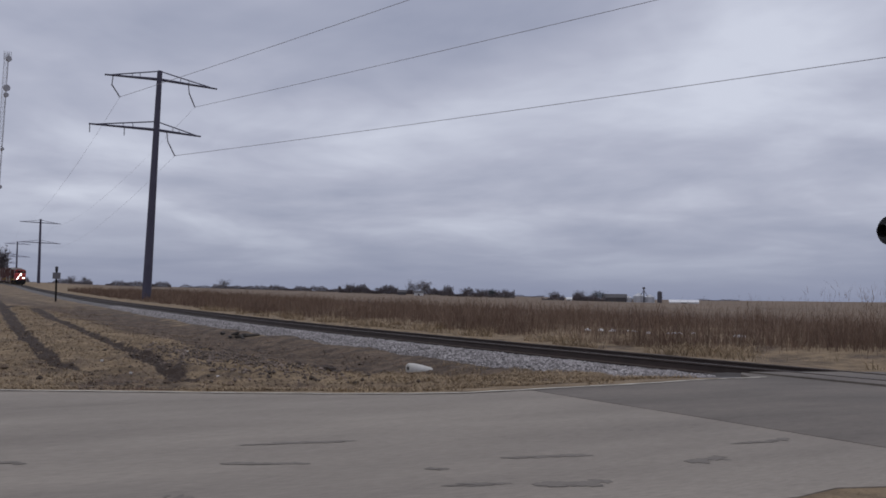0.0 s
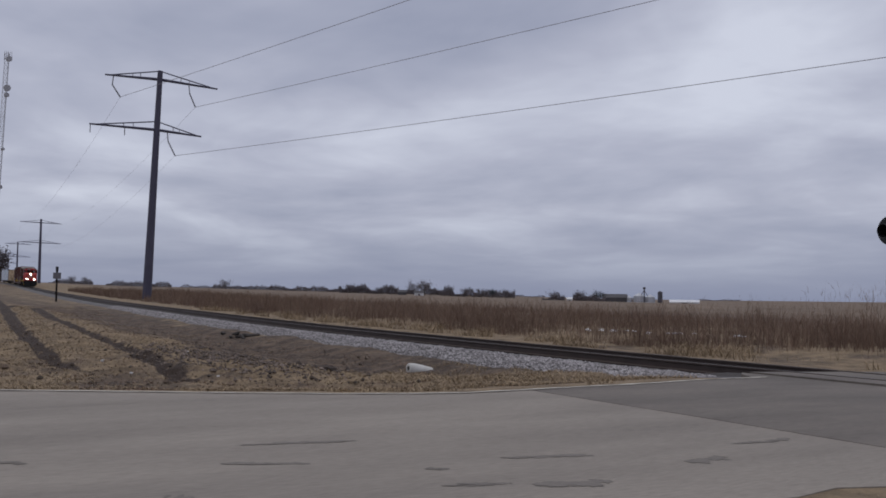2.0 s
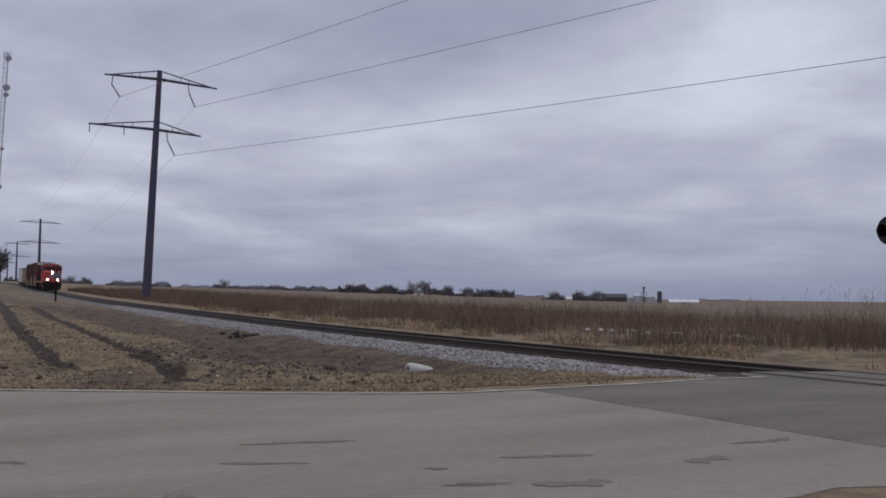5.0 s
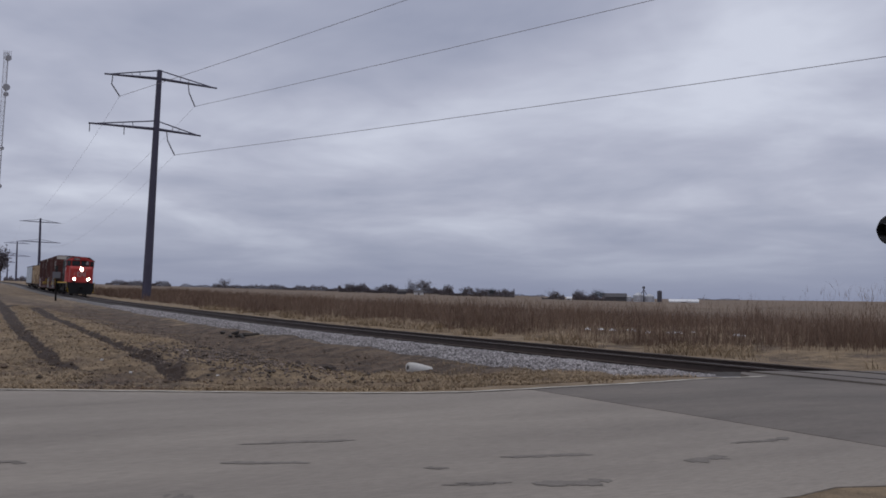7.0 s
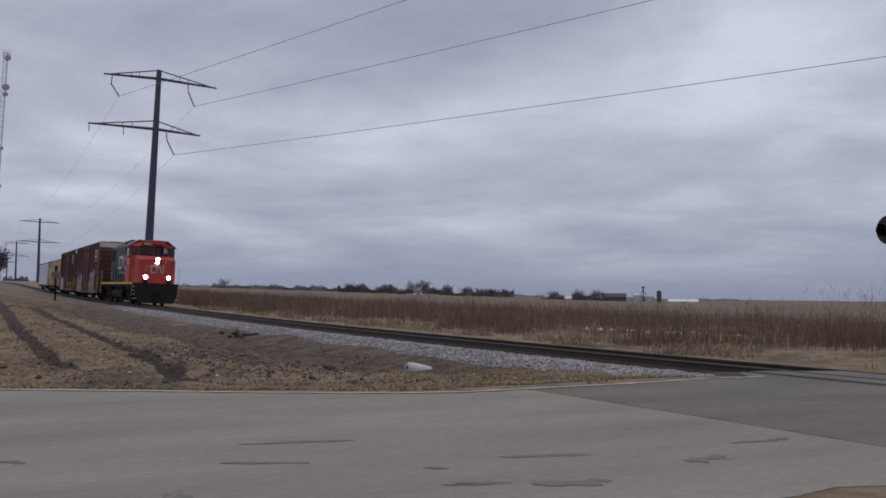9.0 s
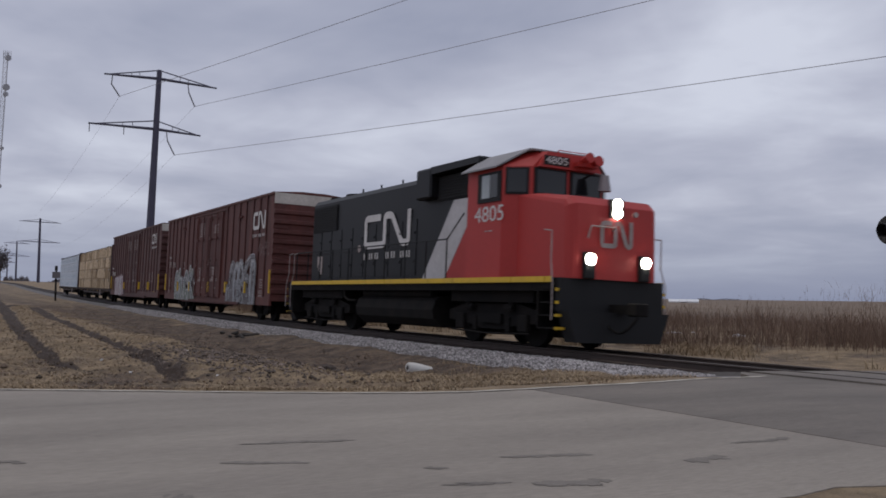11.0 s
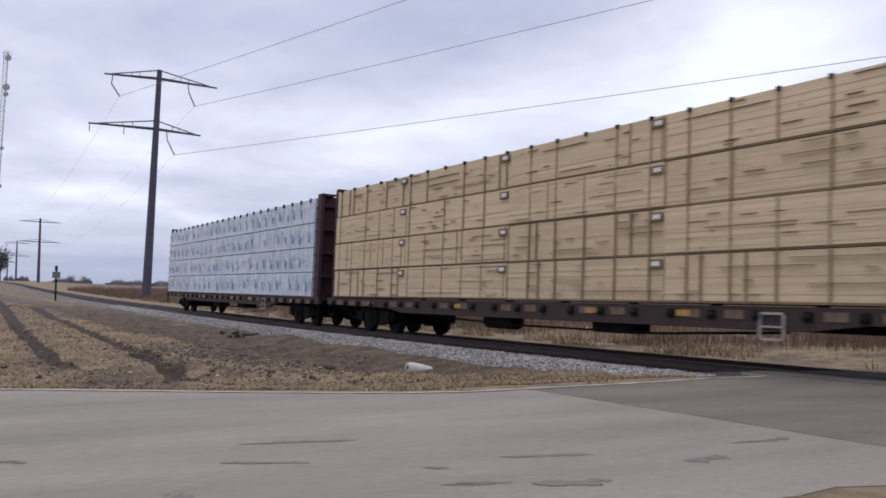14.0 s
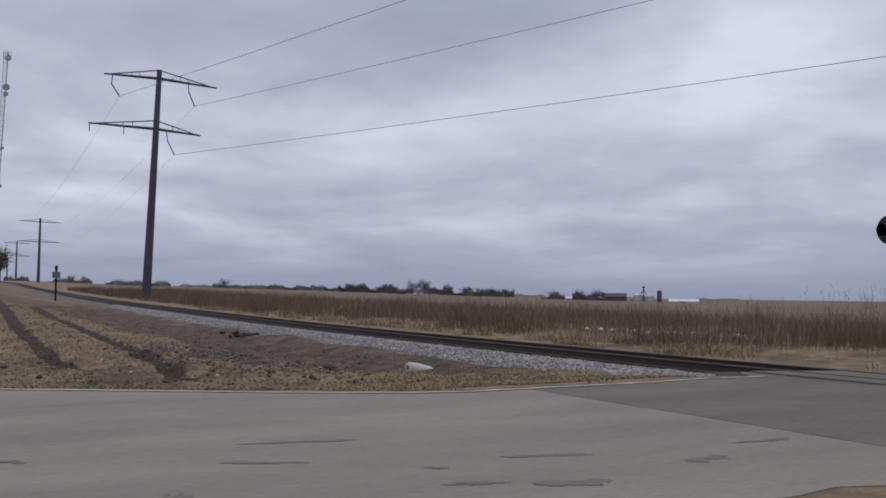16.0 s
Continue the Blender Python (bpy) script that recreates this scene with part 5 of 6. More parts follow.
def locomotive():
    lo = thing("diesel_locomotive", "red, white and black diesel locomotive with lit headlights", "locomotive")
    # frame and walkway
    bm = B()
    box(bm, -8.05, 8.05, -1.5, 1.5, 1.16, 1.36)
    box(bm, -8.0, 8.0, -0.6, 0.6, 0.8, 1.2)
    part("frame", bm, DARK, lo, "black underframe")
    for s in (-1, 1):
        bm = B()
        k = 0
        x = -7.65
        while x < 8.0:
            e = min(8.05, x + 1.29)
            a, b = sorted((s * 1.5, s * 1.55))
            box(bm, x + 0.015, e - 0.015, a, b, 1.34, 1.46)
            x = e
        part("walkway_edge", bm, YELLOW, lo, "yellow walkway edge strip")
    part("walkway", box(B(), -8.05, 8.05, -1.5, 1.5, 1.36, 1.44), DARK, lo, "black tread plate")
    # long hood
    hood = [(-0.9, 1.44), (-0.9, 4.2), (-0.78, 4.35), (-0.4, 4.42), (0.4, 4.42), (0.78, 4.35), (0.9, 4.2), (0.9, 1.44)]
    h = part("long_hood", prism_x(B(), hood, -7.35, 4.45), LOCO_BLACK, lo, "black engine hood")
    door = None
    for x in (-6.9, -6.0, -5.1, -4.2, -3.3, -2.4, -1.5, -0.6, 0.3):
        for z in (1.6, 2.43):
            if door is None:
                bm = box(B(), -0.41, 0.41, -0.018, 0.0, 0, 0.78)
                tube(bm, (0.3, -0.02, 0.4), (0.3, -0.045, 0.4), 0.04, 0.04, 8)
                door = part("hood_door", bm, LOCO_BLACK, h, "black engine room door")
                door.matrix_basis = pose(x, -0.9, z)
            else:
                again(door, h, pose(x, -0.9, z))
    bm = B()
    box(bm, -7.25, -5.1, -0.93, -0.9, 3.2, 4.1)
    grille = part("radiator_grille", bm, GRILLE, h, "dark slatted radiator intake")
    slat = part("slat", box(B(), -7.22, -5.13, -0.955, -0.93, 3.23, 3.27), GRILLE, grille)
    for z in range(1, 11):
        again(slat, grille, pose(0, 0, 0.079 * z))
    intake = part("air_intake", box(B(), 1.95, 4.4, -0.94, -0.9, 3.6, 4.25), GRILLE, h, "dark central air intake")
    slat = part("slat", box(B(), 2.0, 4.35, -0.97, -0.94, 3.64, 3.68), GRILLE, intake)
    for z in range(1, 8):
        again(slat, intake, pose(0, 0, 0.075 * z))
    bm = B()
    for x in (-6.5, -5.1):
        tube(bm, (x, 0, 4.34), (x, 0, 4.47), 0.62, 0.6, 20)
        tube(bm, (x, 0, 4.47), (x, 0, 4.5), 0.2, 0.2, 10)
    part("radiator_fan", bm, DARK, h, "round roof fans")
    part("roof_housing", box(B(), 1.1, 1.95, -1.2, 1.2, 3.66, 4.5, 0.05), LOCO_BLACK, h, "black roof housing in front of the intake")
    part("roof_overhang", prism(B(), [(1.95, 4.3), (1.95, 4.5), (4.45, 4.5), (4.45, 4.34)], -1.2, 1.2), LOCO_BLACK, h, "black overhanging roof above the intake")
    part("exhaust_stack", tube(B(), (0.2, 0, 4.3), (0.2, 0, 4.55), 0.22, 0.22, 10), DARK, h, "short black exhaust stack")
    for x in (-3.8, -2.4, -0.9, 0.5):
        part("lifting_eye", tube(B(), (x, -0.6, 4.3), (x, -0.6, 4.52), 0.03, 0.03, 6), LOCO_BLACK, h, "small lifting eye")
    # colour bands on the hood side
    Y = -0.931
    part("white_stripe", prism(B(), [(1.15, 1.46), (2.4, 1.46), (4.1, 3.56), (2.8, 3.56)], Y, Y + 0.03), LOCO_WHITE, h, "diagonal white stripe")
    part("red_panel", prism(B(), [(2.42, 1.46), (4.44, 1.46), (4.44, 3.56), (4.12, 3.56)], Y, Y + 0.03), LOCO_RED, h, "red lower hood panel")
    mark(h, -2.82, 0.36, 2.46, 3.58, Y - 0.006, LETTER, 0.21)
    tagged(part("web_line", word_bars(-2.8, 0.4, 2.1, 2.36, Y - 0.005), LETTER, h, "white bars of writing"), kind="stuff")
    tube_bm = tube(B(), (-3.18, Y - 0.004, 2.5), (-3.18, Y + 0.004, 2.5), 0.12, 0.12, 12)
    part("round_emblem", tube_bm, LETTER_DIM, h, "small round pale emblem")
    part("service_plate", prism(B(), [(-6.75, 2.35), (-6.28, 2.35), (-6.28, 1.72), (-6.45, 1.72), (-6.75, 2.02)], Y - 0.004, Y), LETTER_DIM, h, "pale data plate")
    part("hood_end", box(B(), -7.40, -7.35, -0.88, 0.88, 1.5, 4.2), LOCO_RED, h, "red rear end of the hood")
    # cab
    plan = [(4.47, -1.5), (6.0, -1.5), (6.48, -1.0), (6.48, 1.0), (6.0, 1.5), (4.47, 1.5)]
    bm = B()
    rings = [[bm.verts.new((x, y * k, z)) for x, y in plan] for z, k in ((1.44, 1), (4.02, 1), (4.40, 0.63))]
    for p, q in zip(rings, rings[1:]):
        for n in range(6):
            bm.faces.new((p[n], p[(n + 1) % 6], q[(n + 1) % 6], q[n]))
    bm.faces.new(rings[2])
    bm.faces.new(rings[0][::-1])
    bmesh.ops.recalc_face_normals(bm, faces=bm.faces)
    cab = part("cab", bm, LOCO_RED, lo, "red full-width cab")
    bm = B()
    for s in (-1, 1):
        v = [bm.verts.new(c) for c in ((4.38, s * 1.66, 3.98), (5.96, s * 1.66, 3.98), (6.3, s * 0.95, 4.43), (4.38, s * 0.95, 4.43))]
        w = [bm.verts.new(c.co + Vector((0, 0, 0.04))) for c in v]
        bm.faces.new(v)
        bm.faces.new(w[::-1])
        for i in range(4):
            bm.faces.new((v[i], w[i], w[(i + 1) % 4], v[(i + 1) % 4]))
    box(bm, 4.38, 6.4, -0.96, 0.96, 4.41, 4.45)
    bmesh.ops.recalc_face_normals(bm, faces=bm.faces)
    part("cab_roof", bm, ROOF_GREY, cab, "grey sloping cab roof")
    part("number_box", prism_x(B(), [(-0.9, 4.02), (-0.68, 4.38), (0.68, 4.38), (0.9, 4.02)], 6.3, 6.6), LOCO_RED, cab, "red number housing")
    for s in (-1, 1):
        a, b = sorted((s * 1.5, s * 1.535))
        bm = box(B(), 4.98, 5.98, a, b, 3.22, 3.92)
        f = part("side_window", bm, GRILLE, cab, "dark window frame")
        a, b = sorted((s * 1.53, s * 1.545))
        part("pane", box(B(), 5.18, 5.52, a, b, 3.32, 3.86), PANE, f, "pale side pane")
        part("pane", box(B(), 5.54, 5.86, a, b, 3.32, 3.86), GLASS, f, "dark side pane")
    for y0, y1 in ((-0.96, -0.05), (0.05, 0.96)):
        f = part("windshield", box(B(), 6.46, 6.51, y0, y1, 3.36, 4.0), GRILLE, cab, "black windshield gasket")
        part("pane", box(B(), 6.5, 6.525, y0 + 0.06, y1 - 0.06, 3.42, 3.95), GLASS, f, "dark windshield glass")
    for k in (-1, 1):
        f = part("corner_window", box(B(), -0.02, 0.02, -0.27, 0.27, -0.31, 0.31), GRILLE, cab, "black corner window gasket")
        f.matrix_basis = pose(6.245, k * 1.255, 3.68, 0, 0, k * 43.3)
        part("pane", box(B(), 0.015, 0.035, -0.22, 0.22, -0.26, 0.26), GLASS, f, "dark corner glass")
    lettering("4805", 0.52, 5.48, 2.93, -1.508, cab, LETTER, 1.26, "white locomotive number")
    part("small_line", bars(B(), 5.25, 5.7, 2.52, 2.58, 1, -1.505, 5), LETTER_DIM, cab, "tiny pale writing")
    nb = lettering("4805", 0.24, 0, 0, 0, cab, LETTER, 0.62, "white number in the number board")
    nb.matrix_basis = pose(6.618, -0.42, 4.18, 90, 0, 90)
    part("number_board", box(B(), 6.6, 6.612, -0.78, -0.06, 4.07, 4.29), GRILLE, cab, "black number board")
    bm = B()
    tube(bm, (6.72, 0.5, 4.2), (7.0, 0.5, 4.24), 0.06, 0.13, 10)
    tube(bm, (6.72, 0.2, 4.24), (7.05, 0.2, 4.28), 0.05, 0.12, 10)
    box(bm, 6.58, 6.8, 0.05, 0.65, 4.1, 4.2)
    path(bm, [(6.45, -0.3, 4.38), (6.5, -0.3, 4.46), (6.5, 0.6, 4.46), (6.45, 0.6, 4.38)], 0.012, 5)
    part("horn", bm, LOCO_RED, cab, "red air horns")
    bm = B()
    tube(bm, (6.95, 0.7, 3.55), (6.95, 0.7, 3.92), 0.16, 0.1, 12)
    tube(bm, (6.95, 0.7, 3.92), (6.6, 0.7, 4.0), 0.03, 0.03, 6)
    part("bell", bm, ROOF_GREY, cab, "bell below the horns")
    # nose
    nose_top = [(6.2, 1.44), (6.2, 3.34), (7.0, 3.34), (8.05, 3.2), (8.22, 3.03), (8.26, 1.44)]
    bm = prism(B(), nose_top, -1.22, 1.22)
    bmesh.ops.bevel(bm, geom=[e for e in bm.edges if abs(e.verts[0].co.y) > 1.1 and e.verts[0].co.y * e.verts[1].co.y > 0 and min(e.verts[0].co.x, e.verts[1].co.x) > 6.9], offset=0.2, segments=3, affect="EDGES", profile=0.5)
    nose = part("nose", bm, LOCO_RED, lo, "red wide nose")
    part("anti_glare", box(B(), 6.5, 7.0, -0.95, 0.95, 3.30, 3.352), GRILLE, nose, "dark anti-glare panel")
    mark(nose, 0, 0.9, 0, 0.62, 0, LETTER_DIM, 0.1)
    em = nose.children[-1]
    em.matrix_basis = pose(8.272, -0.45, 2.12, 0, 0, 90)
    bm = box(B(), 8.18, 8.27, -0.2, 0.2, 2.78, 3.18, 0.02)
    hl = part("headlight_housing", bm, GRILLE, nose, "black headlight housing")
    for z in (2.88, 3.08):
        part("headlight", tube(B(), (8.26, 0, z), (8.29, 0, z), 0.11, 0.11, 14), LAMP, hl, "glowing headlight")
    for y in (-0.76, 0.76):
        bm = box(B(), 8.1, 8.36, y - 0.14, y + 0.14, 1.44, 2.0, 0.02)
        d = part("ditch_light_housing", bm, GRILLE, lo, "black ditch light housing")
        part("ditch_light", tube(B(), (8.355, y, 1.85), (8.38, y, 1.85), 0.12, 0.12, 14), LAMP, d, "glowing ditch light")
    part("nose_rail", path(B(), [(8.24, -0.75, 2.3), (8.34, -0.75, 2.56), (8.34, -0.1, 2.56), (8.24, -0.1, 2.5)], 0.018, 6), LETTER_DIM, nose, "white bent grab rail on the nose")
    part("class_light", tube(B(), (8.22, 0.55, 2.9), (8.25, 0.55, 2.9), 0.06, 0.06, 10), LETTER_DIM, nose, "unlit class lamp")
    # pilot, steps, rails
    for s in (-1, 1):
        bm = B()
        a, b = sorted((s * 8.05, s * 8.2))
        box(bm, a, b, -1.42, 1.42, 0.75, 1.44)
        prism_x(bm, [(-1.38, 0.75), (-1.15, 0.1), (1.15, 0.1), (1.38, 0.75)], *sorted((s * 8.05, s * 8.45)))
        part("pilot", bm, GRILLE, lo, "black pilot plate and plough")
        coupler(lo, s * 8.2, s)
        for t in (-1, 1):
            bm = B()
            for k in range(4):
                y0, y1 = sorted((t * 1.02, t * 1.5))
                box(bm, *sorted((s * (7.55 + 0.04 * k), s * 8.15)), y0, y1, 0.36 + 0.27 * k, 0.39 + 0.27 * k)
            box(bm, *sorted((s * 7.5, s * 7.55)), *sorted((t * 1.02, t * 1.5)), 0.36, 1.3)
            st = part("step_well", bm, DARK, lo, "black boarding steps")
            bm = B()
            for k in range(4):
                y0, y1 = sorted((t * 1.02, t * 1.5))
                box(bm, *sorted((s * 8.15, s * 8.18)), y0, y1, 0.35 + 0.27 * k, 0.41 + 0.27 * k)
            part("step_edge", bm, YELLOW, st, "yellow step edges")
            bm = B()
            for q in ((8.12,) if s > 0 else (7.62, 8.12)):
                path(bm, [(s * q, t * 1.56, 0.55), (s * q, t * 1.56, 1.35), (s * (q - 0.12), t * 1.52, 1.75), (s * (q - 0.12), t * 1.52, 2.42), (s * (q - 0.42), t * 1.50, 2.46)], 0.015, 6)
            part("grab_rail", bm, LETTER_DIM, lo, "white bent grab rails")
        bm = B()
        xs = [-7.3, -6.2, -5.1, -4.0, -2.7, -1.4, -0.1, 1.2, 2.4, 3.5]
        for x in xs:
            tube(bm, (x, s * 1.49, 1.4), (x, s * 1.49, 2.45), 0.022, 0.022, 6)
        path(bm, [(-7.3, s * 1.49, 2.45), (3.5, s * 1.49, 2.45), (4.3, s * 1.49, 3.05)], 0.02, 6)
        part("handrail", bm, GRILLE, lo, "thin black walkway handrail")
    # under the frame
    bm = B()
    tk = [(-1.38, 0.42), (-1.42, 0.65), (-1.35, 0.9), (-1.15, 1.02), (1.15, 1.02), (1.35, 0.9), (1.42, 0.65), (1.38, 0.42), (1.1, 0.2), (-1.1, 0.2)]
    prism_x(bm, tk, -2.15, 2.75)
    part("fuel_tank", bm, DARK, lo, "dark fuel tank")
    bm = B()
    for s in (-1, 1):
        tube(bm, (-1.9, s * 1.2, 1.08), (2.4, s * 1.2, 1.08), 0.11, 0.11, 10)
        path(bm, [(-2.9, s * 1.5, 1.15), (-2.8, s * 1.52, 0.95), (-2.5, s * 1.5, 0.84), (-2.15, s * 1.4, 0.86)], 0.03, 6)
    part("air_reservoir", bm, DARK, lo, "long air tanks and pipes")
    for a, b in ((-7.4, -3.2), (3.2, 7.4)):
        bm = box(B(), a, b, -0.55, 0.55, 0.2, 1.16)
        box(bm, a + 0.3, b - 0.3, -1.3, 1.3, 0.9, 1.16)
        part("traction_gear", bm, DARK, lo, "black motors and beams above the wheels")
    for x in (-5.2, 5.2):
        bm = B()
        for s in (-1, 1):
            y0, y1 = sorted((s * 1.0, s * 1.16))
            prism(bm, [(x - 2.0, 0.55), (x - 2.0, 0.78), (x - 1.2, 0.95), (x + 1.2, 0.95), (x + 2.0, 0.78), (x + 2.0, 0.55), (x + 0.9, 0.45), (x + 0.4, 0.36), (x - 0.4, 0.36), (x - 0.9, 0.45)], y0, y1)
            for q in (-1.37, 1.37):
                box(bm, x + q - 0.2, x + q + 0.2, *sorted((s * 1.1, s * 1.24)), 0.32, 0.72, 0.03)
                tube(bm, (x + q - 0.45 * np.sign(q), s * 1.2, 0.78), (x + q - 0.45 * np.sign(q), s * 1.2, 1.1), 0.1, 0.1, 8)
            box(bm, x - 0.5, x + 0.5, *sorted((s * 1.14, s * 1.24)), 0.5, 0.72)
        box(bm, x - 0.5, x + 0.5, -1.0, 1.0, 0.5, 0.9)
        box(bm, x - 1.95, x + 1.95, -0.62, 0.62, 0.24, 0.85, 0.04)
        for s in (-1, 1):
            for q in (-0.72, 0.72):
                box(bm, x + q - 0.09, x + q + 0.09, *sorted((s * 0.84, s * 1.2)), 0.3, 0.66, 0.02)
                tube(bm, (x + q, s * 1.22, 0.86), (x + q + 0.3 * np.sign(q), s * 1.22, 0.86), 0.085, 0.085, 10)
            path(bm, [(x - 1.7, s * 1.26, 0.3), (x - 0.3, s * 1.28, 0.26), (x + 0.3, s * 1.28, 0.26), (x + 1.7, s * 1.26, 0.3)], 0.022, 5)
        t = part("truck_frame", bm, DARK, lo, "black locomotive truck frame")
        t.matrix_basis = pose(0, 0, -LOCO_RISE)
        for q in (-1.37, 1.37):
            wheelset(t, x + q, 0.508)
    return lo


# ---------------- power line, tower and posts ----------------


def cable(name, p, q, sag, label, r=0.03, n=28):
    bm = B()
    p, q = Vector(p), Vector(q)
    pts = []
    for i in range(n + 1):
        t = i / n
        v = p.lerp(q, t)
        v.z -= 4 * sag * t * (1 - t)
        pts.append(v)
    path(bm, pts, r, 4)
    tagged(link(name, bm, WIRE), label, "power cable", "power line cables")


def power_pole(foot, top, r0, r1, arms, label):
    """arms: pairs of a left and a right tip, each arm with tie rods to the pole."""
    foot, top = Vector(foot), Vector(top)
    foot.z -= 1.2
    p = thing("power_pole", label, "utility pole", "transmission line poles")
    bm = B()
    tube(bm, foot, top, r0, r1, 14)
    part("shaft", bm, POLE_STEEL, p, "tapered dark steel shaft")
    for left, right in arms:
        left, right = Vector(left), Vector(right)
        mid = foot + (top - foot) * ((0.5 * (left.z + right.z) - foot.z) / (top.z - foot.z))
        bm = B()
        for tip in (left, right):
            tube(bm, mid, tip, 0.19, 0.10, 6)
        a = part("crossarm", bm, POLE_STEEL, p, "tapered steel crossarm")
        bm = B()
        head = mid + Vector((0, 0, 1.0))
        for tip in (left, right):
            tube(bm, head, mid.lerp(tip, 0.93), 0.075, 0.075, 5)
            for k in (0.35, 0.5):
                tube(bm, mid.lerp(tip, k), head.lerp(mid.lerp(tip, 0.93), k + 0.04), 0.04, 0.04, 5)
        part("tie_rod", bm, POLE_STEEL, a, "thin stay rods")
    return p


def insulator(parent, a, b, c):
    bm = path(B(), [a, b], 0.06, 6)
    a, b, c = Vector(a), Vector(b), Vector(c)
    for k in range(10):
        q = b.lerp(c, k / 9)
        w = (c - b).normalized()
        tube(bm, q - 0.03 * w, q + 0.03 * w, 0.1, 0.1, 8)
    tube(bm, b, c, 0.06, 0.06, 6)
    part("insulator", bm, INSUL, parent, "grey swung insulator string")


pole1 = power_pole((-109.53, 10.49, 1.13), (-109.36, 11.27, 27.54), 0.545, 0.3,
                   [((-110.32, 5.19, 26.51), (-110.54, 18.52, 26.51)), ((-109.72, 3.54, 20.44), (-110.97, 16.76, 20.44))], "tall dark steel power pole with two double crossarms")
for a, b, c in (((-110.37, 6.14, 26.45), (-110.39, 6.05, 25.43), (-110.23, 6.95, 24.04)),
                ((-108.6, 14.48, 26.3), (-108.57, 14.62, 25.08), (-108.39, 15.29, 23.48)),
                ((-109.15, 12.22, 20.3), (-109.11, 12.37, 19.12), (-108.92, 13.17, 17.47))):
    insulator(pole1, a, b, c)
for x, y, z in ((-110.0, 3.7, 20.4), (-109.9, 7.5, 20.4)):
    part("hanger", tube(B(), (x, y, z), (x, y, z - 0.9), 0.05, 0.05, 6), INSUL, pole1, "short empty hanger")
FAR = [(-372.9, 26.95, 3.6, 28.7), (-597.8, 38.6, 6.2, 31.1), (-847.4, 53.2, 9.0, 34.2), (-1100, 66, 11, 36.5)]
for k, (x, y, z0, z1) in enumerate(FAR):
    h = z1 - 1.3
    power_pole((x, y, z0), (x, y, z1), 0.62, 0.34, [((x + 0.6, y - 7.3, h), (x - 0.6, y + 7.4, h - 0.2)), ((x + 0.6, y - 7.4, h - 7.6), (x - 0.6, y + 7.4, h - 7.8))], "distant dark steel power pole with two double arms")
ends = [(-110.23, 6.95, 24.04), (-108.39, 15.29, 23.48), (-108.92, 13.17, 17.47)]
last = ends
for x, y, z0, z1 in FAR:
    h = z1 - 1.3
    now = [(x, y - 6.8, h - 1.6), (x, y + 4.2, h - 1.6), (x, y + 4.2, h - 9.2)]
    for p, q in zip(last, now):
        cable("power_cable", p, q, 3.2, "thin sagging power cable between distant poles", 0.013)
    last = now


def tower():
    t = thing("lattice_tower", "tall grey lattice radio tower with antenna drums", "radio tower")
    foot, top = Vector((-299.2, 6.1, 1.5)), Vector((-299.3, 8.2, 72.7))
    bm = B()
    w = 0.75
    legs = [Vector((w * math.cos(a), w * math.sin(a), 0)) for a in (0.3, 2.4, 4.5)]
    for g in legs:
        tube(bm, foot + g, top + g, 0.07, 0.07, 5)
    n = 48
    for i in range(n):
        a, b = foot.lerp(top, i / n), foot.lerp(top, (i + 1) / n)
        for j in range(3):
            tube(bm, a + legs[j], b + legs[(j + 1) % 3], 0.035, 0.035, 4, False)
            tube(bm, b + legs[j], b + legs[(j + 1) % 3], 0.03, 0.03, 4, False)
    part("mast", bm, GALV, t, "triangular lattice mast")
    for f, r in ((0.975, 0.85), (0.85, 1.0), (0.82, 0.7), (0.59, 0.5), (0.43, 0.6)):
        c = foot.lerp(top, f)
        bm = tube(B(), c + Vector((0.9, 0.3, 0)), c + Vector((1.5, 0.5, 0)), r, r, 14)
        part("antenna_drum", bm, GALV, t, "round drum antenna")
    bm = B()
    for k in range(5):
        tube(bm, top + Vector((0.5, -0.9 + 0.5 * k, -2)), top + Vector((0.5, -0.9 + 0.5 * k, 0.6)), 0.07, 0.07, 5)
    part("panel_antenna", bm, GALV, t, "upright panel antennas")


tower()


def track_sign():
    x, y = -84.4, -2.47
    s = thing("track_sign", "dark post beside the track with a square grey sign", "railway sign")
    z = land(x, y)[0]
    part("post", box(B(), x - 0.07, x + 0.07, y - 0.07, y + 0.07, z - 0.3, z + 2.95), DARK, s, "dark wooden post")
    part("plate", box(B(), x + 0.072, x + 0.1, y - 0.32, y + 0.32, z + 1.95, z + 2.5, 0.01), INSUL, s, "weathered grey sign plate")
    part("cap", box(B(), x - 0.11, x + 0.11, y - 0.11, y + 0.11, z + 2.6, z + 3.02, 0.02), SIGNAL_BLACK, s, "black head of the post")


track_sign()


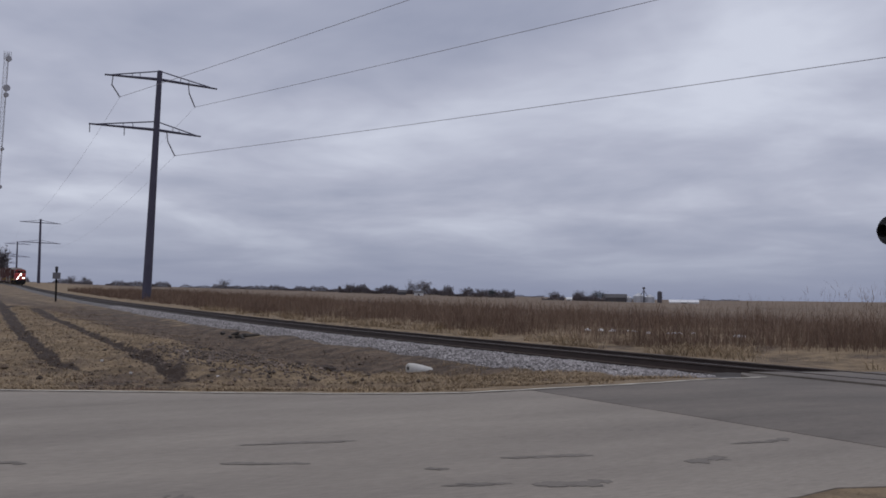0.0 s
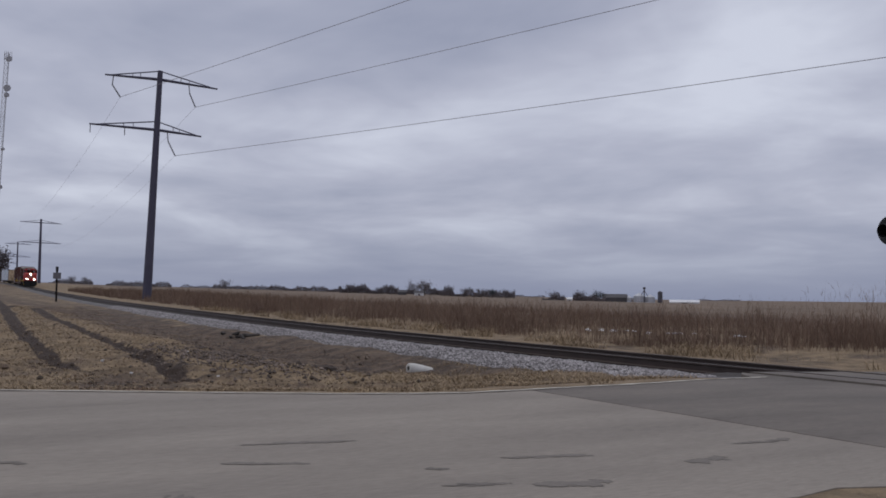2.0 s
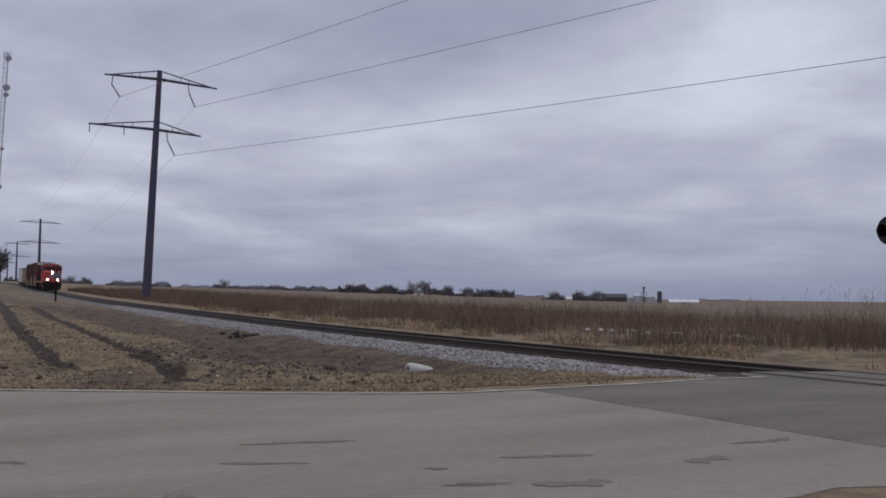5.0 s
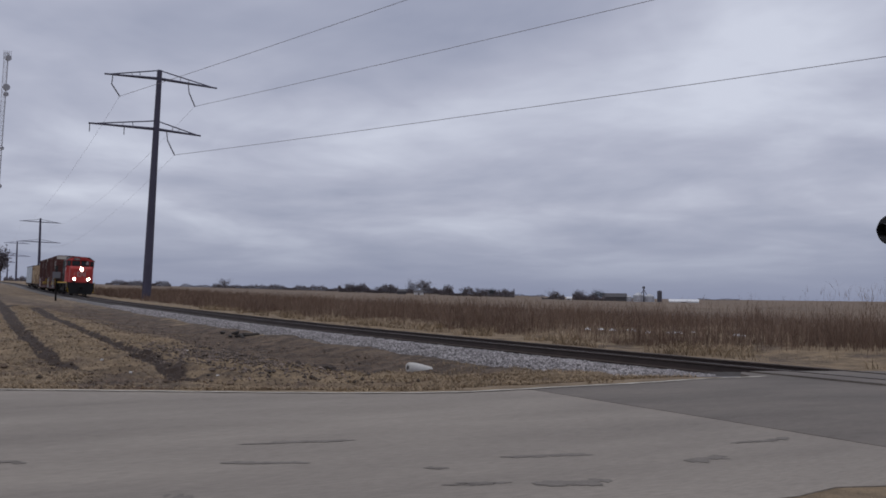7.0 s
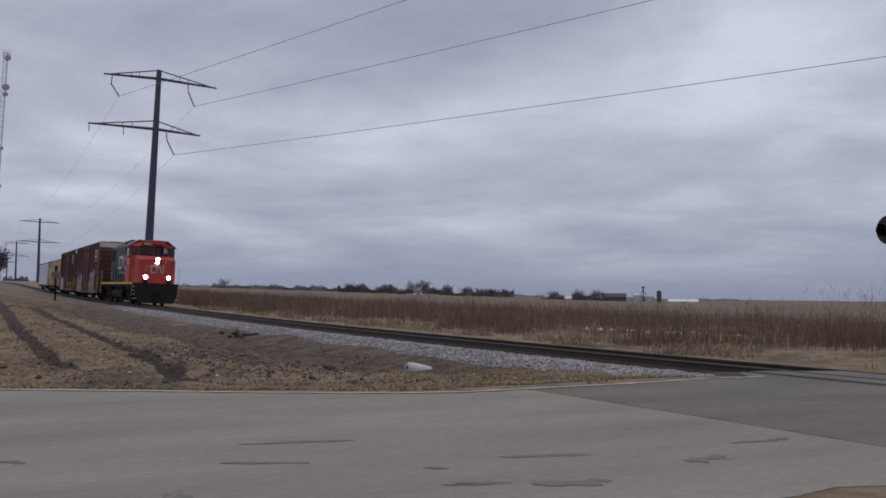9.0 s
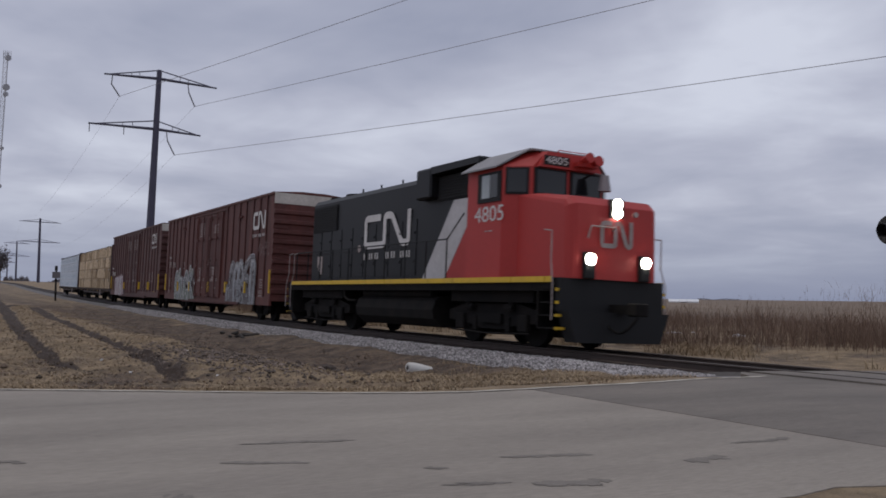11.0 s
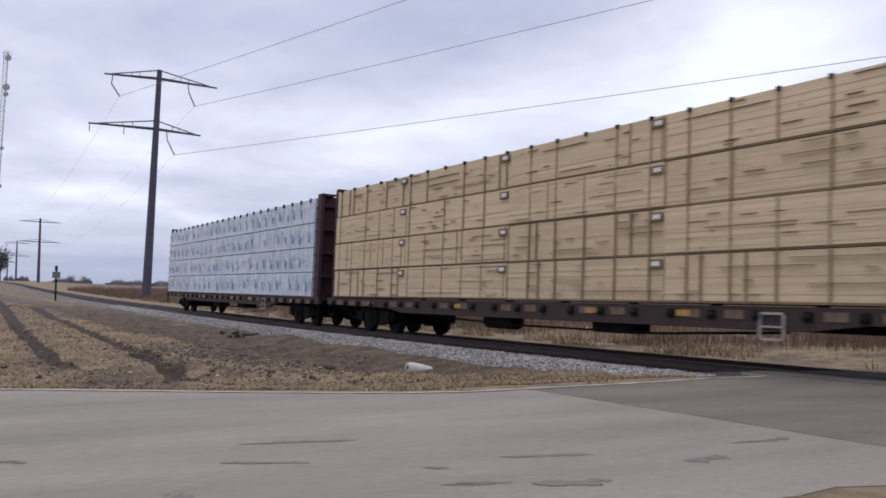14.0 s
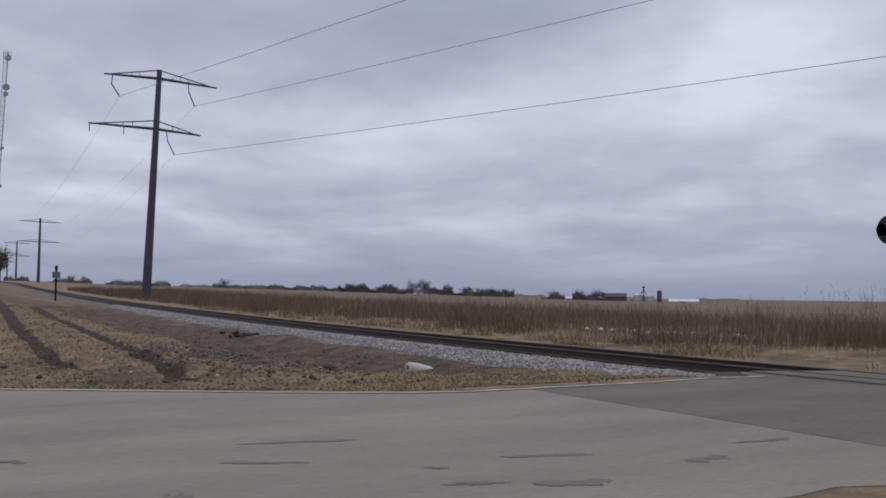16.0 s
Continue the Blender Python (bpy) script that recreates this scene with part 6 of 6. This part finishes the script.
def crossing_signal():
    s = thing("crossing_signal", "railway crossing signal with black round lamp hoods", "crossing signal")
    m = Vector((-10.3, 3.8, 0))
    bm = tube(B(), (m.x, m.y, -0.4), (m.x, m.y, 4.0), 0.07, 0.06, 12)
    tube(bm, (m.x, m.y, -0.4), (m.x, m.y, -0.05), 0.22, 0.18, 12)
    part("mast", bm, GALV, s, "galvanised mast on a base")
    bm = tube(B(), (m.x - 0.75, m.y, 2.46), (m.x + 0.75, m.y, 2.46), 0.035, 0.035, 8)
    part("lamp_arm", bm, GALV, s, "horizontal lamp arm")
    for k in (-1, 1):
        q = Vector((m.x + k * 0.72, m.y, 2.46))
        bm = tube(B(), q + Vector((0, -0.03, 0)), q + Vector((0, 0.0, 0)), 0.30, 0.30, 28)
        tube(bm, q, q + Vector((0, 0.16, 0)), 0.13, 0.1, 14)
        tube(bm, q + Vector((0, -0.03, 0)), q + Vector((0, -0.30, -0.02)), 0.12, 0.13, 14, False)
        part("lamp_hood", bm, SIGNAL_BLACK, s, "black background disc and hood")


crossing_signal()


# ---------------- culvert pipe, debris ----------------


def culvert():
    x, y = -16.27, -3.97
    z = land(x, y)[0]
    bm = B()
    k = 18
    rows = []
    for a, r in ((-0.21, 0.05), (-0.215, 0.09), (-0.18, 0.115), (-0.1, 0.13), (0.0, 0.128), (0.21, 0.11)):
        rows.append([bm.verts.new((x + a * 0.5 + r * math.cos(2 * math.pi * i / k), y + a, z + 0.075 - 0.2 * (a + 0.2) + r * math.sin(2 * math.pi * i / k))) for i in range(k)])
    for p, q in zip(rows, rows[1:]):
        for i in range(k):
            bm.faces.new((p[i], p[(i + 1) % k], q[(i + 1) % k], q[i]))
    bmesh.ops.recalc_face_normals(bm, faces=bm.faces)
    tagged(link("culvert_pipe", bm, CONCRETE, smooth=True), "pale half-buried drain pipe end beside the ballast", "drain pipe")


culvert()


def clods():
    rng = random.Random(6)
    verts, faces = [], []
    for i in range(8000):
        x = -10 - 26 * rng.random() ** 1.3
        y = rng.uniform(-12.5, -3.6)
        if x > road_edge(y) - 0.4:
            continue
        z = land(x, y)[0]
        m = land(x, y)[2]
        if noise.noise((x * 0.7, y * 0.7, 21)) < 0.02 and rng.random() > 1.3 * m:
            continue
        r = rng.uniform(0.007, 0.028) * (2.2 if rng.random() < 0.05 + 0.2 * m else 1)
        k = len(verts)
        for c in ((1, 0, 0), (0, 1, 0), (-1, 0, 0), (0, -1, 0), (0, 0, 0.7), (0, 0, -0.6)):
            q = rng.uniform(0.6, 1.3) * r
            verts.append((x + q * c[0], y + q * c[1], z + q * c[2] + 0.3 * r))
        for f in ((0, 1, 4), (1, 2, 4), (2, 3, 4), (3, 0, 4), (1, 0, 5), (2, 1, 5), (3, 2, 5), (0, 3, 5)):
            faces.append([k + j for j in f])
    me = bpy.data.meshes.new("soil_clods")
    me.from_pydata(verts, [], faces)
    me.materials.append(mat("soil_clod", (0.14, 0.102, 0.073), 0.95, second=(0.06, 0.043, 0.032), scale=1.5, grain=20, amount=0.4, island=0.5))
    tagged(new("soil_clods", me), "scattered clods of soil and gravel beside the road", "soil", kind="stuff")


clods()


def litter():
    for x, y, r in ((-15.2, -9.75, 0.03), (-17.0, -10.0, 0.035), (-14.0, -10.1, 0.025), (-15.0, -6.6, 0.03), (-13.3, -9.0, 0.022), (-18.5, -8.1, 0.025)):
        bm = B()
        bmesh.ops.create_icosphere(bm, subdivisions=1, radius=r, matrix=Matrix.Translation((x, y, land(x, y)[0] + 0.6 * r)) @ Matrix.Diagonal((1.3, 1.1, 0.7, 1)))
        for v in bm.verts:
            v.co += 0.5 * r * noise.noise_vector(v.co * 30)
        tagged(link("litter", bm, TAG), "small crumpled white litter on the soil", "litter", "scraps of litter")
    rng = random.Random(15)
    for k in range(9):
        x, y = -30.2 + rng.uniform(-1.4, 1.2), -3.25 + rng.uniform(-0.35, 0.3)
        a = rng.uniform(0.07, 0.26)
        bm = box(B(), -a, a, -0.05, 0.05, -0.05, 0.04, 0.015)
        for v in bm.verts:
            v.co += 0.04 * noise.noise_vector(v.co * 7 + Vector((k, 0, 0)))
        o = tagged(link("wood_scrap", bm, TIE), "broken dark piece of old railway tie", "wood scrap", "wood scraps beside the track")
        o.matrix_basis = pose(x, y, land(x, y)[0] + 0.05, rng.uniform(-15, 15), rng.uniform(-15, 15), rng.uniform(0, 180))
    for k in range(10):
        x, y = -14.3 + rng.uniform(-0.8, 0.6), -6.75 + rng.uniform(-0.4, 0.4)
        r = rng.uniform(0.04, 0.1)
        bm = B()
        bmesh.ops.create_icosphere(bm, subdivisions=2, radius=r, matrix=Matrix.Translation((x, y, land(x, y)[0] + 0.3 * r)) @ Matrix.Diagonal((1.5, 1.1, 0.7, 1)))
        for v in bm.verts:
            v.co += 0.5 * r * noise.noise_vector(v.co * 12)
        tagged(link("mud_lump", bm, MUD), "dark lump of turned soil", "soil lump", "soil lumps")


litter()


def snow_remains():
    rng = random.Random(27)
    for cx, cy, k in ((-26.5, 9.3, 5), (-26.0, 9.9, 4), (-24.3, 10.3, 3), (-23.7, 10.6, 3), (-21.5, 11.1, 4)):
        for q in range(k):
            x, y, a = cx + rng.gauss(0, 0.3), cy + rng.gauss(0, 0.25), rng.uniform(0.05, 0.14)
            bm = B()
            z = land(x, y)[0]
            top = bm.verts.new((x, y, z + 0.6 * a))
            inner, ring = [], []
            for i in range(12):
                t = 2 * math.pi * i / 12
                r = 1 + 0.5 * noise.noise((3 * math.cos(t), 3 * math.sin(t), x))
                inner.append(bm.verts.new((x + 0.6 * a * r * math.cos(t), y + 0.6 * a * r * math.sin(t), z + 0.45 * a)))
                ring.append(bm.verts.new((x + a * r * math.cos(t), y + a * r * math.sin(t), z - 0.02)))
            for i in range(12):
                bm.faces.new((top, inner[i], inner[(i + 1) % 12]))
                bm.faces.new((inner[i], ring[i], ring[(i + 1) % 12], inner[(i + 1) % 12]))
            tagged(link("snow_patch", bm, BARN_WHITE, smooth=True), "small melting patch of old snow among weeds", "snow", "snow patches")


snow_remains()


# ---------------- dry weeds and grass ----------------


def blades(name, spots, material, label, rng, lean=0.25, segs=2):
    verts, faces = [], []
    for x, y, z, h, w in spots:
        a = rng.uniform(0, math.pi)
        ux, uy = math.cos(a) * w, math.sin(a) * w
        lx, ly = rng.gauss(0, lean) * h, rng.gauss(0, lean) * h
        k = len(verts)
        for s in range(segs):
            t = s / segs
            f = 1 - 0.6 * t
            verts.append((x - ux * f + lx * t * t, y - uy * f + ly * t * t, z + h * t))
            verts.append((x + ux * f + lx * t * t, y + uy * f + ly * t * t, z + h * t))
        verts.append((x + lx, y + ly, z + h))
        for s in range(segs - 1):
            faces.append((k + 2 * s, k + 2 * s + 1, k + 2 * s + 3, k + 2 * s + 2))
        faces.append((k + 2 * segs - 2, k + 2 * segs - 1, k + 2 * segs))
    me = bpy.data.meshes.new(name)
    me.from_pydata(verts, [], faces)
    me.materials.append(material)
    return tagged(new(name, me), label, "dry grass", kind="stuff")


def weeds():
    rng = random.Random(2)
    spots = []
    for i in range(150000):
        x = -9.5 - 190 * rng.random() ** 2.0
        near = 5.4 + 0.9 * noise.noise((x * 0.2, 0, 1)) + 0.5 * noise.noise((x * 0.9, 0, 6)) + 1.7 * ease(-20, -10, x)
        d = near + 22 * rng.random() ** 1.5
        y = bend(x)[0] + d
        dens = 0.5 + 1.3 * noise.noise((x * 0.25, y * 0.25, 5))
        if rng.random() > dens + 0.2:
            continue
        z = land(x, y)[0]
        h = (0.16 + 0.78 * rng.random() ** 2.0) * (1 - 0.12 * ease(-40, -12, x)) * (1 + 0.95 * noise.noise((x * 0.3, y * 0.3, 9)) + 0.5 * noise.noise((x * 1.4, y * 1.4, 2)))
        spots.append((x, y, z - 0.03, h, rng.uniform(0.003, 0.0085) * (1 + abs(x) / 55)))
    blades("tall_weeds", spots, WEED, "dense band of tall red-brown dry weeds", rng, 0.3, 3)
    spots = []
    for i in range(420):
        x = rng.uniform(-21, -9.6) - 22 * (rng.random() < 0.45) * rng.random()
        y = bend(x)[0] + rng.uniform(6.5, 12)
        spots.append((x, y, land(x, y)[0], rng.uniform(0.8, 1.45) * (1 if x > -22 else 0.75), rng.uniform(0.003, 0.006)))
    for i in range(120):
        x, y = rng.gauss(-14.3, 1.3), rng.gauss(9.3, 0.8)
        spots.append((x, y, land(x, y)[0], rng.uniform(1.0, 1.85), rng.uniform(0.003, 0.006)))
    tops = []
    for x, y, z, h, w in spots:
        # seed heads and side twigs near the tips
        for k in range(5):
            t = rng.uniform(0.55, 0.95)
            tops.append((x + rng.gauss(0, 0.035), y + rng.gauss(0, 0.035), z + h * t, h * rng.uniform(0.06, 0.16), rng.uniform(0.002, 0.005)))
    blades("seed_heads", tops, WEED, "feathery dry seed heads on the weed stalks", rng, 0.5, 2)
    blades("tall_stalks", spots, WEED, "sparse taller brown weed stalks", rng, 0.07, 3)
    spots = []
    for i in range(26000):
        if i % 3:
            x = -9.2 - 60 * rng.random() ** 1.7
            y = bend(x)[0] + rng.uniform(3.3, 5.9 + 2 * ease(-20, -10, x))
            h = rng.uniform(0.08, 0.34)
            if x > -17 and rng.random() < 0.75 * ease(-18, -14, x):
                continue
        else:
            y = rng.uniform(-14, -3.2)
            x = road_edge(y) - 0.35 - abs(rng.gauss(0, 0.8))
            h = rng.uniform(0.015, 0.07)
            if noise.noise((x * 0.8, y * 0.8, 17)) < -0.05 + 0.25 * ease(-7, -11, y):
                continue
        if noise.noise((x * 0.5, y * 0.5, 2)) < (0.06 if y > -2 else -0.12):
            continue
        spots.append((x, y, land(x, y)[0] - 0.01, h, rng.uniform(0.004, 0.011) * (1 + abs(x) / 40)))
    for i in range(22000):
        x = -11 - 60 * rng.random() ** 1.6
        y = rng.uniform(-13.5, -4.2)
        z, g, m, f = land(x, y)
        if m > 0.3 or g + 0.8 * noise.noise((x * 0.45, y * 0.45, 0)) < 0.42:
            continue
        spots.append((x, y, z - 0.01, rng.uniform(0.015, 0.06), rng.uniform(0.004, 0.010) * (1 + abs(x) / 40)))
    for i in range(9000):
        x, y = rng.uniform(-16.5, -10), rng.uniform(-7.2, -2.9)
        if x > road_edge(y) - 0.25 or noise.noise((x * 1.1, y * 1.1, 51)) < -0.22:
            continue
        spots.append((x, y, land(x, y)[0] - 0.01, rng.uniform(0.015, 0.075), rng.uniform(0.004, 0.009)))
    for i in range(3000):
        x, y = -3.5 + abs(rng.gauss(0, 0.5)), rng.uniform(-9.5, -6.5)
        spots.append((x, y, land(x, y)[0] - 0.01, rng.uniform(0.004, 0.022), rng.uniform(0.002, 0.004)))
    blades("short_grass", spots, STRAW, "short pale dry grass along road and track", rng, 0.9, 2)


weeds()


def near_cover():
    rng = random.Random(33)
    tan, brown = [], []
    for i in range(95000):
        x = -10 - 55 * rng.random() ** 1.9
        y = rng.uniform(-13.2, -3.4)
        if x > road_edge(y) - 0.3:
            continue
        z, g, m, f = land(x, y)
        k = noise.noise((x * 0.5, y * 0.5, 0)) + 0.5 * noise.noise((x * 1.7, y * 1.7, 4)) + g - 0.35
        if m > 0.35 and rng.random() < 0.9:
            continue
        k += 0.5 * noise.noise((x * 0.35, y * 0.9, 44))
        if k > 0.16 and rng.random() < 0.8:
            tan.append((x, y, z - 0.005, rng.uniform(0.01, 0.055), rng.uniform(0.003, 0.008) * (1 + abs(x) / 30)))
        elif rng.random() < 0.45:
            brown.append((x, y, z - 0.005, rng.uniform(0.008, 0.035), rng.uniform(0.003, 0.009) * (1 + abs(x) / 30)))
    blades("matted_grass", tan, STRAW, "matted pale dry grass on the bank", rng, 1.3, 2)
    blades("dead_stubble", brown, WEED, "dead brown stubble and leaves on bare soil", rng, 1.4, 2)
    verts, faces = [], []
    for i in range(5200):
        x, y = rng.gauss(-17.4, 2.0), rng.gauss(-7.8, 0.6)
        if y > -3.5 or x > -10.5:
            continue
        z = land(x, y)[0]
        r = rng.uniform(0.01, 0.034) * (1.7 if rng.random() < 0.06 else 1)
        k = len(verts)
        for c in ((1, 0, 0), (0, 1, 0), (-1, 0, 0), (0, -1, 0), (0, 0, 0.8), (0, 0, -0.6)):
            q = rng.uniform(0.6, 1.3) * r
            verts.append((x + q * c[0], y + q * c[1], z + q * c[2] + 0.3 * r))
        for q in ((0, 1, 4), (1, 2, 4), (2, 3, 4), (3, 0, 4), (1, 0, 5), (2, 1, 5), (3, 2, 5), (0, 3, 5)):
            faces.append([k + j for j in q])
    me = bpy.data.meshes.new("loose_gravel")
    me.from_pydata(verts, [], faces)
    me.materials.append(mat("dirty_gravel", (0.19, 0.15, 0.124), 0.95, second=(0.085, 0.065, 0.053), scale=4, grain=30, amount=0.4, island=0.6))
    tagged(new("loose_gravel", me), "spread of dirty grey-brown gravel between the ruts", "gravel", kind="stuff")


near_cover()


# ---------------- the distance ----------------


def spot(px_yaw, dist):
    """A place at a bearing (degrees left of the track's square) and distance from the eye."""
    a = radians(px_yaw)
    return EYE.x - math.sin(a) * dist, EYE.y + math.cos(a) * dist


def bearing(px):
    return 59.848 + math.degrees(math.atan((784 - px) / 1601.2))


def bare_tree(x, y, z, h, w, seed, material, label):
    rng = random.Random(seed)
    t = thing("tree", label, "tree", "far trees")
    bm = B()
    tube(bm, (x, y, z - 0.5), (x, y, z + 0.45 * h), 0.03 * h, 0.018 * h, 6)
    tips = []
    for i in range(9):
        a, f = rng.uniform(0, 6.28), rng.uniform(0.5, 1)
        b = Vector((x + 0.42 * w * f * math.cos(a), y + 0.42 * w * f * math.sin(a), z + h * rng.uniform(0.5, 0.85)))
        s = Vector((x, y, z + h * rng.uniform(0.2, 0.45)))
        tube(bm, s, b, 0.012 * h, 0.004 * h, 4, False)
        tips += [s.lerp(b, 0.6), b]
    part("trunk", bm, BARK, t, "dark bare trunk and limbs")
    bm = B()
    for i in range(800):
        c = rng.choice(tips) + Vector((rng.gauss(0, 0.11) * w, rng.gauss(0, 0.11) * w, rng.gauss(0, 0.10) * h))
        if c.z < z + 0.12 * h:
            c.z = z + 0.12 * h + rng.random()
        d = Vector((rng.gauss(0, 1), rng.gauss(0, 1), rng.uniform(0.2, 1.5))).normalized() * rng.uniform(0.05, 0.12) * h
        s = Vector((rng.gauss(0, 1), rng.gauss(0, 1), rng.gauss(0, 1))).normalized() * 0.017 * h
        bm.faces.new([bm.verts.new(v) for v in (c - s, c + s, c + d)])
    part("crown", bm, material, t, "airy crown of fine bare twigs")


def woods(name, px0, px1, dist, h, seed, material, label):
    """A far belt of trees, one uneven mass of twigs."""
    rng = random.Random(seed)
    verts, faces = [], []
    n = int((px1 - px0) * 90)
    for i in range(n):
        p = rng.uniform(px0, px1)
        x, y = spot(bearing(p), dist + rng.uniform(-12, 12))
        z = land(x, y)[0]
        top = h * (0.62 + 0.3 * noise.noise((p * 0.05, seed, 0)) + 0.22 * noise.noise((p * 0.21, seed, 1))) * rng.uniform(0.6, 1.12)
        top *= max(0.35, min(1.0, 0.8 + 1.5 * noise.noise((p * 0.04, seed, 4))))
        f = rng.random() ** 0.8
        c = Vector((x, y, z + top * f))
        d = Vector((rng.gauss(0, 0.6), rng.gauss(0, 0.6), rng.uniform(0.4, 1.5))) * 0.07 * h
        s = Vector((rng.gauss(0, 1), rng.gauss(0, 1), 0.5 * rng.gauss(0, 1))) * 0.016 * h
        k = len(verts)
        verts += [c - s, c + s, c + d]
        faces.append((k, k + 1, k + 2))
    me = bpy.data.meshes.new(name)
    me.from_pydata(verts, [], faces)
    me.materials.append(material)
    tagged(new(name, me), label, "woods", kind="stuff")


for px0, px1, dist, h, s in ((86, 165, 900, 8, 1), (188, 304, 950, 8, 2), (378, 480, 1100, 8, 3), (476, 604, 1000, 9, 4), (600, 705, 900, 13, 5), (700, 800, 1000, 13, 6), (780, 912, 900, 11, 7), (912, 965, 1300, 5, 8), (1236, 1310, 1500, 5, 9), (8, 64, 700, 8, 10), (320, 400, 1300, 6, 11), (960, 1000, 700, 8, 12), (1014, 1072, 700, 10, 13)):
    woods("far_woods", px0, px1, dist, h, s, HAZY_TWIGS, "far belt of bare brown trees at the field edge")
for i, (p, dist, h, w) in enumerate(((126, 800, 8, 9), (154, 820, 8, 9), (400, 900, 10, 14), (620, 880, 10, 12), (690, 900, 9, 10), (735, 900, 15, 16), (752, 930, 16, 18), (797, 860, 11, 12), (822, 870, 9, 9), (850, 860, 9.5, 10), (872, 860, 9, 8), (895, 860, 8.5, 9), (980, 700, 8, 14), (1030, 700, 9.5, 12), (1060, 720, 10, 11), (1, 620, 24, 9), (1050, 730, 8, 8), (640, 900, 8, 9), (670, 900, 7, 9))):
    x, y = spot(bearing(p), dist)
    con = i in (10, 14)
    bare_tree(x, y, land(x, y)[0], h, w, 40 + i, CONIFER if con else HAZY_TWIGS, "far dark tree beside a farm" if con else "far bare winter tree")


def farm():
    def place(p, d):
        x, y = spot(bearing(p), d)
        return x, y, land(x, y)[0]

    def hall(name, p, d, w, deep, wall, ridge, body, roof, label):
        x, y, z = place(p, d)
        o = thing(name, label, "farm building", m=pose(x, y, z, 0, 0, bearing(p)))
        part("wall", box(B(), -w / 2, w / 2, -deep / 2, deep / 2, -1, wall), body, o)
        part("roof", prism_x(B(), [(-deep / 2 - 0.4, wall), (deep / 2 + 0.4, wall), (0, ridge)], -w / 2 - 0.4, w / 2 + 0.4), roof, o, "pitched metal roof")
        part("door", box(B(), -w * 0.1, w * 0.1, -deep / 2 - 0.1, -deep / 2 + 0.05, -0.5, wall * 0.75), BARN_DARK, o, "wide dark door")

    hall("long_barn", 1211, 760, 23, 10, 1.7, 3.6, BARN_WHITE, BARN_WHITE, "long low white metal barn")
    hall("barn", 1088, 740, 19, 10, 4.2, 7.2, BARN_DARK, BARN_DARK, "dark grey barn beside trees")
    hall("shed", 1008, 720, 4, 4, 1.8, 3.4, BARN_WHITE, BARN_WHITE, "small pale garden shed")
    hall("house", 742, 860, 9, 7, 2.2, 4.6, BARN_WHITE, BARN_DARK, "far white farmhouse with dark roof")
    hall("house", 712, 860, 8, 6, 2.6, 4.8, BARN_DARK, BARN_DARK, "far dark farm shed")
    for p, r, h in ((1131, 4.6, 6.0), (1150, 4.0, 5.4), (1112, 3.4, 4.4)):
        x, y, z = place(p, 740)
        g = thing("grain_bin", "round corrugated grey grain bin with conical roof", "grain bin", "grain bins")
        part("wall", tube(B(), (x, y, z - 1), (x, y, z + h), r, r, 20), BIN, g)
        part("roof", tube(B(), (x, y, z + h), (x, y, z + h + 0.55 * r), r * 1.03, 0.3, 20), BIN, g, "conical roof")
    x, y, z = place(1140, 735)
    g = thing("grain_elevator", "thin grain elevator leg above the bins", "grain elevator")
    bm = tube(B(), (x, y, z - 1), (x, y, z + 12), 0.45, 0.45, 6)
    tube(bm, (x, y, z + 11), (x - 4, y, z + 6), 0.25, 0.25, 5)
    tube(bm, (x, y, z + 11), (x + 4, y, z + 6), 0.25, 0.25, 5)
    part("leg", bm, SILO, g)
    part("head", box(B(), x - 0.8, x + 0.8, y - 0.8, y + 0.8, z + 11.5, z + 13.2, 0.1), SILO, g)
    x, y, z = place(1168, 740)
    g = thing("silo", "tall dark upright silo", "silo")
    part("wall", tube(B(), (x, y, z - 1), (x, y, z + 9.6), 1.9, 1.9, 20), SILO, g)
    part("dome", tube(B(), (x, y, z + 9.6), (x, y, z + 10.4), 1.9, 0.7, 20), SILO, g, "low domed cap")


farm()

# cables from the near pole onward, out over the field
for p, q, s in ((ends[0], (-34.14, 27.29, 24.78), 0.15), (ends[1], (-15.53, 44.53, 23.51), 0.25), (ends[2], (7.19, 59.06, 17.52), 0.35)):
    cable("power_cable", p, q, s, "thin dark power cable crossing the sky", 0.026, 40)


# ---------------- the train in its places ----------------
loco = locomotive()
car1, car2 = first_box_car(), second_box_car()
car3 = beam_car("brown centre-beam flat car loaded with bare lumber")
car4 = beam_car("brown centre-beam flat car loaded with wrapped lumber")
load3, load4 = lumber_load(), wrapped_load()


def along(t):
    """How far the train has come, in metres along the track."""
    u = t - 12
    return -0.08 + 23.6307 * u - 0.0905 * u * u + 0.002603 * u ** 3


def on_track(x, q, rise):
    a, b = [Vector((x + k, *bend(x + k))) for k in (q, -q)]
    m, d = (a + b) / 2, a - b
    return pose(m.x, m.y, m.z + rise, -math.degrees(math.atan(CANT)), -math.degrees(math.asin(d.z / d.length)), math.degrees(math.atan2(d.y, d.x)))


def motions():
    times = [0.5 * i for i in range(33)]
    for ob, x, q, rise in ((loco, 0.63, 5.2, LOCO_RISE), (car1, -18.83, 6.95, RISE), (car2, -39.74, 6.95, RISE), (car3, -62.37, 9.15, FLAT_RISE), (load3, -62.37, 9.15, FLAT_RISE),
                           (car4, -87.06, 9.15, FLAT_RISE), (load4, -87.06, 9.15, FLAT_RISE)):
        walk(ob, [(t, on_track(x + along(t), q, rise)) for t in times])


motions()
